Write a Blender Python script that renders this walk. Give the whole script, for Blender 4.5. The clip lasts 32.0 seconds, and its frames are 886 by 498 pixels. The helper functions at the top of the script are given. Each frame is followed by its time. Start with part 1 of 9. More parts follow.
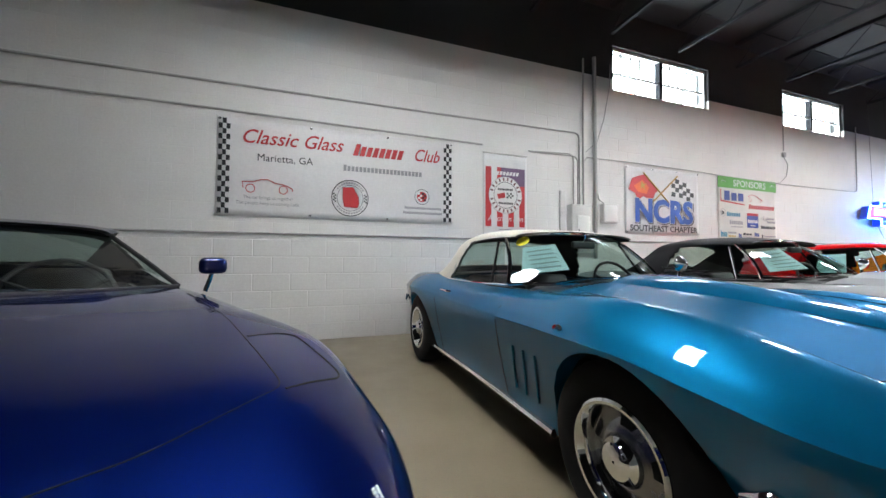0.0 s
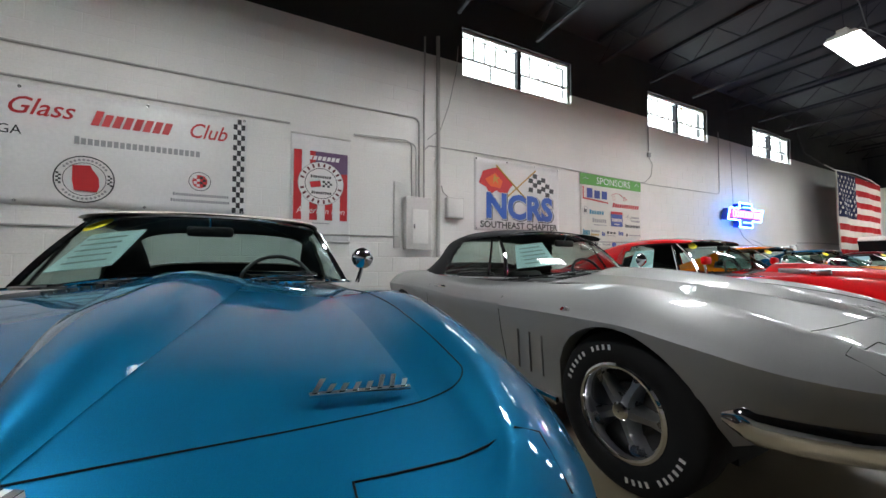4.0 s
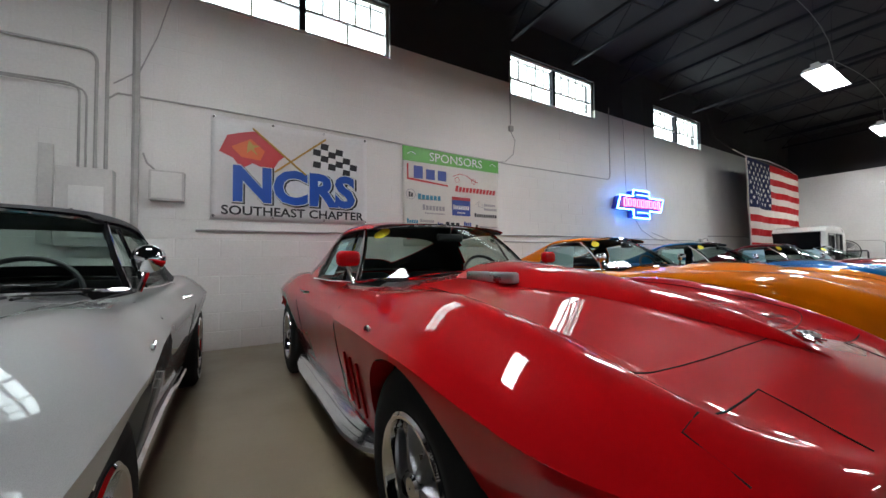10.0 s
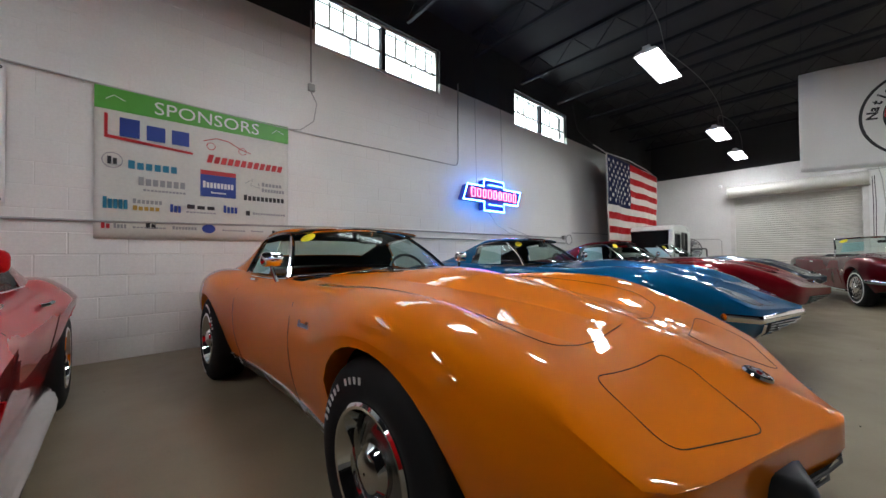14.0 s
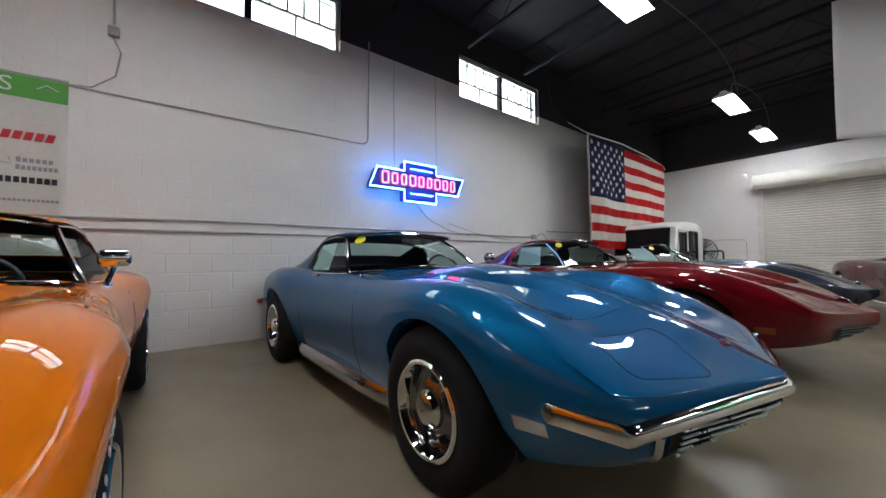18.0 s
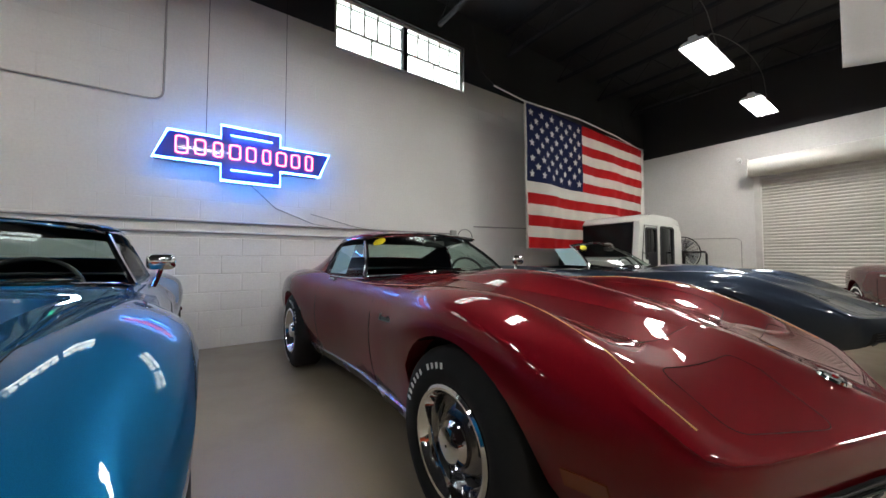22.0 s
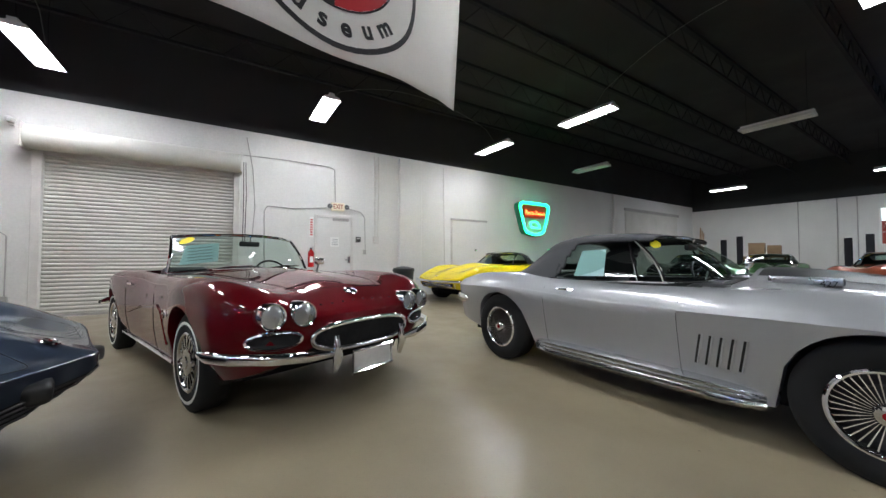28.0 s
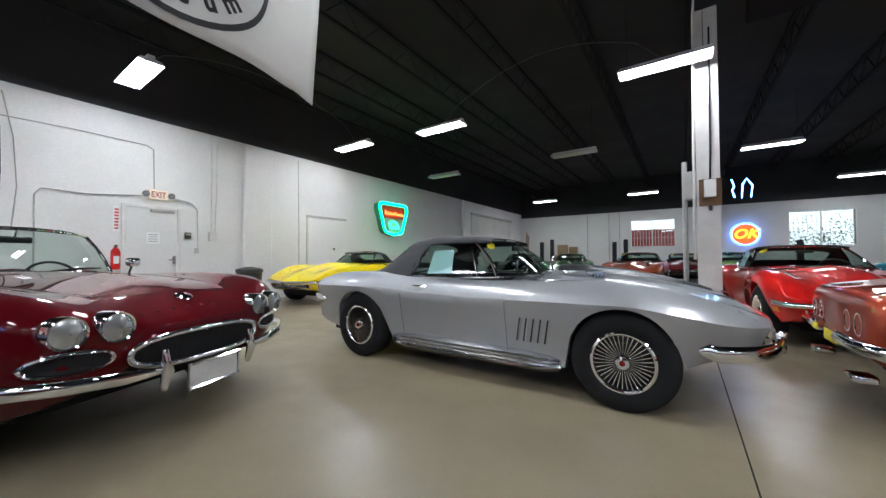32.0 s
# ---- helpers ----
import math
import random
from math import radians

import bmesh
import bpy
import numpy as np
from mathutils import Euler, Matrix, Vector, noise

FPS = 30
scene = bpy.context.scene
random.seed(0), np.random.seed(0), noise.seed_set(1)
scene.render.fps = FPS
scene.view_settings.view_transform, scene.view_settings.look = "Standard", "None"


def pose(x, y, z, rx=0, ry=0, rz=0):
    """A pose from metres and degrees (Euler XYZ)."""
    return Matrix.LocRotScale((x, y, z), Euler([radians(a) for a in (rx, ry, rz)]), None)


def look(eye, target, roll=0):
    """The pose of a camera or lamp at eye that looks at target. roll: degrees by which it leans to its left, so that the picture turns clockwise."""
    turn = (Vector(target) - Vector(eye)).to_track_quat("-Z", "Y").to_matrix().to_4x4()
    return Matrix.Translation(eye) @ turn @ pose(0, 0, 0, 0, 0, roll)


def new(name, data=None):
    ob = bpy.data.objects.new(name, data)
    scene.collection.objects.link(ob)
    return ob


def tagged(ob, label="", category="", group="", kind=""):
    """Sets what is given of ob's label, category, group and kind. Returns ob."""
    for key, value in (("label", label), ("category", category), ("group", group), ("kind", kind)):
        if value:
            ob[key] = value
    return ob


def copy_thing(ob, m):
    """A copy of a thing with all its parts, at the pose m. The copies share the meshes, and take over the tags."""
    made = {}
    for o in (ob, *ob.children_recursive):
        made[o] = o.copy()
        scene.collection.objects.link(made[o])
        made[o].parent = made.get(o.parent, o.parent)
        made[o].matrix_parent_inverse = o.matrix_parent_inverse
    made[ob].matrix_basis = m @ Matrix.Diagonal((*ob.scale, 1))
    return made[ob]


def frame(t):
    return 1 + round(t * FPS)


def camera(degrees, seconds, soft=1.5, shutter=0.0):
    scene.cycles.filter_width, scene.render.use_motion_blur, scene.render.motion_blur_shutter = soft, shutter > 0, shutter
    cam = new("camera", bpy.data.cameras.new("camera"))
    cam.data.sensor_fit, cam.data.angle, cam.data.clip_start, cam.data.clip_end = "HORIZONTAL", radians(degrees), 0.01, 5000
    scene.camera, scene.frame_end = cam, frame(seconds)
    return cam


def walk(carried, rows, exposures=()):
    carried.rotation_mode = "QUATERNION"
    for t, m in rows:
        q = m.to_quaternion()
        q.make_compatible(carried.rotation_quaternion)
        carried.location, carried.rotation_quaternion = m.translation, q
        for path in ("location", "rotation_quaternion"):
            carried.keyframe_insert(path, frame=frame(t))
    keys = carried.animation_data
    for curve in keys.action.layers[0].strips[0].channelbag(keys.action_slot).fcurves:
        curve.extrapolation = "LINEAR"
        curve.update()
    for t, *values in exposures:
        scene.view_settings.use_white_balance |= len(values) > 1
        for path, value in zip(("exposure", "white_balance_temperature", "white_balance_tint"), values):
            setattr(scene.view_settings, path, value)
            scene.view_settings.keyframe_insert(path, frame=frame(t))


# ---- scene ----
cam = camera(104.0, 32.0)
PATH = [
    (0.0, -1.408, -4.676, 1.016, 1.77, -0.30, -18.92),
    (0.5, -1.201, -4.693, 0.999, 1.61, -0.43, -23.86),
    (1.0, -0.974, -4.711, 0.990, 1.33, -0.35, -25.96),
    (1.5, -0.700, -4.738, 0.984, 1.24, -0.16, -26.59),
    (2.0, -0.435, -4.762, 0.979, 1.38, -0.17, -26.50),
    (2.5, -0.208, -4.770, 0.977, 1.60, -0.22, -26.20),
    (4.5, 0.912, -4.773, 0.962, 2.36, 0.03, -26.25),
    (5.0, 1.156, -4.761, 0.952, 2.43, 0.09, -26.74),
    (5.5, 1.373, -4.756, 0.957, 2.37, -0.02, -27.06),
    (6.0, 1.678, -4.741, 0.964, 2.30, -0.01, -27.01),
    (6.5, 1.984, -4.723, 0.963, 2.38, 0.24, -26.93),
    (7.0, 2.264, -4.731, 0.965, 2.50, 0.22, -26.68),
    (7.5, 2.537, -4.746, 0.970, 2.43, 0.32, -26.85),
    (8.0, 2.813, -4.751, 0.976, 2.33, 0.50, -27.39),
    (8.5, 3.094, -4.757, 0.983, 2.25, 0.41, -27.30),
    (9.0, 3.367, -4.756, 0.982, 2.15, 0.42, -27.31),
    (9.5, 3.629, -4.728, 0.973, 2.16, 0.67, -28.19),
    (10.0, 3.863, -4.710, 0.968, 2.05, 0.74, -29.93),
    (10.5, 4.085, -4.716, 0.974, 1.96, 0.60, -31.74),
    (11.0, 4.437, -4.723, 0.979, 1.95, 0.50, -34.71),
    (11.5, 4.710, -4.746, 0.983, 1.75, 0.59, -38.20),
    (12.0, 4.990, -4.766, 0.987, 1.54, 0.69, -40.20),
    (12.5, 5.294, -4.760, 0.986, 1.36, 0.73, -41.20),
    (13.0, 5.592, -4.754, 0.985, 1.24, 0.85, -41.81),
    (13.5, 5.902, -4.752, 0.986, 1.21, 0.85, -42.17),
    (14.0, 6.185, -4.746, 0.992, 1.13, 0.65, -41.75),
    (14.5, 6.415, -4.746, 1.007, 0.99, 0.60, -41.86),
    (16.5, 7.636, -4.870, 0.962, 1.74, 0.57, -38.37),
    (17.0, 7.928, -4.871, 0.959, 1.70, 0.52, -38.27),
    (17.5, 8.240, -4.856, 0.960, 1.75, 0.51, -38.08),
    (18.0, 8.560, -4.832, 0.961, 1.77, 0.51, -37.31),
    (18.5, 8.828, -4.802, 0.964, 1.68, 0.40, -37.06),
    (19.0, 9.119, -4.801, 0.970, 1.51, 0.33, -36.80),
    (19.5, 9.507, -4.819, 0.970, 1.42, 0.18, -35.81),
    (20.0, 9.795, -4.809, 0.969, 1.44, -0.00, -35.60),
    (20.5, 10.119, -4.794, 0.973, 1.37, -0.00, -35.32),
    (21.0, 10.441, -4.782, 0.980, 1.33, 0.09, -35.21),
    (21.5, 10.789, -4.764, 0.984, 1.56, 0.16, -35.10),
    (22.0, 11.122, -4.747, 0.989, 1.76, 0.26, -35.59),
    (22.5, 11.365, -4.733, 1.005, 1.75, 0.22, -37.31),
    (23.0, 11.643, -4.738, 1.025, 1.75, 0.15, -39.00),
    (23.5, 11.968, -4.776, 1.049, 1.67, 0.14, -41.38),
    (24.0, 12.223, -4.852, 1.064, 1.63, 0.12, -46.00),
    (24.5, 12.455, -4.952, 1.091, 1.46, -0.02, -51.61),
    (25.0, 12.671, -5.046, 1.128, 1.17, -0.08, -59.61),
    (25.5, 12.827, -5.118, 1.148, 1.18, -0.10, -70.75),
    (27.5, 13.018, -5.262, 1.038, 1.49, -0.16, -110.71),
    (28.0, 13.023, -5.237, 1.029, 1.62, -0.06, -122.29),
    (28.5, 13.036, -5.197, 1.023, 1.66, 0.16, -134.52),
    (29.0, 12.976, -5.184, 1.021, 1.57, 0.27, -145.27),
    (29.5, 12.957, -5.184, 1.022, 1.35, 0.25, -149.72),
    (30.0, 12.953, -5.176, 1.026, 1.12, 0.28, -149.19),
    (30.5, 12.950, -5.170, 1.033, 1.01, 0.29, -148.58),
    (31.0, 12.950, -5.165, 1.038, 1.03, 0.26, -147.56),
    (31.5, 12.947, -5.158, 1.041, 1.18, 0.19, -146.38),
    (32.0, 12.937, -5.154, 1.034, 1.44, 0.13, -145.24),
]
walk(cam, [(t, pose(x, y, z, 90 + pitch, roll, yaw)) for t, x, y, z, pitch, roll, yaw in PATH],
     exposures=[(0.0, 1.10, 6400, 10), (1.0, 0.68, 6400, 10), (2.0, 0.50, 6350, 10), (5.0, 0.65, 6650, 10), (6.0, 0.45, 6500, 10), (7.0, -0.08, 6400, 10), (9.0, -0.02, 6350, 10), (10.0, 0.17, 6450, 10), (13.0, 0.14, 6450, 10), (17.0, -0.42, 6250, 10), (18.0, -0.04, 6400, 10), (20.0, 0.04, 6300, 10), (21.0, 0.02, 6600, 10), (22.0, 0.03, 6950, 10), (24.0, 0.15, 6900, 10), (25.0, 0.33, 6900, 10), (28.0, 0.22, 6350, 10), (32.0, 0.28, 6150, 10)])

# ---- world and daylight ----
world = bpy.data.worlds.new("sky")
scene.world = world
world.use_nodes = True
wn = world.node_tree.nodes
sky = wn.new("ShaderNodeTexSky")
sky.sky_type, sky.sun_disc = "NISHITA", False
sky.sun_elevation, sky.sun_rotation = radians(50), radians(200)
wn["Background"].inputs[1].default_value = 0.12
world.node_tree.links.new(sky.outputs[0], wn["Background"].inputs[0])
# the sun stands behind the building; only haze reaches the windows
sun = new("sun", bpy.data.lights.new("sun", "SUN"))
sun.data.energy, sun.data.angle, sun.data.color = 2.0, radians(0.6), (1, 0.95, 0.88)
sun.matrix_world = look((0, 0, 30), (-3, 12, 0))


def area(name, m, sx, sy, watts, colour=(1, 1, 1)):
    ob = new(name, bpy.data.lights.new(name, "AREA"))
    ob.data.shape, ob.data.size, ob.data.size_y, ob.data.energy, ob.data.color = "RECTANGLE", sx, sy, watts, colour
    ob.matrix_world = m
    return ob


# room, metres: the banner wall lies on y = 0, the shutter wall on x = XE
XW, XE, YF = -9.0, 21.75, -27.0
Z_WHITE, Z_DECK = 4.18, 5.42
WINDOWS = [(3.32, 5.72), (8.05, 10.39), (12.67, 15.0)]
WZ0, WZ1 = 3.99, 4.79
# the first light is unseen, assumed there to carry on the row
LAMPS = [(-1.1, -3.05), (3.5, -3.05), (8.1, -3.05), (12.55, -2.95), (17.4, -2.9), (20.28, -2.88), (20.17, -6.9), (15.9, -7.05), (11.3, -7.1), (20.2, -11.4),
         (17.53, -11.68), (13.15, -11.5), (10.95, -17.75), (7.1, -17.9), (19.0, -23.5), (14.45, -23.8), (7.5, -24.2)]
DARK_LAMPS = [(20.1, -15.55), (15.5, -15.5)]

# ---- materials ----
def nodes_of(name):
    m = bpy.data.materials.new(name)
    m.use_nodes = True
    nt = m.node_tree
    return m, nt, nt.nodes["Principled BSDF"]


def rgb(c):
    return (*c, 1.0)


def noise_node(nt, scale, detail=4, coord="Object", stretch=(1, 1, 1), rough=0.55):
    tc, mp, nz = nt.nodes.new("ShaderNodeTexCoord"), nt.nodes.new("ShaderNodeMapping"), nt.nodes.new("ShaderNodeTexNoise")
    mp.inputs["Scale"].default_value = stretch
    nz.inputs["Scale"].default_value, nz.inputs["Detail"].default_value, nz.inputs["Roughness"].default_value = scale, detail, rough
    nt.links.new(tc.outputs[coord], mp.inputs[0])
    nt.links.new(mp.outputs[0], nz.inputs["Vector"])
    return nz.outputs["Fac"]


def ramp(nt, fac, lo, hi, a, b):
    r = nt.nodes.new("ShaderNodeMapRange")
    r.inputs["From Min"].default_value, r.inputs["From Max"].default_value = lo, hi
    r.inputs["To Min"].default_value, r.inputs["To Max"].default_value = a, b
    nt.links.new(fac, r.inputs["Value"])
    return r.outputs[0]


def mix(nt, fac, a, b):
    mx = nt.nodes.new("ShaderNodeMix")
    mx.data_type = "RGBA"
    for sock, val in ((mx.inputs[0], fac), (mx.inputs[6], a), (mx.inputs[7], b)):
        if isinstance(val, (float, int)):
            sock.default_value = val
        elif isinstance(val, tuple):
            sock.default_value = rgb(val)
        else:
            nt.links.new(val, sock)
    return mx.outputs[2]


def bumped(nt, bsdf, height, strength, distance=0.01):
    b = nt.nodes.new("ShaderNodeBump")
    b.inputs["Strength"].default_value, b.inputs["Distance"].default_value = strength, distance
    nt.links.new(height, b.inputs["Height"])
    nt.links.new(b.outputs[0], bsdf.inputs["Normal"])


def surface(name, a, b=None, rough=0.6, metal=0.0, scale=3.0, fine=60.0, bump=0.1, rough_var=0.1, coat=0.0, coord="Object", stretch=(1, 1, 1), distance=0.004):
    """A surface that drifts between two colours at a large and a fine scale, with fine relief."""
    m, nt, p = nodes_of(name)
    b = b or tuple(v * 0.85 for v in a)
    big, small = noise_node(nt, scale, 4, coord, stretch), noise_node(nt, fine, 3, coord, stretch)
    c = mix(nt, ramp(nt, big, 0.35, 0.68, 0, 1), a, b)
    c = mix(nt, ramp(nt, small, 0.3, 0.75, 0, 0.35), c, tuple(v * 0.8 for v in b))
    nt.links.new(c, p.inputs["Base Color"])
    nt.links.new(ramp(nt, big, 0.3, 0.7, max(rough - rough_var, 0.02), min(rough + rough_var, 1)), p.inputs["Roughness"])
    p.inputs["Metallic"].default_value = metal
    if coat:
        p.inputs["Coat Weight"].default_value, p.inputs["Coat Roughness"].default_value = coat, 0.03
    if bump:
        bumped(nt, p, small, bump, distance)
    return m


def plain(name, c, rough=0.5, metal=0.0, coat=0.0, spec=None):
    m, nt, p = nodes_of(name)
    p.inputs["Base Color"].default_value, p.inputs["Roughness"].default_value, p.inputs["Metallic"].default_value = rgb(c), rough, metal
    if coat:
        p.inputs["Coat Weight"].default_value, p.inputs["Coat Roughness"].default_value = coat, 0.03
    if spec is not None:
        p.inputs["Specular IOR Level"].default_value = spec
    return m


def car_paint(name, c, flake=0.0, rough=0.42):
    """Base colour under clear lacquer; flake makes it metallic."""
    m, nt, p = nodes_of(name)
    fine = noise_node(nt, 900.0, 1)
    big = noise_node(nt, 2.0, 3)
    dust = noise_node(nt, 55.0, 5)
    col = mix(nt, ramp(nt, fine, 0.35, 0.65, 0, 1), tuple(v * (1 - 0.25 * flake) for v in c), tuple(min(1, v * (1 + 0.3 * flake)) for v in c))
    nt.links.new(col, p.inputs["Base Color"])
    p.inputs["Metallic"].default_value = min(0.85, 1.3 * flake)
    nt.links.new(ramp(nt, big, 0.3, 0.7, rough - 0.04, rough + 0.05), p.inputs["Roughness"])
    p.inputs["Coat Weight"].default_value = 1.0
    nt.links.new(ramp(nt, dust, 0.5, 0.85, 0.004, 0.03), p.inputs["Coat Roughness"])
    p.inputs["Coat IOR"].default_value = 1.43
    top = max(c)
    p.inputs["Specular Tint"].default_value = rgb(tuple(0.15 + 0.6 * v / top for v in c))
    p.inputs["Specular IOR Level"].default_value = 0.05
    return m


def glow(name, c, strength):
    m, nt, p = nodes_of(name)
    p.inputs["Base Color"].default_value = rgb(c)
    p.inputs["Emission Color"].default_value, p.inputs["Emission Strength"].default_value = rgb(c), strength
    return m


def glass(name, tint=(0.9, 0.95, 0.93), rough=0.0, gloss=1.0):
    """Thin pane: mostly clear, more mirror-like at a slant."""
    m, nt, p = nodes_of(name)
    out = nt.nodes["Material Output"]
    tr, gl, mx, lw = (nt.nodes.new(n) for n in ("ShaderNodeBsdfTransparent", "ShaderNodeBsdfGlossy", "ShaderNodeMixShader", "ShaderNodeLayerWeight"))
    tr.inputs[0].default_value, gl.inputs[0].default_value, gl.inputs["Roughness"].default_value = rgb(tint), (1, 1, 1, 1), rough
    pw = nt.nodes.new("ShaderNodeMath")
    pw.operation = "POWER"
    pw.inputs[1].default_value = 4.0
    nt.links.new(lw.outputs["Facing"], pw.inputs[0])
    nt.links.new(ramp(nt, pw.outputs[0], 0, 1, 0.045 * gloss, 0.3 * gloss), mx.inputs[0])
    nt.links.new(tr.outputs[0], mx.inputs[1])
    nt.links.new(gl.outputs[0], mx.inputs[2])
    nt.links.new(mx.outputs[0], out.inputs[0])
    return m


M = {}
M["wall"] = surface("painted_block", (0.8, 0.785, 0.755), (0.74, 0.725, 0.695), rough=0.5, scale=0.7, fine=45, bump=0.12)
M["wall_dark"] = surface("black_wall_paint", (0.022, 0.022, 0.024), (0.03, 0.03, 0.032), rough=0.8, scale=1.0, fine=30, bump=0.2)
M["end_wall"] = surface("painted_end_wall", (0.72, 0.71, 0.69), (0.63, 0.62, 0.6), rough=0.6, scale=0.5, fine=25, bump=0.15)
# deck and steel blacks are lifted and slightly blue, haze put into the colour
M["ceiling"] = surface("black_ceiling", (0.012, 0.012, 0.0145), (0.016, 0.016, 0.019), rough=0.85, scale=0.8, fine=20, bump=0.2)
M["steel_black"] = surface("black_steel", (0.02, 0.02, 0.023), (0.026, 0.026, 0.03), rough=0.85, scale=2, fine=40, bump=0.1)
M["steel_black"].node_tree.nodes["Principled BSDF"].inputs["Specular IOR Level"].default_value = 0.1
M["chrome"] = plain("chrome", (0.82, 0.83, 0.85), 0.06, 1.0)
M["alu"] = surface("polished_aluminium", (0.62, 0.63, 0.65), (0.5, 0.51, 0.53), rough=0.22, metal=1.0, scale=6, fine=120, bump=0.03)
M["rubber"] = surface("tyre_rubber", (0.008, 0.008, 0.009), (0.013, 0.013, 0.013), rough=0.8, scale=8, fine=90, bump=0.15)
M["rubber"].node_tree.nodes["Principled BSDF"].inputs["Specular IOR Level"].default_value = 0.25
M["black"] = plain("black_trim", (0.012, 0.012, 0.013), 0.45)
# near-black that puts the shade of wells, slots and openings into the colour
M["dark"] = plain("shade_black", (0.006, 0.006, 0.006), 0.9)
M["white_plastic"] = plain("white_plastic", (0.75, 0.75, 0.73), 0.4)
M["conduit"] = surface("painted_conduit", (0.66, 0.64, 0.61), (0.56, 0.54, 0.52), rough=0.45, scale=3, fine=50, bump=0.05)
M["conduit_grey"] = surface("dull_conduit", (0.42, 0.41, 0.39), (0.33, 0.32, 0.31), rough=0.5, scale=3, fine=50, bump=0.05)
# white conduit paint, darkened to carry the shadow line under each conduit
M["pipe_paint"] = surface("shade_darkened_pipe_paint", (0.46, 0.45, 0.43), (0.36, 0.35, 0.33), rough=0.5, scale=3, fine=50, bump=0.05)
M["glass"] = glass("clear_glass")
M["car_glass"] = glass("car_glass", (0.62, 0.72, 0.68))
M["tube"] = glow("fluorescent_tube", (0.95, 0.98, 1.0), 50.0)
M["reflector"] = plain("lamp_enamel", (0.8, 0.8, 0.8), 0.35)
M["vinyl"] = surface("banner_vinyl", (0.78, 0.77, 0.76), (0.72, 0.71, 0.7), rough=0.38, scale=1.2, fine=30, bump=0.04)
M["paper"] = plain("paper_sheet", (0.4, 0.6, 0.6), 0.7)
M["yellow_sticker"] = plain("yellow_sticker", (0.85, 0.72, 0.02), 0.5)


def floor_material():
    m, nt, p = nodes_of("sealed_concrete")
    big, mid, fine = noise_node(nt, 0.35, 5), noise_node(nt, 2.2, 6), noise_node(nt, 70, 3)
    c = mix(nt, ramp(nt, big, 0.3, 0.7, 0, 1), (0.285, 0.235, 0.155), (0.235, 0.195, 0.128))
    c = mix(nt, ramp(nt, mid, 0.42, 0.8, 0, 0.4), c, (0.19, 0.16, 0.11))
    c = mix(nt, ramp(nt, fine, 0.55, 0.8, 0, 0.3), c, (0.165, 0.14, 0.1))
    c = mix(nt, ramp(nt, noise_node(nt, 23, 2), 0.74, 0.8, 0, 0.4), c, (0.11, 0.09, 0.065))
    nt.links.new(c, p.inputs["Base Color"])
    nt.links.new(ramp(nt, mid, 0.25, 0.8, 0.28, 0.46), p.inputs["Roughness"])
    bumped(nt, p, mid, 0.08, 0.004)
    return m


M["floor"] = floor_material()


# ---- mesh helpers ----
def link(ob, parent):
    if parent is not None:
        ob.parent = parent
    return ob


def part(name, bm, material, parent=None, label="", smooth=False, angle=40):
    """One mesh object from a bmesh."""
    me = bpy.data.meshes.new(name)
    bm.to_mesh(me)
    bm.free()
    me.materials.append(material)
    if smooth:
        me.shade_smooth()
        me.set_sharp_from_angle(angle=radians(angle))
    ob = link(new(name, me), parent)
    return tagged(ob, label) if label else ob


def mesh_part(name, verts, faces, material, parent=None, label="", smooth=True, angle=38):
    me = bpy.data.meshes.new(name)
    me.from_pydata([tuple(map(float, v)) for v in verts], [], faces)
    me.validate()
    me.materials.append(material)
    if smooth:
        me.shade_smooth()
        me.set_sharp_from_angle(angle=radians(angle))
    ob = link(new(name, me), parent)
    return tagged(ob, label) if label else ob


def box_bm(x0, x1, y0, y1, z0, z1, bevel=0.0, bm=None, seg=1):
    own = bm is None
    bm = bm or bmesh.new()
    r = bmesh.ops.create_cube(bm, size=1, matrix=Matrix.LocRotScale(((x0 + x1) / 2, (y0 + y1) / 2, (z0 + z1) / 2), None, (x1 - x0, y1 - y0, z1 - z0)))
    if bevel:
        edges = list({e for v in r["verts"] for e in v.link_edges})
        bmesh.ops.bevel(bm, geom=edges, offset=bevel, segments=seg, affect="EDGES", profile=0.5)
    return bm


def box(name, x0, x1, y0, y1, z0, z1, material, parent=None, label="", bevel=0.0):
    return part(name, box_bm(x0, x1, y0, y1, z0, z1, bevel), material, parent, label)


def tube_data(points, radius, sides=8, closed=False):
    """Vertices and faces of a round bar along points."""
    pts = [Vector(p) for p in points]
    n = len(pts)
    verts, faces = [], []
    up = Vector((0, 0, 1))
    prev = None
    for i, p in enumerate(pts):
        a = pts[(i - 1) % n] if closed else pts[max(i - 1, 0)]
        b = pts[(i + 1) % n] if closed else pts[min(i + 1, n - 1)]
        d = (b - a).normalized() if (b - a).length > 1e-9 else Vector((1, 0, 0))
        side = prev if prev is not None else (d.cross(up) if abs(d.z) < 0.95 else d.cross(Vector((1, 0, 0))))
        side = (side - d * side.dot(d)).normalized()
        prev = side
        o = d.cross(side)
        r = radius[i] if isinstance(radius, (list, tuple)) else radius
        for k in range(sides):
            an = 2 * math.pi * k / sides
            verts.append(p + (side * math.cos(an) + o * math.sin(an)) * r)
    m = n if closed else n - 1
    for i in range(m):
        for k in range(sides):
            j = (i + 1) % n
            faces.append((i * sides + k, i * sides + (k + 1) % sides, j * sides + (k + 1) % sides, j * sides + k))
    if not closed:
        faces.append(tuple(reversed(range(sides))))
        faces.append(tuple(range((n - 1) * sides, n * sides)))
    return verts, faces


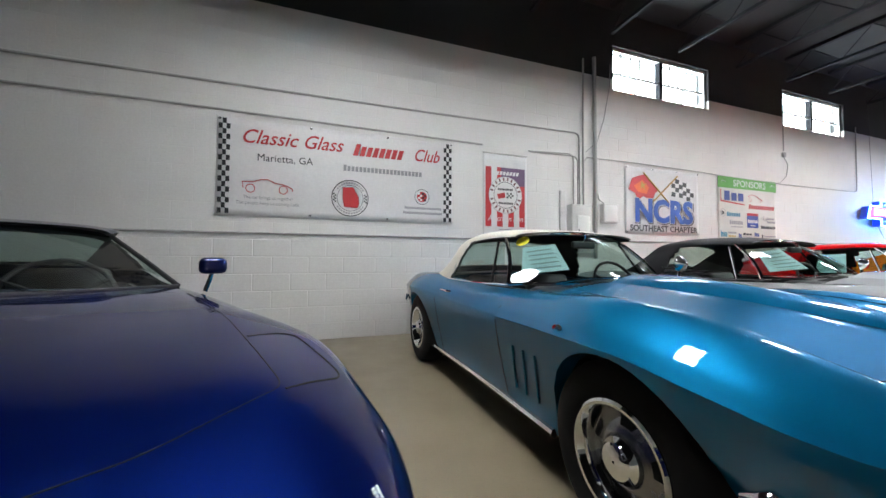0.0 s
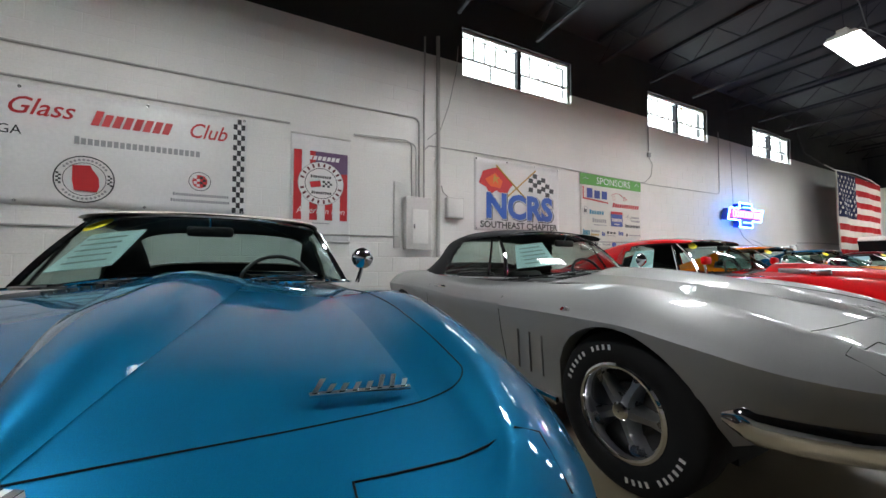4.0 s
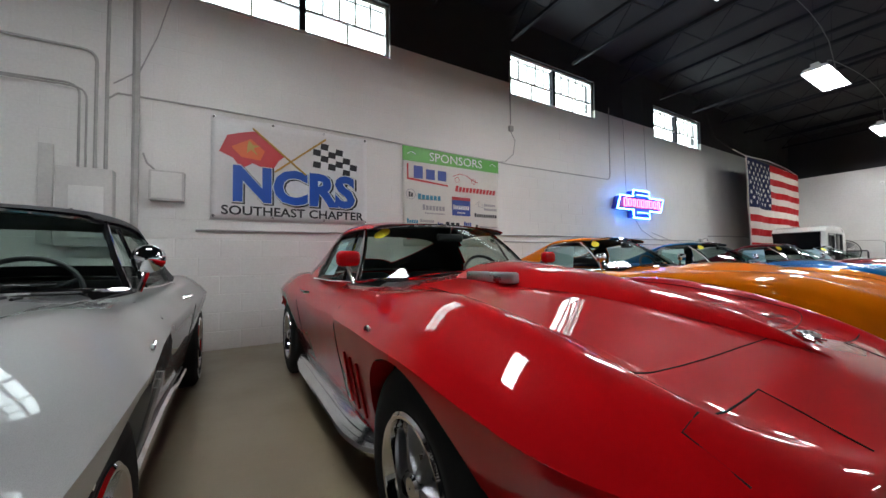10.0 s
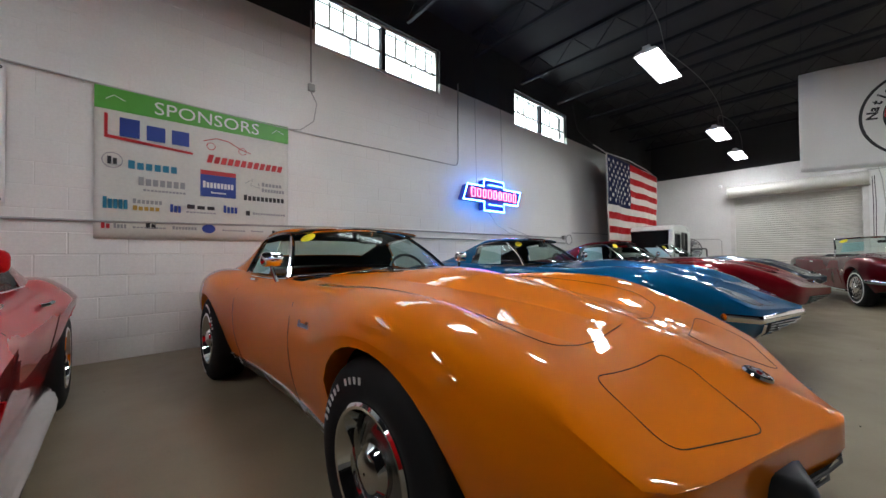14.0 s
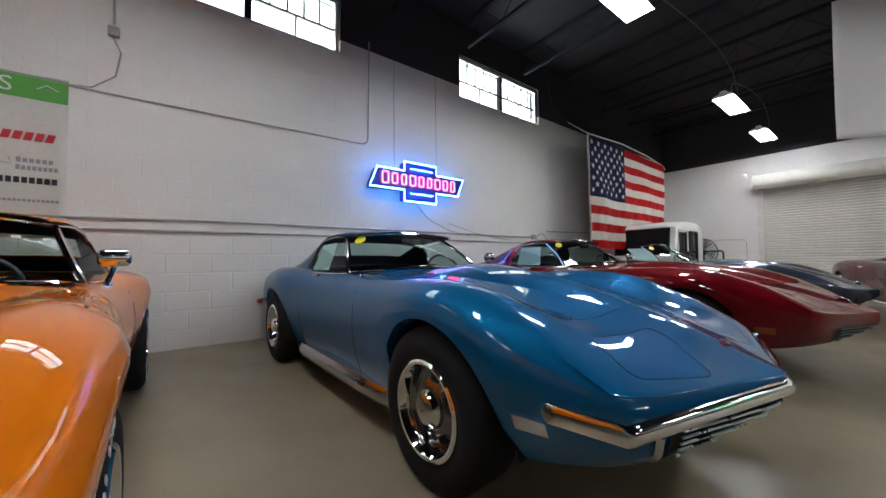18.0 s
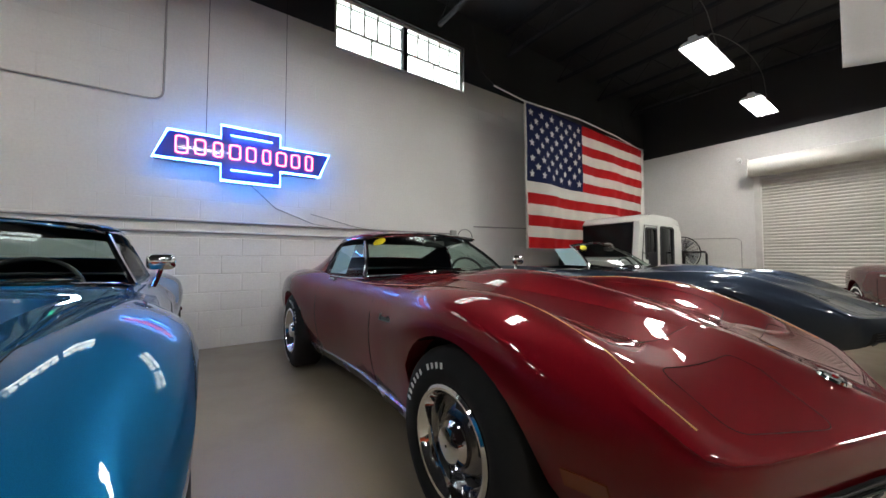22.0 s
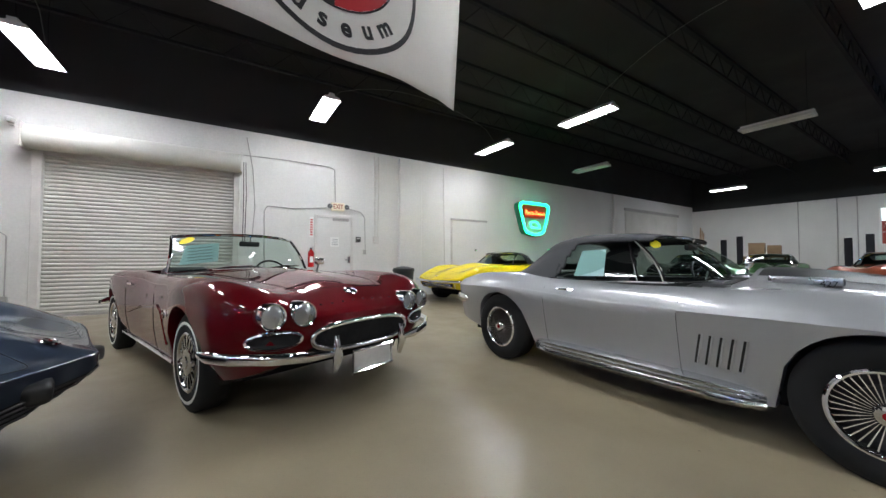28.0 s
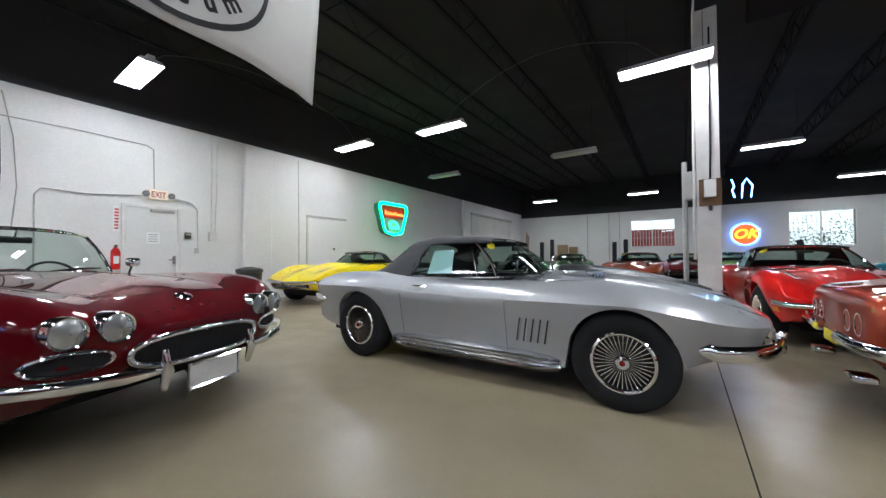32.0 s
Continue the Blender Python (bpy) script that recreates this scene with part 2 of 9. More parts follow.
def tube(name, points, radius, material, parent=None, label="", sides=8, closed=False):
    v, f = tube_data(points, radius, sides, closed)
    return mesh_part(name, v, f, material, parent, label)


def lathe_data(profile, steps=32, axis="y"):
    """Turns (radius, along) pairs round an axis."""
    verts, faces = [], []
    for r, h in profile:
        for k in range(steps):
            a = 2 * math.pi * k / steps
            c, s = r * math.cos(a), r * math.sin(a)
            verts.append({"y": (c, h, s), "z": (c, s, h), "x": (h, c, s)}[axis])
    for i in range(len(profile) - 1):
        for k in range(steps):
            faces.append((i * steps + k, i * steps + (k + 1) % steps, (i + 1) * steps + (k + 1) % steps, (i + 1) * steps + k))
    return verts, faces


def lathe(name, profile, material, parent=None, label="", steps=32, axis="y", at=(0, 0, 0), angle=38):
    v, f = lathe_data(profile, steps, axis)
    return mesh_part(name, [Vector(p) + Vector(at) for p in v], f, material, parent, label, angle=angle)


def thing(name, m, label, category, group="", kind=""):
    ob = new(name)
    ob.empty_display_size = 0.1
    ob.matrix_world = m
    return tagged(ob, label, category, group, kind)


def lettering(name, words, size, m, material, parent=None, label="", depth=0.001, align="CENTER", shear=0.0, width=None, bold=0.0):
    """Flat writing as a mesh; m takes its x to the right and its y up the sign."""
    cu = bpy.data.curves.new(name, "FONT")
    cu.body, cu.size, cu.align_x, cu.align_y, cu.extrude, cu.shear, cu.offset, cu.resolution_u = words, size, align, "CENTER", depth, shear, bold, 3
    tmp = bpy.data.objects.new(name, cu)
    scene.collection.objects.link(tmp)
    bpy.context.view_layer.update()
    me = bpy.data.meshes.new_from_object(tmp)
    bpy.data.objects.remove(tmp)
    bpy.data.curves.remove(cu)
    if width and len(me.vertices):
        xs = [v.co.x for v in me.vertices]
        k = width / max(max(xs) - min(xs), 1e-6)
        for v in me.vertices:
            v.co.x *= k
    me.materials.clear()
    me.materials.append(material)
    ob = new(name, me)
    if parent is not None:
        ob.parent = parent
    ob.matrix_basis = m
    return tagged(ob, label) if label else ob

# ---- the room ----
def wall_with_holes(name, along, at, thick, a0, a1, z0, z1, holes, material, label):
    """An upright wall along x or y from a0 to a1, its inner face at 'at', with openings (a, b, low, high)."""
    bm = bmesh.new()
    cuts = sorted({a0, a1, *(h[0] for h in holes), *(h[1] for h in holes)})
    for p, q in zip(cuts, cuts[1:]):
        inside = [h for h in holes if h[0] <= p + 1e-6 and h[1] >= q - 1e-6]
        spans, z = [], z0
        for h in sorted(inside, key=lambda s: s[2]):
            if h[2] > z + 1e-4:
                spans.append((z, h[2]))
            z = h[3]
        if z < z1 - 1e-4:
            spans.append((z, z1))
        for lo, hi in spans:
            if along == "x":
                box_bm(p, q, min(at, at + thick), max(at, at + thick), lo, hi, bm=bm)
            else:
                box_bm(min(at, at + thick), max(at, at + thick), p, q, lo, hi, bm=bm)
    bmesh.ops.remove_doubles(bm, verts=bm.verts, dist=1e-5)
    return tagged(part(name, bm, material), label, "wall", kind="structure")


tagged(box("floor", XW - 0.3, XE + 0.3, YF - 0.3, 0.3, -0.2, 0.0, M["floor"]), "tan sealed concrete warehouse floor with faint stains", "floor", kind="structure")
low_holes = [(x0, x1, WZ0, Z_WHITE) for x0, x1 in WINDOWS]
high_holes = [(x0, x1, Z_WHITE, WZ1) for x0, x1 in WINDOWS]
wall_n = wall_with_holes("wall_north", "x", 0.0, 0.25, XW, XE, 0.0, Z_WHITE, low_holes, M["wall"], "white painted concrete block wall")
wall_with_holes("wall_north_upper", "x", 0.0, 0.25, XW, XE, Z_WHITE, Z_DECK, high_holes, M["wall_dark"], "black painted top of the block wall")
Z_END = 3.85
wall_with_holes("wall_east", "y", XE, 0.25, YF, 0.0, 0.0, Z_END, [(-5.44, -2.5, 0.0, 2.83)], M["end_wall"], "white painted end wall with scuffs")
wall_with_holes("wall_east_upper", "y", XE, 0.25, YF, 0.0, Z_END, Z_DECK, [], M["wall_dark"], "black painted top of the end wall")
FAR_WIN = [(13.3, 15.3, 1.63, 3.05), (6.95, 8.95, 1.56, 3.06)]
wall_with_holes("wall_south", "x", YF, -0.25, XW, XE, 0.0, 3.6, FAR_WIN, M["end_wall"], "white far wall with barred windows")
wall_with_holes("wall_south_upper", "x", YF, -0.25, XW, XE, 3.6, Z_DECK, [], M["wall_dark"], "black painted top of the far wall")
wall_with_holes("wall_west", "y", XW, -0.25, YF, 0.0, 0.0, Z_DECK, [], M["end_wall"], "plain white side wall")
tagged(box("ceiling", XW - 0.25, XE + 0.25, YF - 0.25, 0.25, Z_DECK, Z_DECK + 0.15, M["ceiling"]), "black roof deck", "ceiling", kind="structure")

# steel roof beams and open web joists
def joist(x):
    j = thing("roof_joist", pose(x, 0, 0), "black open web steel roof joist under the deck", "joist", "roof joists")
    y0, y1 = -0.1, YF + 0.1
    box("top_chord", -0.04, 0.04, y1, y0, Z_DECK - 0.06, Z_DECK, M["steel_black"], j)
    box("bottom_chord", -0.03, 0.03, y1, y0, Z_DECK - 0.52, Z_DECK - 0.47, M["steel_black"], j)
    pts, k = [], 0
    y = y0
    while y > y1:
        pts.append((0, y, Z_DECK - (0.05 if k % 2 else 0.49)))
        y -= 0.42
        k += 1
    tube("web", pts, 0.012, M["steel_black"], j, sides=4)
    return j


first_joist = joist(-8.0)
for i in range(1, 19):
    copy_thing(first_joist, pose(-8.0 + 1.6 * i, 0, 0))


def light_fixture(x, y, lit=True, along="x"):
    m = pose(x, y, 4.02, 0, 0, 0 if along == "x" else 90)
    f = thing("ceiling_light", m, "lit two tube fluorescent strip light hung on chains" if lit else "unlit white fluorescent strip light hung on chains", "lamp", "fluorescent lights")
    bm = bmesh.new()
    prof = [(-0.17, 0.0), (-0.13, 0.05), (-0.05, 0.065), (0.05, 0.065), (0.13, 0.05), (0.17, 0.0)]
    vs = [[bm.verts.new((sx, py, pz)) for py, pz in prof] for sx in (-0.62, 0.62)]
    for k in range(5):
        bm.faces.new((vs[0][k], vs[0][k + 1], vs[1][k + 1], vs[1][k]))
    bm.faces.new(vs[0]), bm.faces.new(reversed(vs[1]))
    part("reflector", bm, M["reflector"], f)
    box("ballast_box", -0.61, 0.61, -0.05, 0.05, 0.066, 0.12, M["reflector"], f, bevel=0.004)
    for ty in (-0.08, 0.08):
        v, fc = tube_data([(-0.59, ty, 0.015), (0.59, ty, 0.015)], 0.019, 8)
        mesh_part("tube", v, fc, M["tube"] if lit else M["white_plastic"], f, "glowing fluorescent tube" if lit else "dark fluorescent tube")
    for sx in (-0.5, 0.5):
        tube("chain", [(sx, 0, 0.12), (sx, 0.02, 0.6), (sx, 0, Z_DECK - 4.02)], 0.004, M["steel_black"], f, sides=4)
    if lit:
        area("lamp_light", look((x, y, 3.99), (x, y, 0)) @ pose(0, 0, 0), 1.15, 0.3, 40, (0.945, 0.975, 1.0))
    return f


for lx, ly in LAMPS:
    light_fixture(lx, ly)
for lx, ly in DARK_LAMPS:
    light_fixture(lx, ly, False)


# ---- high windows ----
def high_window(x0, x1, n):
    w = thing("window_%d" % n, pose(x0, 0, WZ0), "high white steel framed window full of daylight", "window", kind="structure")
    L, H = x1 - x0, WZ1 - WZ0
    for a, b, c, d in ((0, L, 0, 0.05), (0, L, H - 0.05, H), (0, 0.05, 0.05, H - 0.05), (L - 0.05, L, 0.05, H - 0.05)):
        box("window_frame", a, b, 0.06, 0.14, c, d, M["white_plastic"], w)
    box("mullion", L / 2 - 0.04, L / 2 + 0.04, 0.05, 0.15, 0.05, H - 0.05, M["steel_black"], w)
    for s in (0.05, L / 2 + 0.04):
        wl = L / 2 - 0.09
        box("transom", s, s + wl, 0.08, 0.12, H * 0.42, H * 0.42 + 0.035, M["conduit_grey"], w)
        for k in range(1, 5):
            box("glazing_bar", s + wl * k / 5 - 0.013, s + wl * k / 5 + 0.013, 0.08, 0.12, H * 0.42 + 0.035, H - 0.05, M["conduit_grey"], w)
        box("glazing_bar", s + wl / 2 - 0.013, s + wl / 2 + 0.013, 0.08, 0.12, 0.05, H * 0.42, M["conduit_grey"], w)
        p = box("pane", s, s + wl, 0.098, 0.102, 0.05, H - 0.05, M["glass"], w)
        p.visible_shadow = False
    box("window_sill", 0, L, -0.02, 0.24, -0.03, -0.002, M["wall"], w)
    return w


for n, (x0, x1) in enumerate(WINDOWS):
    high_window(x0, x1, n + 1)
backdrop = box("backdrop", XW - 4, XE + 4, 1.6, 1.62, 2, 9, glow("overcast_glow", (0.9, 0.95, 1.0), 9.0))
tagged(backdrop, "bright hazy sky beyond the windows", "sky", kind="structure")

# ---- cars ----
def smooth_curve(pairs):
    """A smooth function through (x, value) pairs."""
    p = sorted(pairs)
    xs, vs = np.array([a for a, _ in p], float), np.array([b for _, b in p], float)
    d = np.diff(vs) / np.diff(xs)
    m = np.zeros(len(xs))
    for i in range(1, len(xs) - 1):
        m[i] = 0 if d[i - 1] * d[i] <= 0 else 2 * d[i - 1] * d[i] / (d[i - 1] + d[i])
    m[0], m[-1] = d[0], d[-1]

    def f(x):
        x = min(max(float(x), xs[0]), xs[-1])
        i = min(int(np.searchsorted(xs, x, side="right")) - 1, len(xs) - 2)
        h = xs[i + 1] - xs[i]
        s = (x - xs[i]) / h
        return float((2 * s**3 - 3 * s**2 + 1) * vs[i] + (s**3 - 2 * s**2 + s) * h * m[i] + (3 * s**2 - 2 * s**3) * vs[i + 1] + (s**3 - s**2) * h * m[i + 1])

    return f


def catmull(points, per):
    """Points along a smooth line through the given 2D points, per segment steps; keeps the given points."""
    P = [np.array(p, float) for p in points]
    P = [2 * P[0] - P[1], *P, 2 * P[-1] - P[-2]]
    out = []
    for i in range(1, len(P) - 2):
        n = per[i - 1]
        for k in range(n):
            t = k / n
            out.append(0.5 * (2 * P[i] + (P[i + 1] - P[i - 1]) * t + (2 * P[i - 1] - 5 * P[i] + 4 * P[i + 1] - P[i + 2]) * t**2 + (3 * P[i] - P[i - 1] - 3 * P[i + 1] + P[i + 2]) * t**3))
    out.append(P[-2])
    return out


N_LOW, N_UP = 7, (4, 4, 4, 4)
I_CREASE, I_CREST, I_VAL = N_LOW, N_LOW + 8, N_LOW + 12


class Shell:
    """A car body lofted from cross sections; x runs forward, y to the car's left. The curves give, along x, the sill, the waist crease,
    the wing crest, the bonnet edge and the middle line."""

    def __init__(self, spec):
        self.spec = spec
        self.c = {k: smooth_curve(v) for k, v in spec["curves"].items()}
        self.axles = spec["axles"]
        self.tail, self.nose = spec["ends"]
        n = 96
        base = [self.tail + (self.nose - self.tail) * (0.5 - 0.5 * math.cos(math.pi * (0.12 + 0.76 * i / n))) for i in range(n + 1)]
        lo, hi = base[0], base[-1]
        base = [self.tail + (x - lo) / (hi - lo) * (self.nose - self.tail) for x in base]
        extra = [x for x in (self.tail + 0.008, self.tail + 0.025, self.nose - 0.025, self.nose - 0.008)]
        cuts = [spec["cockpit"][0], spec["cockpit"][1], spec["hood"][0], spec["hood"][1], spec["door"][0], spec["door"][1]]
        xs = sorted(base + extra)
        for c in cuts:
            i = min(range(len(xs)), key=lambda k: abs(xs[k] - c))
            xs[i] = c
        self.xs = sorted(set(xs))
        self.grid = [self.section(x) for x in self.xs]

    def low(self, x):
        z = self.c["sill_z"](x)
        for a, r, zc in self.axles:
            if abs(x - a) < r:
                z = max(z, zc + math.sqrt(r * r - (x - a) ** 2) ** 1.0)
        return min(z, self.c["crease_z"](x) - 0.015)

    def side_w(self, x, z):
        c = self.c
        zs, zc, ws, wc = c["sill_z"](x), c["crease_z"](x), c["sill_w"](x), c["crease_w"](x)
        t = min(max((zc - z) / max(zc - zs, 1e-3), 0), 1)
        w = wc - (wc - ws) * t ** self.spec.get("side_power", 1.7)
        for a, r, _ in self.axles:
            w += self.spec.get("flare", 0.0) * math.exp(-(((x - a) / (r * 1.05)) ** 2)) * math.sin(math.pi * min(1, max(0, 1 - t * 0.8))) 
        return w

    def section(self, x):
        c = self.c
        zl, zc = self.low(x), c["crease_z"](x)
        pts = []
        for k in range(N_LOW):
            z = zl + (zc - zl) * k / N_LOW
            pts.append((self.side_w(x, z), z))
        P1 = (self.side_w(x, zc), zc)
        P3 = (c["crest_w"](x), c["crest_z"](x))
        P4 = (c["val_w"](x), c["val_z"](x))
        P5 = (0.0, c["mid_z"](x))
        b = self.spec.get("shoulder", 0.72)
        Pm = (P3[0] + (P1[0] - P3[0]) * b, P1[1] + (P3[1] - P1[1]) * self.spec.get("shoulder_z", 0.62))
        pts += [tuple(p) for p in catmull([P1, Pm, P3, P4, P5], N_UP)]
        return pts

    def top(self, x, y):
        """Height of the upper skin at (x, y)."""
        s = self.section(x)[I_CREASE:]
        y = abs(y)
        for (w0, z0), (w1, z1) in zip(s, s[1:]):
            if w1 <= y <= w0:
                return z1 + (z0 - z1) * (y - w1) / max(w0 - w1, 1e-6)
        return s[0][1]

    def pieces(self):
        """Vertices, and faces sorted into named pieces."""
        ns = len(self.grid[0])
        row = 2 * ns - 1
        verts = []
        for x, s in zip(self.xs, self.grid):
            for j in range(ns):
                verts.append((x, s[j][0], s[j][1]))
            for j in range(ns - 2, -1, -1):
                verts.append((x, -s[j][0], s[j][1]))
        out = {"body": [], "hood": [], "left_door": [], "right_door": []}
        k0, k1 = self.spec["cockpit"]
        h0, h1 = self.spec["hood"]
        d0, d1 = self.spec["door"]
        cock = self.spec.get("cockpit_index", I_CREST + 2)
        for i in range(len(self.xs) - 1):
            xa, xb = self.xs[i] - 1e-6, self.xs[i + 1] + 1e-6
            for j in range(row - 1):
                js = min(j, row - 2 - j)
                f = (i * row + j, (i + 1) * row + j, (i + 1) * row + j + 1, i * row + j + 1)
                if xa >= k0 - 2e-6 and xb <= k1 + 2e-6 and js >= cock:
                    continue
                if xa >= h0 - 2e-6 and xb <= h1 + 2e-6 and js >= I_VAL:
                    out["hood"].append(f)
                elif xa >= d0 - 2e-6 and xb <= d1 + 2e-6 and 1 <= js < cock:
                    out["left_door" if j < ns else "right_door"].append(f)
                else:
                    out["body"].append(f)
        out["body"].append(tuple(range(row)))
        out["body"].append(tuple(reversed(range((len(self.xs) - 1) * row, len(self.xs) * row))))
        # turned-in lips along the lower edges
        for side in (0, row - 1):
            base = len(verts)
            for i, x in enumerate(self.xs):
                v = verts[i * row + side]
                verts.append((v[0], v[1] * 0.9, v[2] - 0.004))
            for i in range(len(self.xs) - 1):
                f = (i * row + side, (i + 1) * row + side, base + i + 1, base + i)
                out["body"].append(f if side else tuple(reversed(f)))
        return verts, out

    def line(self, pts, lift=0.0):
        """(x, y) pairs laid on the upper skin."""
        return [(x, y, self.top(x, y) + lift) for x, y in pts]

    def side_line(self, x, z0, z1, side, n=8):
        return [(x, side * (self.side_at(x, z0 + (z1 - z0) * k / n) + 0.001), z0 + (z1 - z0) * k / n) for k in range(n + 1)]

    def side_at(self, x, z):
        if z <= self.c["crease_z"](x):
            return self.side_w(x, z)
        s = self.section(x)[I_CREASE:I_CREST + 1]
        for (w0, z0), (w1, z1) in zip(s, s[1:]):
            if z0 <= z <= z1 + 1e-9:
                return w0 + (w1 - w0) * (z - z0) / max(z1 - z0, 1e-6)
        return s[-1][0]


def pick(verts, faces):
    """Only the vertices that these faces use."""
    used = sorted({i for f in faces for i in f})
    at = {v: n for n, v in enumerate(used)}
    return [verts[i] for i in used], [tuple(at[i] for i in f) for f in faces]


def grid_faces(nu, nv, flip=False):
    f = []
    for i in range(nu - 1):
        for j in range(nv - 1):
            q = (i * nv + j, (i + 1) * nv + j, (i + 1) * nv + j + 1, i * nv + j + 1)
            f.append(tuple(reversed(q)) if flip else q)
    return f


# ---- wheels ----
WHEEL_MESHES = {}


def cached(key, make):
    """The same mesh for the same piece of every wheel."""
    if key not in WHEEL_MESHES:
        v, f, mat, ang = make()
        me = bpy.data.meshes.new(key.split("|")[0])
        me.from_pydata([tuple(map(float, p)) for p in v], [], f)
        me.materials.append(mat)
        me.shade_smooth()
        me.set_sharp_from_angle(angle=radians(ang))
        WHEEL_MESHES[key] = me
    return WHEEL_MESHES[key]


def joined(chunks):
    V, F = [], []
    for v, f in chunks:
        n = len(V)
        V += [tuple(p) for p in v]
        F += [tuple(i + n for i in q) for q in f]
    return V, F


def slab(points, y0, y1):
    """A flat shape in the wheel's plane, between two depths."""
    n = len(points)
    v = [(x, y0, z) for x, z in points] + [(x, y1, z) for x, z in points]
    f = [tuple(range(n)), tuple(reversed(range(n, 2 * n)))] + [(k, k + n, (k + 1) % n + n, (k + 1) % n) for k in range(n)]
    return v, f


def tyre_make(R, rim, w, band):
    def make():
        prof = [(rim - 0.012, -w * 0.42), (rim, -w * 0.5), (rim + (R - rim) * 0.45, -w * 0.56), (R - 0.03, -w * 0.5), (R - 0.008, -w * 0.43),
                (R, -w * 0.36), (R, w * 0.36), (R - 0.008, w * 0.43), (R - 0.03, w * 0.5), (rim + (R - rim) * 0.45, w * 0.56), (rim, w * 0.5), (rim - 0.012, w * 0.42)]
        v, f = lathe_data(prof, 40, "y")
        return v, f, M["rubber"], 50
    return make


def letter_bar(R, rim, w):
    """One raised white bar of the writing on a tyre wall."""
    def make():
        rr, h, da = rim + (R - rim) * 0.52, (R - rim) * 0.08, 0.024
        pts = [(math.cos(b) * r, math.sin(b) * r) for b, r in ((-da, rr - h), (da, rr - h), (da * 0.8, rr + h), (-da * 0.8, rr + h))]
        v = [(x, y, z) for y in (w * 0.564, w * 0.55) for x, z in pts]
        return v, [(0, 1, 2, 3), (0, 4, 5, 1), (1, 5, 6, 2), (2, 6, 7, 3), (3, 7, 4, 0)], M["tyre_white"], 30
    return make


def ring_make(R, w, h, mat):
    def make():
        prof = [(R - h, w * 0.565), (R - h * 0.5, w * 0.575), (R, w * 0.565)]
        v, f = lathe_data(prof, 40, "y")
        return v, f, mat, 40
    return make


def rim_make(style, r, w):
    """The bright outer ring, and the dish of the plainer wheels."""
    def make():
        lip = [(r + 0.008, w * 0.48), (r + 0.006, w * 0.53), (r - 0.004, w * 0.56), (r - 0.014, w * 0.55), (r - 0.022, w * 0.48)]
        if style == "rally":
            prof = lip + [(r - 0.034, w * 0.32), (r * 0.79, w * 0.22)]
        elif style in ("spoke", "fin", "wire"):
            prof = lip + [(r - 0.026, w * 0.2), (r - 0.032, -w * 0.1)]
        else:
            prof = lip + [(r * 0.8, w * 0.34), (r * 0.4, w * 0.4), (0.01, w * 0.42)]
        v, f = lathe_data(prof, 48, "y")
        return v, f, M["chrome"], 30
    return make


def disc_make(r, w):
    """The dished centre of a slotted wheel, its metal greyed for dark reflections."""
    def make():
        v, f = lathe_data([(r * 0.79, w * 0.22), (r * 0.7, w * 0.25), (r * 0.56, w * 0.34), (r * 0.44, w * 0.37), (r * 0.38, w * 0.33), (r * 0.36, w * 0.33)], 48, "y")
        return v, f, M["disc_metal"], 30
    return make


def drum_make(r, w, depth):
    """The dark inside of the wheel behind its spokes."""
    def make():
        v, f = lathe_data([(r - 0.024, w * depth), (r * 0.6, w * depth * 0.9), (r * 0.55, w * (depth + 0.06)), (0.01, w * (depth + 0.06))], 32, "y")
        return v, f, M["drum"], 30
    return make


def spoke_make(r, w):
    """One broad tapering spoke with rounded flanks."""
    def make():
        v, prof = [], [(-1.0, 0.02), (-0.8, 0.3), (-0.4, 0.42), (0.4, 0.42), (0.8, 0.3), (1.0, 0.02)]
        for p, hw, k in ((0.03, 0.04, 1.05), (0.07, 0.03, 1.0), (0.11, 0.026, 0.88), (r - 0.05, 0.037, 0.72), (r - 0.018, 0.052, 0.7)):
            v += [(q * hw, w * h * k, p) for q, h in prof]
        f = [(i * 6 + j, i * 6 + j + 1, i * 6 + j + 7, i * 6 + j + 6) for i in range(4) for j in range(5)]
        return v, f, M["alu_dark"], 40
    return make


def fins_make(r, w):
    """One thin radial fin of a turbine style wheel."""
    def make():
        v, f = slab([(0.05, 0.0014), (r - 0.018, 0.0032), (r - 0.018, -0.0032), (0.05, -0.0014)], w * 0.3, w * 0.47)
        return v, f, M["chrome"], 30
    return make


def vanes_make(r, w):
    """One bright vane of a dress-up wheel cover."""
    def make():
        v, f = slab([(r * 0.45, 0.006), (r - 0.02, 0.013), (r - 0.02, -0.013), (r * 0.45, -0.006)], w * 0.34, w * 0.5)
        return v, f, M["chrome"], 30
    return make


def slots_make(r, w):
    """One dark slot of a slotted steel wheel."""
    def make():
        pts = []
        for s in range(7):
            b = -0.26 + 0.52 * s / 6
            pts.append((math.cos(b) * r * 0.755, math.sin(b) * r * 0.755, 0.25))
        for s in range(6, -1, -1):
            b = -0.2 + 0.4 * s / 6
            pts.append((math.cos(b) * r * 0.58, math.sin(b) * r * 0.58, 0.345))
        return [(x, w * q, z) for x, z, q in pts], [tuple(range(len(pts)))], M["dark"], 30
    return make


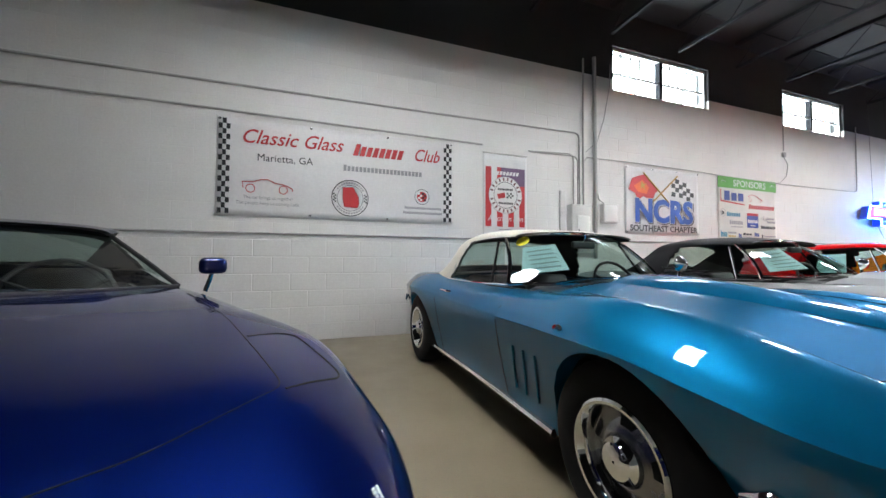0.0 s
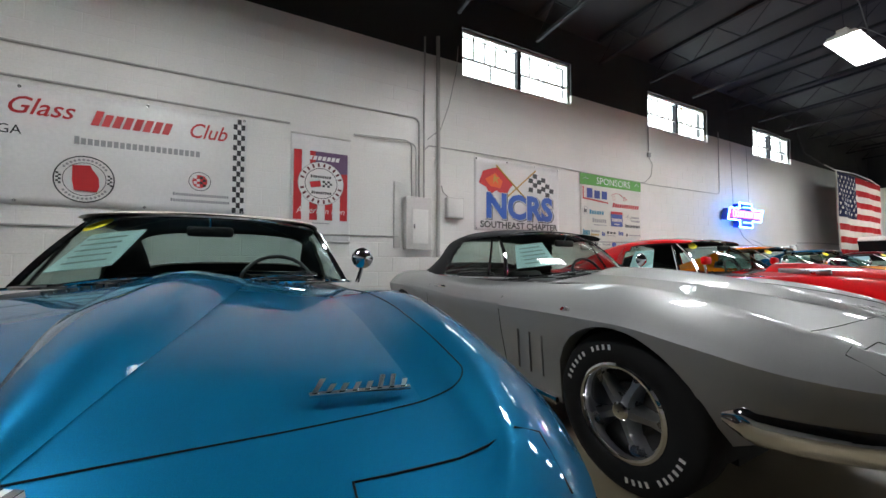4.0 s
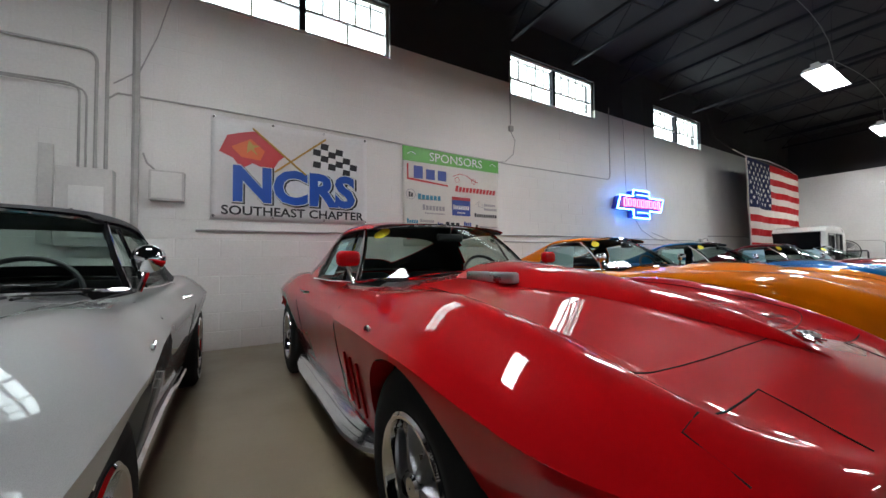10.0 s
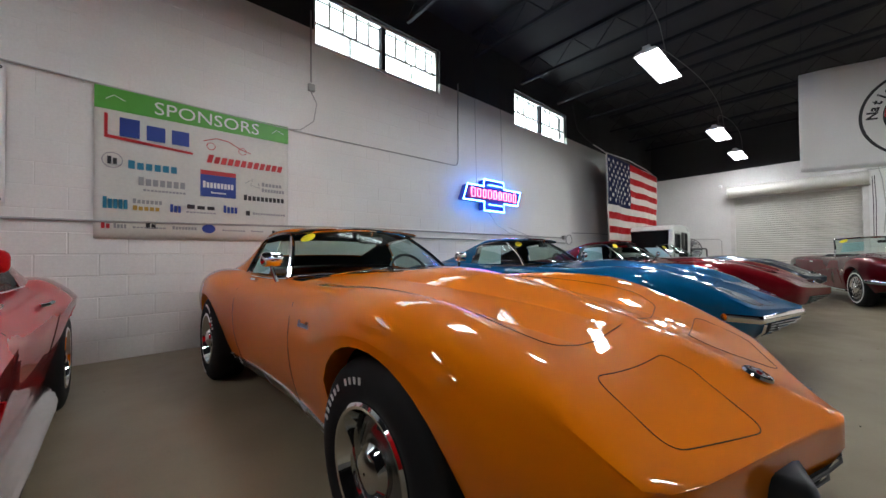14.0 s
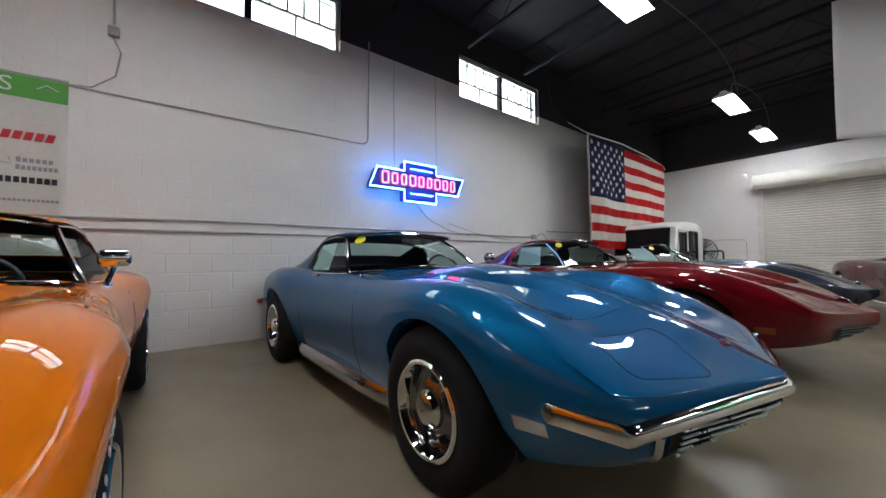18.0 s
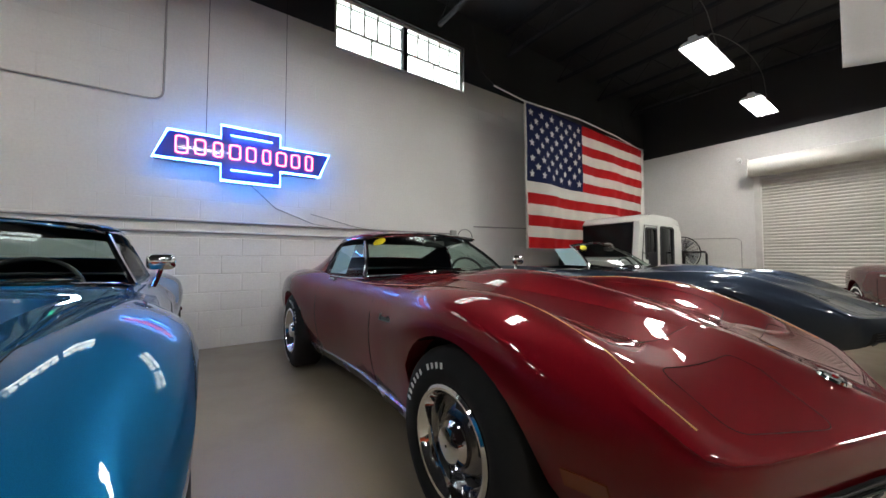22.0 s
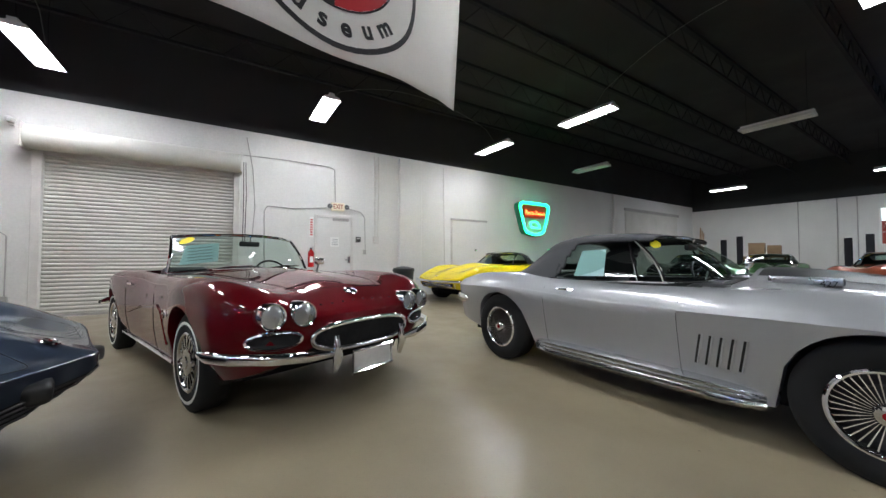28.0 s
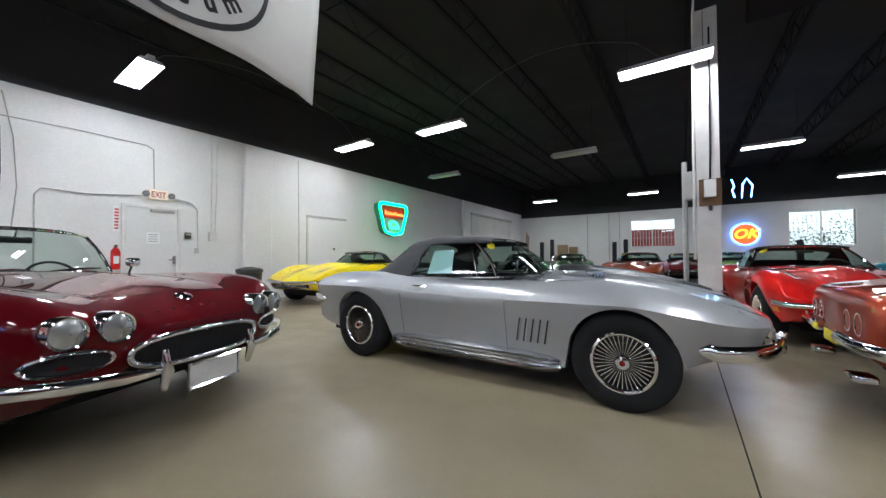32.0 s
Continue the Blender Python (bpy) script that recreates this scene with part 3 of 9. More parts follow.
def cap_make(r, w, style):
    def make():
        if style == "rally":
            prof = [(r * 0.39, w * 0.3), (r * 0.385, w * 0.42), (r * 0.33, w * 0.47), (r * 0.3, w * 0.52), (r * 0.16, w * 0.56), (0.005, w * 0.57)]
        elif style in ("fin", "wire"):
            prof = [(0.055, w * 0.36), (0.052, w * 0.52), (0.042, w * 0.6), (0.02, w * 0.62), (0.004, w * 0.62)]
        else:
            prof = [(0.04, w * 0.34), (0.038, w * 0.48), (0.03, w * 0.52), (0.004, w * 0.53)]
        v, f = lathe_data(prof, 24, "y")
        return v, f, M["chrome"], 30
    return make


def wheel(car, x, side, R=0.335, rim=0.2, w=0.2, style="rally", track=0.72, writing="", turn=0.3):
    """One wheel with its tyre, rim and cap; its outer face looks along +y of its own frame."""
    hub = new("wheel")
    hub.empty_display_size = 0.05
    hub.parent = car
    hub.matrix_basis = pose(x, side * track, R - 0.006, 0, 0, 0 if side > 0 else 180) @ pose(0, 0, 0, 0, math.degrees(turn), 0)
    key = "%s %.3f %.3f %.3f" % (style, R, rim, w)

    def put(name, k, make, label=""):
        ob = link(new(name, cached(name + "|" + k + key, make)), hub)
        if label:
            tagged(ob, label)

    put("tyre", writing, tyre_make(R, rim, w, None))
    put("rim", "", rim_make(style, rim, w), {"rally": "chrome slotted rim"}.get(style, "bright outer rim"))
    put("hub_cap", "", cap_make(rim, w, style), "chrome centre cap")
    if style == "rally":
        put("rim_disc", "", disc_make(rim, w), "grey dished wheel centre")
        me = cached("slot|" + key, slots_make(rim, w))
        for k in range(5):
            link(new("slot", me), hub).matrix_basis = pose(0, 0, 0, 0, 72 * k, 0)
    else:
        put("brake_drum", "", drum_make(rim, w, 0.0), "dark inside of the wheel")
    if style == "spoke":
        me = cached("spoke|" + key, spoke_make(rim, w))
        for k in range(5):
            sp = link(new("spoke", me), hub)
            sp.matrix_basis = pose(0, 0, 0, 0, 72 * k, 0)
    elif style == "fin":
        me = cached("fin|" + key, fins_make(rim, w))
        for k in range(36):
            link(new("fin", me), hub).matrix_basis = pose(0, 0, 0, 0, 10 * k, 0)
        put("cap_centre", "", lambda: (*lathe_data([(0.018, w * 0.622), (0.003, w * 0.63)], 20, "y"), M["badge_red"], 30), "red wheel emblem")
    elif style == "wire":
        put("wheel_cover", "", lambda: (*lathe_data([(rim * 0.5, w * 0.36), (rim * 0.46, w * 0.53), (rim * 0.3, w * 0.57), (0.01, w * 0.55)], 32, "y"), M["chrome"], 30), "chrome wheel cover")
        me = cached("vane|" + key, vanes_make(rim, w))
        for k in range(16):
            link(new("vane", me), hub).matrix_basis = pose(0, 0, 0, 0, 22.5 * k, 0)
    if writing == "letters":
        me = cached("letter_bar|" + key, letter_bar(R, rim, w))
        for k in range(22):
            if k not in (6, 17):
                link(new("letter_bar", me), hub).matrix_basis = pose(0, 0, 0, 0, -(66 + 6.5 * k if k < 11 else 246 + 6.5 * (k - 11)), 0)
    elif writing == "white":
        put("whitewall_stripe", "", ring_make(rim + (R - rim) * 0.55, w, 0.02, M["tyre_white"]), "thin white sidewall stripe")
    elif writing == "gold":
        put("gold_stripe", "", ring_make(rim + (R - rim) * 0.5, w, 0.008, M["gold_line"]), "thin gold sidewall stripe")
    return hub


M["chrome_soft"] = surface("worn_chrome", (0.7, 0.71, 0.72), (0.6, 0.61, 0.62), rough=0.16, metal=1.0, scale=5, fine=90, bump=0.0, rough_var=0.05)
# bright wheel metal toned down, dark reflections put into its colour
M["disc_metal"] = surface("darkened_wheel_metal", (0.3, 0.3, 0.31), (0.22, 0.22, 0.23), rough=0.2, metal=1.0, scale=8, fine=100, bump=0.02)
M["drum"] = surface("brake_drum_black", (0.02, 0.02, 0.022), (0.035, 0.032, 0.03), rough=0.6, scale=9, fine=90)
M["tyre_white"] = plain("tyre_white_paint", (0.7, 0.69, 0.66), 0.6)
M["gold_line"] = plain("tyre_gold_line", (0.4, 0.25, 0.08), 0.6)
M["alu_dark"] = surface("satin_alloy", (0.45, 0.46, 0.48), (0.36, 0.37, 0.39), rough=0.3, metal=1.0, scale=8, fine=100, bump=0.03)
M["seat"] = surface("dark_seat_vinyl", (0.018, 0.018, 0.02), (0.026, 0.026, 0.028), rough=0.5, scale=6, fine=80, bump=0.1)
M["tan_seat"] = surface("tan_seat_vinyl", (0.22, 0.14, 0.07), (0.18, 0.11, 0.06), rough=0.5, scale=6, fine=80, bump=0.1)
M["top_black"] = surface("black_canvas", (0.02, 0.02, 0.022), (0.03, 0.03, 0.032), rough=0.85, scale=4, fine=200, bump=0.2)
M["top_white"] = surface("white_vinyl_top", (0.72, 0.68, 0.58), (0.65, 0.61, 0.52), rough=0.6, scale=4, fine=160, bump=0.15)
M["top_grey"] = surface("grey_canvas", (0.04, 0.04, 0.044), (0.05, 0.05, 0.054), rough=0.85, scale=4, fine=200, bump=0.2)
M["lens_amber"] = plain("amber_lens", (0.7, 0.22, 0.02), 0.15, coat=0.6)
M["lens_red"] = plain("red_lens", (0.4, 0.01, 0.01), 0.15, coat=0.6)
M["lens_clear"] = plain("clear_lens", (0.42, 0.43, 0.44), 0.22, 0.7, coat=1.0)
M["seam"] = plain("panel_gap", (0.004, 0.004, 0.004), 0.9)
M["badge_red"] = plain("red_enamel", (0.25, 0.01, 0.014), 0.2, coat=0.5)


def seam(car, pts, r=0.0018, name="panel_gap"):
    return tube(name, pts, r, M["seam"], car, sides=5)


def round_box(name, x0, x1, y0, y1, z0, z1, mat, parent, bevel=0.02, label="", seg=2):
    return part(name, box_bm(x0, x1, y0, y1, z0, z1, bevel, seg=seg), mat, parent, label, smooth=True, angle=50)


def interior(car, k0, k1, w, floor, seat_mat, seat_top=0.88, wheel_x=0.18):
    """Tub, seats, dashboard, steering wheel and mirror."""
    tub = bmesh.new()
    box_bm(k0 - 0.05, k1 + 0.06, -w, w, floor, floor + 0.03, bm=tub)
    box_bm(k0 - 0.05, k0 - 0.02, -w, w, floor, 0.85, bm=tub)
    box_bm(k1 + 0.03, k1 + 0.06, -w, w, floor, 0.78, bm=tub)
    for s in (-1, 1):
        box_bm(k0 - 0.05, k1 + 0.06, min(s * w, s * (w + 0.02)), max(s * w, s * (w + 0.02)), floor, 0.84, bm=tub)
    part("cabin_tub", tub, M["black"], car)
    round_box("dashboard", k1 - 0.12, k1 + 0.16, -w + 0.01, w - 0.01, 0.66, 0.86, M["black"], car, 0.05)
    for s in (-1, 1):
        y = s * w * 0.52
        round_box("seat_cushion", k0 + 0.2, k0 + 0.72, y - 0.22, y + 0.22, floor + 0.05, floor + 0.22, seat_mat, car, 0.05)
        bm = box_bm(-0.07, 0.07, -0.22, 0.22, 0, seat_top - floor - 0.1, 0.05, seg=2)
        bm.transform(pose(k0 + 0.2, y, floor + 0.12, 0, -16, 0))
        part("seat_back", bm, seat_mat, car, smooth=True, angle=50)
    pts = [(0.0, 0.19 * math.cos(a), 0.19 * math.sin(a)) for a in [2 * math.pi * k / 28 for k in range(28)]]
    v, f = tube_data(pts, 0.011, 8, True)
    v2, f2 = joined([(v, f)] + [tube_data([(0, 0, 0), (0, 0.185 * math.cos(a), 0.185 * math.sin(a))], 0.009, 6) for a in (0.5, math.pi - 0.5, -math.pi / 2)])
    m = pose(wheel_x, w * 0.52, 0.83, 0, -24, 0)
    mesh_part("steering_wheel", [m @ Vector(p) for p in v2], f2, M["black"], car)


def ellipse_badge(name, car, at, nx, rx, ry, mat, label, tilt=0):
    v, f = lathe_data([(1.0, 0.0), (0.85, 0.006), (0.01, 0.008)], 20, "z")
    m = at @ Matrix.Diagonal((rx, ry, 1, 1))
    return mesh_part(name, [m @ Vector(p) for p in v], f, mat, car, label)


def sheet_on(name, car, corners, mat, label="", lift=0.0):
    """A thin sheet between four corners."""
    c = [Vector(p) for p in corners]
    n = (c[1] - c[0]).cross(c[3] - c[0]).normalized() * 0.0015
    v = [p + n for p in c] + [p - n for p in c]
    f = [(0, 1, 2, 3), (7, 6, 5, 4), (0, 4, 5, 1), (1, 5, 6, 2), (2, 6, 7, 3), (3, 7, 4, 0)]
    return mesh_part(name, v, f, mat, car, label, smooth=False)


class Screen:
    """Windscreen as a bent sheet: base and head lines given by middle and side points (x, z) and half widths."""

    def __init__(self, base, head):
        self.base, self.head = base, head

    def at(self, u, v, lift=0.0):
        """u across from -1 (right) to 1 (left), v up from 0 to 1."""
        def edge(e):
            xm, zm, xs, zs, w = e
            k = abs(u) ** 2.2
            return Vector((xm + (xs - xm) * k, u * w, zm + (zs - zm) * k))
        a, b = edge(self.base), edge(self.head)
        p = a.lerp(b, v)
        p.x += 0.035 * math.sin(math.pi * v) + lift
        p.z += lift * 0.6
        return p

    def build(self, car, frame_mat, frame_r=0.014, tint=None):
        nu, nv = 17, 7
        v = [self.at(-1 + 2 * i / (nu - 1), j / (nv - 1)) for i in range(nu) for j in range(nv)]
        g = mesh_part("windscreen", v, grid_faces(nu, nv), tint or M["car_glass"], car, "curved windscreen glass", angle=80)
        g.visible_shadow = False
        rim = [self.at(-1, k / 8) for k in range(9)] + [self.at(-1 + 2 * k / 20, 1) for k in range(1, 21)] + [self.at(1, 1 - k / 8) for k in range(1, 9)]
        tube("windscreen_frame", rim, frame_r, frame_mat, car, "bright windscreen surround")
        tube("windscreen_base_trim", [self.at(-1 + 2 * k / 20, 0) for k in range(21)], frame_r * 0.7, frame_mat, car)


def sheets_and_stickers(car, screen, sheets=True, sticker=True, side=-1):
    if sheets:
        p = [screen.at(side * a, b, -0.012) for a, b in ((0.9, 0.2), (0.5, 0.26), (0.46, 0.78), (0.84, 0.74))]
        sheet_on("information_sheet", car, p, M["paper"], "pale green printed information sheet")
        for k in range(5):
            q = [screen.at(side * a, b, -0.009) for a, b in ((0.82, 0.29 + 0.085 * k), (0.56, 0.33 + 0.085 * k), (0.56, 0.345 + 0.085 * k), (0.82, 0.305 + 0.085 * k))]
            sheet_on("print_line", car, q, M["print_grey"])
    if sticker:
        pts = []
        for k in range(16):
            a = 2 * math.pi * k / 16
            pts.append(screen.at(side * (0.84 + 0.085 * math.cos(a)), 0.84 - 0.05 * math.cos(a) + 0.085 * math.sin(a), 0.014))
        mesh_part("yellow_sticker", pts, [tuple(range(16))], M["yellow_sticker"], car, "yellow oval number sticker", smooth=False)
    m = screen.at(0, 0.74)
    round_box("rear_view_mirror", m.x - 0.09, m.x - 0.06, -0.1, 0.1, m.z - 0.026, m.z + 0.026, M["black"], car, 0.013)
    tube("mirror_stalk", [(m.x - 0.07, 0, m.z + 0.02), (m.x - 0.05, 0, m.z + 0.07)], 0.006, M["chrome"], car, sides=6)


M["print_grey"] = plain("print_ink", (0.2, 0.28, 0.28), 0.7)


def wipers(car, screen):
    for y0, y1 in ((0.1, 0.75), (-0.72, -0.1)):
        a, b = screen.at(y0, -0.03, 0.02), screen.at(y1, 0.06, 0.02)
        tube("wiper_arm", [a, a.lerp(b, 0.5) + Vector((0.015, 0, 0.012)), b], 0.006, M["chrome"], car, sides=6)
        tube("wiper_blade", [a.lerp(b, 0.35), b], 0.005, M["black"], car, sides=6)


def wing_mirror(car, x, y, z, mat, side, size=1.0, round_shape=True):
    m = new("wing_mirror")
    m.empty_display_size = 0.03
    m.parent = car
    m.matrix_basis = pose(x, y, z)
    tube("stalk", [(0, 0, -0.1), (0.0, side * 0.02, -0.04), (-0.005, side * 0.03, 0)], 0.011, M["chrome"], m)
    if round_shape:
        lathe("mirror_shell", [(0.006, 0.045), (0.035, 0.035), (0.058, 0.008), (0.06, -0.004), (0.055, -0.006)], mat, m, axis="x", steps=20, at=(0, side * 0.03, 0.035))
    else:
        round_box("mirror_shell", -0.015, 0.04, side * 0.03 - 0.062, side * 0.03 + 0.062, -0.012, 0.07, mat, m, 0.026, seg=3)
    lathe("mirror_glass", [(0.036, -0.004), (0.002, -0.005)], M["chrome"], m, axis="x", steps=20, at=(-0.013 if not round_shape else 0, side * 0.03, 0.035))
    return m


def roof_shell(car, name, sec, x_quarter, mat, label, belt, back_window=None, slope=0.0, glass_name="rear_window"):
    """A roof from sections (x, rail half width, rail height, crown height); behind x_quarter its sides run down to the belt (half width, height)."""
    rw, rz, cz = (smooth_curve([(s[0], s[k]) for s in sec]) for k in (1, 2, 3))
    bw, bz = (smooth_curve([(s[0], s[k]) for s in belt]) for k in (1, 2))
    x0, x1 = sec[-1][0], sec[0][0]
    lo, hi = min(x0, x1), max(x0, x1)
    nx, na, nd = 40, 9, 6
    verts, rows = [], na + nd
    xs = [lo + (hi - lo) * i / nx for i in range(nx + 1)]
    row = 2 * rows - 1
    for x in xs:
        half = []
        for k in range(na):
            t = k / (na - 1)
            half.append((rw(x) * math.sin(t * math.pi / 2) ** 0.9, rz(x) + (cz(x) - rz(x)) * (1 - t**2.4)))
        for k in range(1, nd + 1):
            t = k / nd
            half.append((rw(x) + (bw(x) - rw(x)) * t**0.8, rz(x) + (min(bz(x), rz(x) - 0.004) - rz(x)) * t))
        for w, z in reversed(half):
            verts.append((x, w, z))
        for w, z in half[1:]:
            verts.append((x, -w, z))
    faces, panes = [], []
    for i in range(nx):
        xm = (xs[i] + xs[i + 1]) / 2
        for j in range(row - 1):
            js = min(j, row - 2 - j)
            f = (i * row + j, i * row + j + 1, (i + 1) * row + j + 1, (i + 1) * row + j)
            if js < nd and xm > x_quarter - slope * (nd - js) / nd:
                continue
            if back_window and back_window[0] < xm < back_window[1] and js >= nd + back_window[2]:
                panes.append(f)
                continue
            faces.append(f)
    v, f = pick(verts, faces)
    mesh_part(name, v, f, mat, car, label, angle=50)
    mesh_part("headliner", [(x, y * 0.972, z - 0.012) for x, y, z in v], f, M["black"], car, "black cloth headliner", angle=50)
    if panes:
        v, f = pick(verts, panes)
        g = mesh_part(glass_name, v, f, M["car_glass"], car, "rear window", angle=80)
        g.visible_shadow = False
    return rw, rz, cz


def deck_liner(car, sh, belt, x0, x1):
    """Black carpet over the deck under a closed roof."""
    bw = smooth_curve([(p[0], p[1]) for p in belt])
    n, m = 16, 11
    v = []
    for i in range(n + 1):
        x = x0 + (x1 - x0) * i / n
        for j in range(m):
            y = (-1 + 2 * j / (m - 1)) * max(bw(x) - 0.05, 0.05)
            v.append((x, y, sh.top(x, y) + 0.006))
    mesh_part("cargo_carpet", v, grid_faces(n + 1, m), M["black"], car, "black carpet behind the seats")


def side_glass(car, a, b, c, d, side, n=6):
    """Side window between the screen foot a, the head b, the rear head c and the rear foot d (x, half width, z)."""
    A, B, C, D = (Vector((p[0], side * p[1], p[2])) for p in (a, b, c, d))
    v = []
    for i in range(n):
        for j in range(n):
            u, w = i / (n - 1), j / (n - 1)
            p = A.lerp(D, u).lerp(B.lerp(C, u), w)
            p.y += side * 0.02 * math.sin(math.pi * w)
            v.append(p)
    g = mesh_part("side_window", v, grid_faces(n, n), M["car_glass"], car, "door glass", angle=80)
    g.visible_shadow = False


def front_x(sh, y, z):
    """How far forward the skin stands at a given half width and height."""
    lo, hi = 1.4, sh.nose
    for _ in range(30):
        x = (lo + hi) / 2
        if sh.c["sill_z"](x) <= z and sh.side_at(x, z) >= abs(y):
            lo = x
        else:
            hi = x
    return lo


def reshape_ends(car, nose_from, nose_k, tail_from, tail_k):
    """Shortens or lengthens the overhangs of a finished body, wheels left where they are."""
    def fx(x):
        if x > nose_from:
            return nose_from + (x - nose_from) * nose_k
        return tail_from + (x - tail_from) * tail_k if x < tail_from else x
    for ob in car.children:
        if ob.type != "MESH":
            continue
        m = ob.matrix_basis.copy()
        inv = m.inverted()
        for v in ob.data.vertices:
            p = m @ v.co
            v.co = inv @ Vector((fx(p.x), p.y, p.z))


def body_pieces(car, shell, paint, under_w=0.52):
    verts, pieces = shell.pieces()
    for key, name in (("body", "body"), ("hood", "bonnet"), ("left_door", "door"), ("right_door", "door")):
        if pieces[key]:
            v, f = pick(verts, pieces[key])
            mesh_part(name, v, f, paint, car, angle=shell.spec.get("sharp", 30))
    # underbody and wheel wells get their shade from the near-black colour
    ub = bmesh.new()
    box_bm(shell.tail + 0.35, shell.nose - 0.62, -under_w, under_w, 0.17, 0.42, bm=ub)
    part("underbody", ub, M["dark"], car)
    for a, r, zc in shell.axles:
        for s in (-1, 1):
            n = 14
            v = []
            for k in range(n + 1):
                an = math.pi * (k / n * 1.16 - 0.08)
                wx, wz = a + (r + 0.012) * math.cos(an), zc + (r + 0.012) * math.sin(an)
                out = min(shell.side_at(wx, max(wz, shell.c["sill_z"](wx))), shell.side_at(a, zc + r)) - 0.016
                for y in (under_w - 0.02, out):
                    v.append((wx, s * y, wz))
            f = [(2 * k, 2 * k + 1, 2 * k + 3, 2 * k + 2) for k in range(n)]
            base = len(v)
            v += [(a + (r + 0.012) * math.cos(math.pi * (k / n * 1.16 - 0.08)), s * (under_w - 0.02), zc + (r + 0.012) * math.sin(math.pi * (k / n * 1.16 - 0.08))) for k in range(n + 1)]
            f.append(tuple(range(base, base + n + 1)))
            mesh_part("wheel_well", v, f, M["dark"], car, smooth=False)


def rounded_path(pts, r, n=6):
    """(x, y) corners with the inner ones rounded off."""
    out = [pts[0]]
    for a, b, c in zip(pts, pts[1:], pts[2:]):
        A, B, C = (Vector((*p, 0)) for p in (a, b, c))
        u, w = (A - B), (C - B)
        k = min(r, u.length * 0.45, w.length * 0.45)
        p0, p1 = B + u.normalized() * k, B + w.normalized() * k
        for i in range(n + 1):
            t = i / n
            q = p0 * (1 - t) ** 2 + B * 2 * t * (1 - t) + p1 * t * t
            out.append((q.x, q.y))
    out.append(pts[-1])
    return out


def dense(pts, step=0.05):
    out = []
    for a, b in zip(pts, pts[1:]):
        n = max(1, int(math.dist(a, b) / step))
        out += [(a[0] + (b[0] - a[0]) * k / n, a[1] + (b[1] - a[1]) * k / n) for k in range(n)]
    return out + [pts[-1]]


def seams(car, shell):
    sp = shell.spec
    d0, d1 = sp["door"]
    for s in (-1, 1):
        for x in (d0, d1):
            z0, z1 = shell.c["sill_z"](x) + 0.03, shell.c["crest_z"](x)
            seam(car, shell.side_line(x, z0, z1, s), 0.002)
    line = rounded_path(sp["hood_line"] + [(x, -y) for x, y in reversed(sp["hood_line"])], 0.035)
    seam(car, shell.line(dense(line, 0.025), 0.0005), 0.0016, "bonnet_gap")

# ---- second generation sports cars of the sixties ----
C2 = {
    "ends": (-2.24, 2.2),
    "axles": [(1.245, 0.366, 0.325), (-1.245, 0.36, 0.325)],
    "cockpit": (-0.72, 0.47), "hood": (0.62, 1.8), "door": (-0.68, 0.4),
    "hood_line": [(0.52, 0.6), (1.0, 0.605), (1.79, 0.6), (1.84, 0.3), (1.88, 0.0)],
    "side_power": 1.25, "shoulder": 0.66, "shoulder_z": 0.5, "sharp": 40, "flare": 0.0,
    "curves": {
        "sill_z": [(-2.24, 0.5), (-2.1, 0.36), (-1.75, 0.27), (-1.2, 0.22), (0.0, 0.2), (1.2, 0.22), (1.6, 0.3), (1.75, 0.36), (2.0, 0.44), (2.14, 0.49), (2.2, 0.54)],
        "sill_w": [(-2.24, 0.05), (-2.15, 0.5), (-1.9, 0.66), (-1.2, 0.74), (0.0, 0.72), (1.2, 0.74), (1.8, 0.66), (2.08, 0.5), (2.2, 0.05)],
        "crease_z": [(-2.24, 0.7), (-1.245, 0.735), (0.0, 0.69), (1.245, 0.71), (1.6, 0.67), (1.9, 0.625), (2.2, 0.6)],
        "crease_w": [(-2.24, 0.1), (-2.2, 0.42), (-2.05, 0.66), (-1.7, 0.81), (-1.245, 0.865), (-0.5, 0.825), (0.1, 0.815), (0.7, 0.845), (1.245, 0.88), (1.7, 0.845), (1.98, 0.735), (2.13, 0.56), (2.19, 0.3), (2.2, 0.1)],
        "crest_z": [(-2.24, 0.725), (-2.0, 0.79), (-1.6, 0.87), (-1.15, 0.885), (-0.6, 0.835), (0.0, 0.805), (0.6, 0.83), (1.15, 0.87), (1.5, 0.835), (1.9, 0.735), (2.12, 0.65), (2.2, 0.62)],
        "crest_w": [(-2.24, 0.08), (-2.2, 0.36), (-2.05, 0.56), (-1.6, 0.66), (-1.0, 0.7), (0.0, 0.72), (0.7, 0.68), (1.245, 0.66), (1.7, 0.64), (1.98, 0.58), (2.13, 0.44), (2.19, 0.24), (2.2, 0.08)],
        "val_z": [(-2.24, 0.73), (-2.0, 0.8), (-1.5, 0.865), (-0.8, 0.885), (0.0, 0.86), (0.62, 0.855), (1.1, 0.825), (1.6, 0.765), (1.95, 0.695), (2.2, 0.622)],
        "val_w": [(-2.24, 0.06), (-2.18, 0.26), (-1.6, 0.42), (-0.8, 0.5), (0.3, 0.5), (0.62, 0.46), (1.2, 0.5), (1.92, 0.5), (2.12, 0.3), (2.18, 0.18), (2.2, 0.05)],
        "mid_z": [(-2.24, 0.735), (-2.0, 0.815), (-1.5, 0.885), (-0.8, 0.905), (0.0, 0.9), (0.62, 0.915), (1.1, 0.885), (1.6, 0.815), (1.95, 0.735), (2.12, 0.665), (2.2, 0.624)],
    },
}
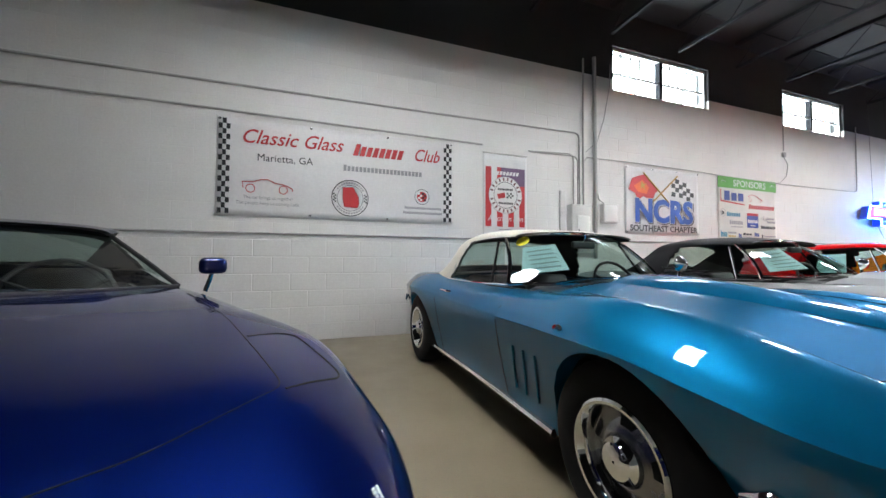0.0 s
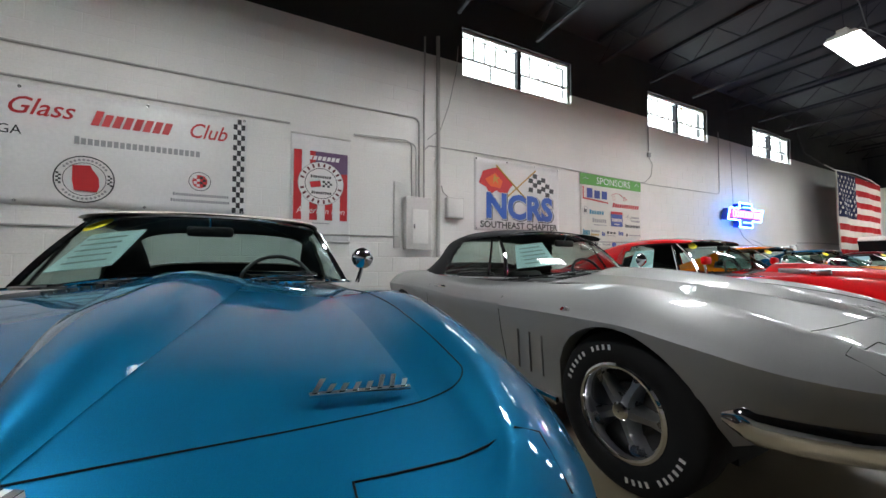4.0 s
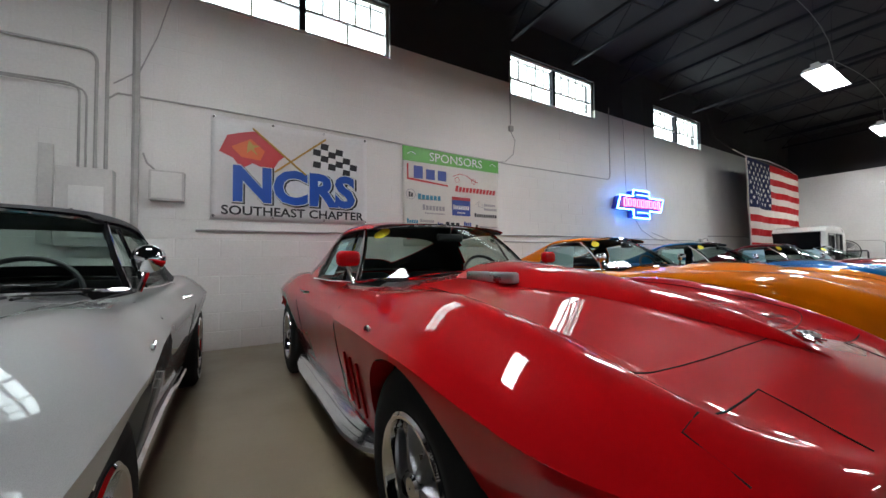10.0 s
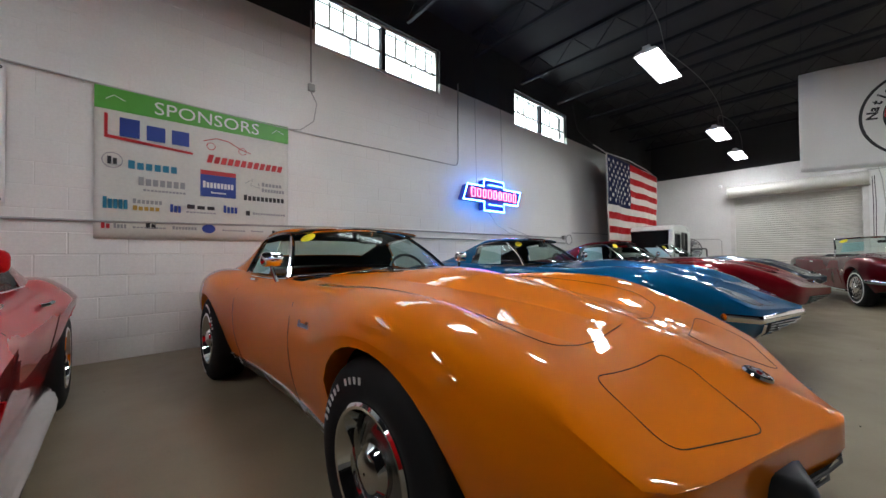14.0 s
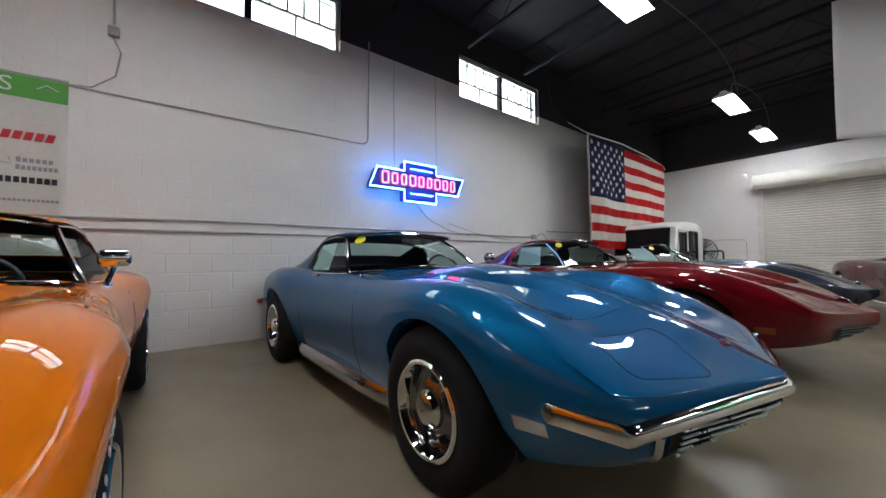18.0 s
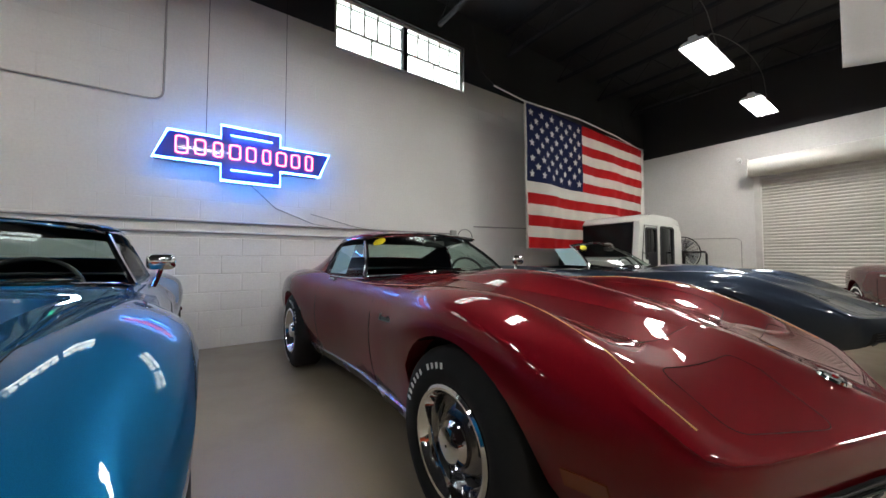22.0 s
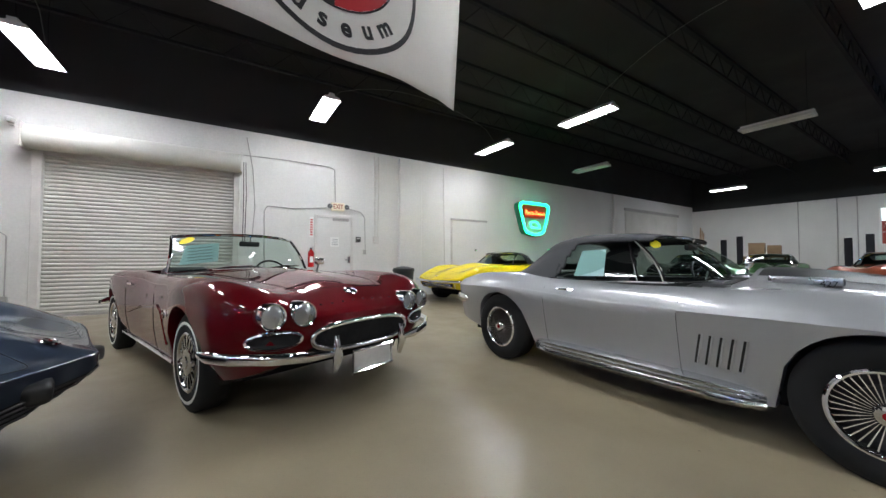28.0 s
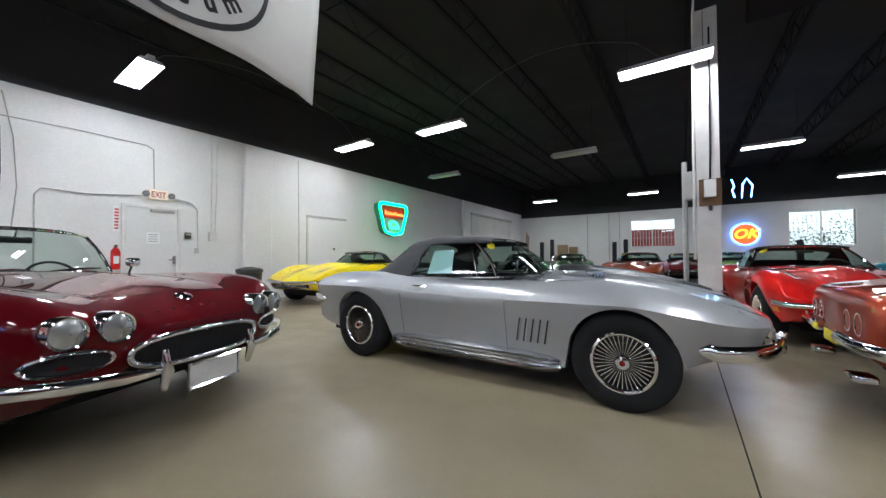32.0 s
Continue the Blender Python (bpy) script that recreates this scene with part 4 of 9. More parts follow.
C2_SCREEN = ((0.58, 0.885, 0.27, 0.865, 0.66), (0.12, 1.21, -0.01, 1.18, 0.515))


def bar_bumper(car, shell, x0, x1, z, side, off=0.03, r=(0.022, 0.045), up=False):
    """A slim chrome blade that follows the body's corner."""
    n = 14
    pts = []
    for k in range(n + 1):
        x = x0 + (x1 - x0) * k / n
        pts.append((x, side * (shell.side_at(x, z) + off), z))
    v, f = [], []
    for k, (x, y, zz) in enumerate(pts):
        for an in range(8):
            a = 2 * math.pi * an / 8
            taper = min(1.0, 0.35 + 3.0 * min(k, n - k) / n)
            v.append((x, y + math.cos(a) * r[0] * taper * side, zz + math.sin(a) * r[1] * taper))
    for k in range(n):
        for an in range(8):
            f.append((k * 8 + an, k * 8 + (an + 1) % 8, (k + 1) * 8 + (an + 1) % 8, (k + 1) * 8 + an))
    f += [tuple(range(8)), tuple(range(n * 8, n * 8 + 8))]
    return mesh_part("bumper", v, f, M["chrome"], car, "chrome quarter bumper", angle=60)


def front_blade(car, shell, side, z=0.47):
    """Chrome blade from behind the corner round the nose, standing clear of it."""
    xs = [1.7 + 0.47 * k / 16 for k in range(17)]
    path = [Vector((x, shell.c["crease_w"](x) + 0.012 - 0.03 * max(0, (x - 1.9) / 0.27))) for x in xs]
    path = [p for p in path if p.y > 0.42] + [Vector((2.215, 0.3)), Vector((2.235, 0.2)), Vector((2.24, 0.1))]
    v, n = [], len(path)
    for k, p in enumerate(path):
        d = (path[min(k + 1, n - 1)] - path[max(k - 1, 0)]).normalized()
        out = Vector((-d.y, d.x))
        e = min(1.0, 0.3 + 0.35 * k)
        for a in range(10):
            an = 2 * math.pi * a / 10
            q = p + out * (0.028 + math.cos(an) * 0.026 * e)
            v.append((q.x, side * q.y, z + 0.012 * (k < 3) + math.sin(an) * 0.05 * e))
    f = [(k * 10 + a, k * 10 + (a + 1) % 10, (k + 1) * 10 + (a + 1) % 10, (k + 1) * 10 + a) for k in range(n - 1) for a in range(10)]
    return mesh_part("front_bumper", v, f + [tuple(range(10)), tuple(range((n - 1) * 10, n * 10))], M["chrome"], car, "wrap-round chrome front bumper", angle=60)


def side_pipe(car, shell, x0, x1, side, fluted=True):
    """Exhaust cover under the door with long flutes."""
    n = 30
    v, f = [], []
    prof = [(0.0, 0.305), (0.045, 0.3), (0.08, 0.282), (0.066, 0.272), (0.096, 0.256), (0.08, 0.246), (0.104, 0.23), (0.086, 0.22), (0.1, 0.202), (0.08, 0.178), (0.04, 0.162), (0.0, 0.16)] if fluted else [(0.0, 0.28), (0.05, 0.27), (0.07, 0.23), (0.07, 0.19), (0.04, 0.16), (0.0, 0.155)]
    for k in range(n + 1):
        x = x0 + (x1 - x0) * k / n
        e = math.sqrt(max(0.04, 1 - max(0, 1 - 5 * min(k, n - k) / n) ** 2))
        for dy, z in prof:
            v.append((x, side * (0.735 + dy * e), 0.22 + (z - 0.22) * (0.6 + 0.4 * e)))
    f = grid_faces(n + 1, len(prof))
    m = len(prof)
    f += [tuple(range(m)), tuple(range(n * m, n * m + m))]
    return mesh_part("side_exhaust", v, f, M["chrome_soft"], car, "fluted bright side exhaust cover", angle=34)


def gills(car, shell, side, n=3, slots=True):
    """Upright vents behind the front wheel; five small slanting ones on the later car."""
    for k in range(n):
        x = 0.78 - 0.105 * k if n < 5 else 0.755 - 0.056 * k
        top, drop, lean = (0.57, 0.24, 0.05) if n < 5 else (0.565, 0.19, 0.04)
        pts = [(x - lean * t, side * (shell.side_at(x - lean * t, top - drop * t) + 0.002), top - drop * t) for t in (0, 0.25, 0.5, 0.75, 1)]
        v, f = [], []
        for p in pts:
            v += [(p[0] - (0.013 if n < 5 else 0.008), p[1] - side * (0.012 if n < 5 else -0.0005), p[2]), (p[0] + (0.012 if n < 5 else 0.006), p[1] + side * 0.003, p[2])]
        mesh_part("side_vent", v, grid_faces(5, 2, side < 0), M["seam"], car, "dark upright side vent", smooth=False)
        tube("vent_lip", [(p[0] + (0.016 if n < 5 else 0.012), p[1] + side * 0.004, p[2]) for p in pts], 0.006, car_paint_of(car), car, sides=6)


PAINT_OF = {}


def car_paint_of(car):
    return PAINT_OF[car.name]


def flag_badge(car, at, k=1.0):
    """Crossed flags emblem: a red flag, a chequered flag, two chrome staffs."""
    b = new("emblem")
    b.empty_display_size = 0.02
    b.parent = car
    b.matrix_basis = at
    u = 0.00117 * k

    def plate(name, corners, z0, z1, mat):
        v = [(x * u, y * u, z) for z in (z1, z0) for x, y in corners]
        mesh_part(name, v, [(0, 1, 2, 3), (7, 6, 5, 4), (0, 4, 5, 1), (1, 5, 6, 2), (2, 6, 7, 3), (3, 7, 4, 0)], mat, b, smooth=False)

    plate("red_flag", [(-36, 40), (-98, -8), (-74, -46), (-5, 7)], 0.002, 0.009, M["badge_red"])
    q = [Vector(p) for p in ((20, 12), (100, -30), (130, 15), (52, 53))]
    plate("white_flag", [tuple(p) for p in q], 0.002, 0.009, M["tyre_white"])
    for i in range(5):
        for j in range(3):
            if (i + j) % 2 == 0:
                c = [q[0].lerp(q[1], s).lerp(q[3].lerp(q[2], s), t) for s, t in ((i / 5, j / 3), ((i + 1) / 5, j / 3), ((i + 1) / 5, (j + 1) / 3), (i / 5, (j + 1) / 3))]
                plate("check", [tuple(p) for p in c], 0.009, 0.0098, M["black"])
    for s in (-1, 1):
        tube("staff", [(-s * 36 * u, -62 * u, 0.005), (0, 0, 0.007), (s * 36 * u, 46 * u, 0.006)], 5 * u, M["chrome"], b, sides=6)


def script_badge(name, car, at, length, height, mat, label):
    """Raised script, too small to spell: slanted strokes on a thin base line."""
    badge = tagged(new(name), label)
    badge.empty_display_size = 0.02
    badge.parent = car
    badge.matrix_basis = at
    faces = [(0, 1, 2, 3), (7, 6, 5, 4), (0, 4, 5, 1), (1, 5, 6, 2), (2, 6, 7, 3), (3, 7, 4, 0)]
    n = 8
    for k in range(n):
        x = -length / 2 + length * (k + 0.5) / n
        h = height * (1.0 if k in (0, 5, 6) else 0.55)
        w = length / n * 0.33
        pts = [(x - w, -height / 2), (x + w * 0.2, -height / 2), (x + w + h * 0.3, -height / 2 + h), (x + h * 0.3 - w * 0.4, -height / 2 + h)]
        mesh_part("letter", [(p, q, 0.0) for p, q in pts] + [(p, q, 0.006) for p, q in pts], faces, mat, badge, smooth=False)
    v = [(-length / 2, -height * 0.62), (length / 2, -height * 0.58), (length / 2, -height * 0.4), (-length / 2, -height * 0.4)]
    mesh_part("base_line", [(p, q, 0.0) for p, q in v] + [(p, q, 0.005) for p, q in v], faces, mat, badge, smooth=False)
    return badge


def surface_frame(shell, x, y, turn=0.0):
    """A frame that lies on the upper skin at (x, y), its x to the car's left and its y towards the tail."""
    e = 0.02
    p = Vector((x, y, shell.top(x, y) + 0.003))
    tx = (Vector((x + e, y, shell.top(x + e, y))) - Vector((x - e, y, shell.top(x - e, y)))).normalized()
    ty = (Vector((x, y + e, shell.top(x, y + e))) - Vector((x, y - e, shell.top(x, y - e)))).normalized()
    nz = tx.cross(ty).normalized()
    m = Matrix.Identity(4)
    ax = ty
    ay = nz.cross(ax)
    for i in range(3):
        m[i][0], m[i][1], m[i][2], m[i][3] = ax[i], ay[i], nz[i], p[i]
    return m @ pose(0, 0, 0, 0, 0, turn)


def sixties_car(m, paint, label, top="soft", top_mat=None, wheels="rally", writing="", pipes=False, bulge="plain", mirror_side=(1,), mirror_mat=None, seat=None, vents=3, group="sports cars in the row", sheet=True, stripe=False, sticker=True):
    car = thing("sports_car", m, label, "car", group)
    PAINT_OF[car.name] = paint
    sh = Shell(C2)
    body_pieces(car, sh, paint)
    seams(car, sh)
    for x in (1.245, -1.245):
        for s in (-1, 1):
            wheel(car, x, s, 0.335, 0.198, 0.2, wheels, 0.715, writing, 0.35 + 0.4 * x)
    screen = Screen(*C2_SCREEN)
    screen.build(car, M["chrome"])
    interior(car, -0.72, 0.47, 0.6, 0.2, seat or M["seat"])
    sheets_and_stickers(car, screen, sheet, sticker)
    wipers(car, screen)
    # cowl grilles
    for s in (-1, 1):
        pts = [(0.58, s * 0.2), (0.56, s * 0.44)]
        a, b = (Vector((x, y, sh.top(x, y) + 0.004)) for x, y in pts)
        for k in range(8):
            c = a.lerp(b, k / 7)
            tube("cowl_grille_bar", [c + Vector((-0.03, 0, 0)), c + Vector((0.03, 0, 0.0))], 0.006, M["black"], car, sides=5)
    # bonnet: raised middle with a keel that ends in a point
    hb = []
    n, mcount = 26, 9
    if bulge == "plain":
        prof_w, prof_h = smooth_curve([(0.62, 0.2), (1.3, 0.13), (1.75, 0.05), (1.95, 0.004)]), smooth_curve([(0.62, 0.02), (1.0, 0.035), (1.6, 0.03), (1.95, 0.0)])
    else:
        prof_w, prof_h = smooth_curve([(0.62, 0.25), (0.9, 0.25), (1.4, 0.14), (1.8, 0.06), (2.0, 0.004)]), smooth_curve([(0.62, 0.05), (0.85, 0.06), (1.3, 0.05), (1.8, 0.03), (2.0, 0.0)])
    x_end = 1.95 if bulge == "plain" else 2.0
    for i in range(n + 1):
        x = 0.63 + (x_end - 0.63) * i / n
        for j in range(mcount):
            u = -1 + 2 * j / (mcount - 1)
            y = u * prof_w(x)
            hb.append((x, y, sh.top(x, y) + 0.002 + prof_h(x) * (1 - u * u) ** 0.75))
    mesh_part("bonnet_bulge", hb, grid_faces(n + 1, mcount), paint, car, "raised bonnet centre", angle=40)
    if bulge == "scoop":
        for s in (-1, 1):
            g = sh.top(0.95, 0.26) + 0.035
            round_box("scoop_grille", 0.72, 1.06, s * 0.235 - 0.015, s * 0.235 + 0.03, g - 0.03, g + 0.02, M["alu_dark"], car, 0.012, "ribbed bright scoop grille")
    # hidden headlamp doors
    for s in (-1, 1):
        x0, x1, y0, y1 = 1.955, 2.12, 0.35, 0.65
        pts = [(x1, s * y0), (x0, s * y0), (x0, s * (y0 + y1) / 2), (x0 - 0.005, s * y1), (x1 - 0.08, s * y1 * 0.98)]
        seam(car, sh.line(dense(pts), 0.0003), 0.002, "headlamp_gap")
    flag_badge(car, surface_frame(sh, 1.87, 0.0), 0.44)
    script_badge("script_badge", car, surface_frame(sh, 1.7, 0.4), 0.17, 0.045, M["chrome"], "chrome script on the bonnet edge")
    # grille opening with bars, under the nose
    v = []
    n = 16
    for k in range(n + 1):
        y = -0.5 + k / n
        x = 2.17 - 0.22 * (abs(y) / 0.5) ** 3 - 0.015
        v += [(x, y, 0.37), (x + 0.005, y, 0.555)]
    mesh_part("grille_opening", v, grid_faces(n + 1, 2), M["dark"], car, smooth=False)
    for k in range(4):
        z = 0.4 + 0.042 * k
        tube("grille_bar", [(2.175 - 0.22 * (abs(y) / 0.5) ** 3, y, z) for y in [-0.48 + 0.96 * i / 12 for i in range(13)]], 0.008, M["alu"], car, sides=6)
    for s in (-1, 1):
        front_blade(car, sh, s)
        round_box("bumper_guard", 2.19, 2.27, s * 0.3 - 0.022, s * 0.3 + 0.022, 0.4, 0.55, M["chrome"], car, 0.018)
        bar_bumper(car, sh, -2.2, -1.75, 0.56, s, 0.03, (0.02, 0.045))
        lathe("parking_lamp", [(0.05, -0.02), (0.045, 0.0), (0.005, 0.012)], M["lens_clear"], car, "round clear parking lamp", 16, "x", (2.0, s * 0.52, 0.47))
        for y in (0.35, 0.55):
            lathe("tail_lamp", [(0.06, 0.02), (0.05, -0.03), (0.005, -0.035)], M["lens_red"], car, "round red tail lamp", 16, "x", (-2.17 + 0.12 * (y > 0.5), s * y, 0.62))
        gills(car, sh, s, vents)
        if pipes:
            side_pipe(car, sh, -0.82, 0.82, s)
        else:
            tube("sill_moulding", [(x, s * (sh.side_w(x, 0.235) + 0.012), 0.225) for x in (-0.85, -0.4, 0.0, 0.4, 0.84)], 0.022, M["chrome"], car, "bright ribbed sill moulding", 8)
        tube("door_handle", [(-0.56, s * (sh.side_at(-0.56, 0.765) + 0.004), 0.765), (-0.53, s * (sh.side_at(-0.5, 0.765) + 0.03), 0.768), (-0.42, s * (sh.side_at(-0.42, 0.765) + 0.03), 0.768), (-0.4, s * (sh.side_at(-0.4, 0.765) + 0.004), 0.765)], 0.009, M["chrome"], car, "chrome door handle", 6)
        if not stripe:
            flag_badge(car, pose(0.98, s * (sh.side_at(0.98, 0.74) + 0.006), 0.74, 90 if s < 0 else -90, 0, 0), 0.2)
        # vent window and door glass
        a, b = screen.at(s * 0.99, 0.02), screen.at(s * 0.99, 0.97)
        side_glass(car, (a.x, abs(a.y) + 0.01, a.z), (b.x, abs(b.y) + 0.005, b.z), (-0.62, 0.54, 1.15), (-0.66, 0.69, 0.85), s)
        if s < 0 and (stripe or not sheet):
            q = [(-0.46, s * 0.672, 0.88), (-0.18, s * 0.676, 0.89), (-0.22, s * 0.565, 1.11), (-0.45, s * 0.56, 1.1)]
            sheet_on("information_sheet", car, q, M["paper"], "pale green sheet in the side window")
        tube("vent_window_post", [(0.1, s * 0.69, 0.86), (-0.03, s * 0.56, 1.15)], 0.009, M["chrome"], car, sides=6)
        tube("belt_moulding", [(0.3, s * 0.685, 0.862), (-0.2, s * 0.70, 0.85), (-0.7, s * 0.695, 0.85)], 0.007, M["chrome"], car, sides=6)
    for s in mirror_side:
        wing_mirror(car, 0.36, s * 0.71, 0.96, mirror_mat or M["chrome"], s, round_shape=mirror_mat is None)
    belt = [(0.2, 0.68, 0.85), (-0.6, 0.695, 0.85), (-0.9, 0.69, 0.865), (-1.25, 0.6, 0.885), (-1.4, 0.5, 0.885), (-2.1, 0.3, 0.82)]
    if top == "soft":
        sec = [(0.13, 0.52, 1.175, 1.215), (-0.1, 0.55, 1.18, 1.255), (-0.45, 0.56, 1.17, 1.265), (-0.75, 0.55, 1.13, 1.23), (-0.95, 0.55, 1.02, 1.1), (-1.12, 0.56, 0.92, 0.97), (-1.22, 0.56, 0.885, 0.9)]
        roof_shell(car, "soft_top", sec, -0.5, top_mat, "fabric folding top, raised", belt, (-1.12, -0.8, 1), 0.14, "rear_window")
        deck_liner(car, sh, belt, -1.18, -0.74)
    else:
        sec = [(0.13, 0.52, 1.175, 1.215), (-0.1, 0.545, 1.185, 1.25), (-0.4, 0.545, 1.175, 1.26), (-0.8, 0.52, 1.11, 1.215), (-1.2, 0.44, 1.0, 1.11), (-1.6, 0.3, 0.9, 0.985), (-2.0, 0.12, 0.83, 0.86)]
        roof_shell(car, "roof", sec, -0.5, paint, "fastback roof", belt, (-1.5, -0.85, 2), 0.12, "rear_window")
        deck_liner(car, sh, belt, -1.75, -0.74)
    if stripe:
        for s in (-1, 1):
            lettering("engine_number", "427", 0.05, pose(1.0, s * 0.268, sh.top(1.0, 0.26) + 0.02, 90, 0, 0 if s < 0 else 180), M["black"], car, "small engine size number")
        pts = [(0.66 + 1.2 * k / 24, 0.0) for k in range(25)]
        v = []
        for x, _ in pts:
            hw = prof_w(x) * 0.8
            for u in (-1, -0.5, 0, 0.5, 1):
                v.append((x, u * hw, sh.top(x, u * hw) + 0.005 + prof_h(x) * (1 - (u * 0.8) ** 2) ** 0.75))
        mesh_part("bonnet_stripe", v, grid_faces(25, 5), M["black"], car, "black bonnet stripe")
    reshape_ends(car, 1.3, 0.878, -1.3, 1.13)
    return car


BLUE = car_paint("turquoise_blue_paint", (0.003, 0.125, 0.255), 0.27)
SILVER = car_paint("silver_paint", (0.37, 0.37, 0.366), 0.26)
SILVER_B = car_paint("bright_silver_paint", (0.38, 0.385, 0.395), 0.35)
RED = car_paint("red_paint", (0.5, 0.004, 0.007), 0.0)
sixties_car(pose(0.34, -2.47, 0, 0, 0, -89), BLUE, "turquoise blue open sports car with white folding top", "soft", M["top_white"], "rally", "", mirror_side=(1,))
sixties_car(pose(2.765, -2.48, 0, 0, 0, -88.5), SILVER, "silver open sports car with black folding top", "soft", M["top_black"], "spoke", "letters", mirror_side=(1,), sticker=False)
sixties_car(pose(5.06, -2.53, 0, 0, 0, -88.5), RED, "glossy red fastback sports car with side exhausts", "coupe", None, "spoke", "", pipes=True, bulge="scoop", mirror_side=(1, -1), mirror_mat=RED, sheet=False)
sixties_car(pose(14.55, -8.53, 0, 0, 0, 181.7), SILVER_B, "silver open sports car with grey folding top and finned wheels", "soft", M["top_grey"], "fin", "", pipes=True, bulge="scoop", mirror_side=(1,), sheet=False, vents=5, stripe=True, group="sports cars in the middle")

M["lens_dull"] = plain("dull_amber_lens", (0.2, 0.035, 0.012), 0.2, coat=0.6)
M["lens_dark"] = plain("dark_red_lens", (0.06, 0.006, 0.006), 0.12, coat=0.6)
# ---- third generation sports cars of the seventies ----
C3 = {
    "ends": (-2.3, 2.24),
    "axles": [(1.245, 0.385, 0.33), (-1.245, 0.375, 0.33)],
    "cockpit": (-0.62, 0.2), "hood": (0.45, 1.75), "door": (-0.6, 0.42),
    "hood_line": [(0.3, 0.6), (1.0, 0.6), (1.56, 0.585), (1.66, 0.52), (1.7, 0.3), (1.715, 0.0)],
    "side_power": 2.0, "shoulder": 0.8, "shoulder_z": 0.6, "sharp": 40, "flare": 0.0,
    "curves": {
        "sill_z": [(-2.3, 0.47), (-2.27, 0.43), (-2.1, 0.34), (-1.7, 0.26), (-1.2, 0.22), (0.0, 0.2), (1.2, 0.21), (1.65, 0.27), (1.9, 0.325), (2.02, 0.36), (2.12, 0.4), (2.2, 0.44), (2.24, 0.48)],
        "sill_w": [(-2.3, 0.52), (-2.26, 0.6), (-1.9, 0.68), (-1.2, 0.75), (0.0, 0.7), (1.2, 0.76), (1.65, 0.74), (1.9, 0.68), (2.02, 0.58), (2.1, 0.4), (2.24, 0.03)],
        "crease_z": [(-2.3, 0.64), (-1.75, 0.65), (-1.5, 0.715), (-1.245, 0.745), (-0.98, 0.71), (-0.7, 0.62), (0.0, 0.59), (0.7, 0.62), (0.98, 0.71), (1.245, 0.745), (1.5, 0.7), (1.7, 0.615), (1.85, 0.585), (2.02, 0.56), (2.24, 0.535)],
        "crease_w": [(-2.3, 0.6), (-2.285, 0.66), (-2.25, 0.705), (-2.0, 0.79), (-1.6, 0.865), (-1.2, 0.885), (-0.7, 0.83), (0.0, 0.785), (0.6, 0.82), (1.2, 0.89), (1.55, 0.875), (1.85, 0.815), (1.985, 0.775), (2.03, 0.7), (2.1, 0.47), (2.18, 0.2), (2.24, 0.04)],
        "crest_z": [(-2.3, 0.735), (-2.285, 0.765), (-2.24, 0.795), (-1.9, 0.85), (-1.4, 0.9), (-1.0, 0.895), (-0.4, 0.84), (0.1, 0.83), (0.6, 0.85), (1.05, 0.875), (1.35, 0.86), (1.7, 0.755), (1.9, 0.65), (2.02, 0.585), (2.12, 0.56), (2.24, 0.545)],
        "crest_w": [(-2.3, 0.54), (-2.285, 0.59), (-2.24, 0.625), (-1.8, 0.68), (-1.2, 0.72), (-0.4, 0.71), (0.4, 0.71), (1.0, 0.7), (1.5, 0.69), (1.7, 0.7), (1.85, 0.735), (1.985, 0.74), (2.03, 0.66), (2.1, 0.43), (2.18, 0.17), (2.24, 0.03)],
        "val_z": [(-2.3, 0.74), (-2.285, 0.775), (-2.24, 0.805), (-1.6, 0.88), (-0.8, 0.9), (0.0, 0.88), (0.6, 0.845), (1.0, 0.815), (1.4, 0.765), (1.8, 0.68), (2.0, 0.61), (2.12, 0.575), (2.24, 0.547)],
        "val_w": [(-2.3, 0.4), (-1.5, 0.5), (-0.6, 0.55), (0.4, 0.52), (0.8, 0.47), (1.3, 0.44), (1.75, 0.36), (2.0, 0.28), (2.12, 0.15), (2.24, 0.02)],
        "mid_z": [(-2.3, 0.745), (-2.285, 0.785), (-2.24, 0.815), (-1.6, 0.895), (-0.8, 0.915), (0.0, 0.9), (0.5, 0.905), (0.9, 0.895), (1.4, 0.82), (1.8, 0.72), (2.0, 0.645), (2.12, 0.595), (2.24, 0.55)],
    },
}
C3_SCREEN = ((0.33, 0.895, 0.03, 0.868, 0.665), (-0.2, 1.195, -0.32, 1.155, 0.515))


def front_marker(car, sh, side, x, z, mat, length=0.11):
    p = [(x + dx, side * (sh.side_at(x + dx, z + dz) + 0.006), z + dz) for dx, dz in ((-length / 2, -0.025), (length / 2, -0.025), (length / 2, 0.025), (-length / 2, 0.025))]
    q = [(a, b - side * 0.02, c) for a, b, c in p]
    mesh_part("side_marker_lamp", p + q, [(0, 1, 2, 3), (7, 6, 5, 4), (0, 4, 5, 1), (1, 5, 6, 2), (2, 6, 7, 3), (3, 7, 4, 0)], mat, car, "amber side marker lamp", smooth=False)


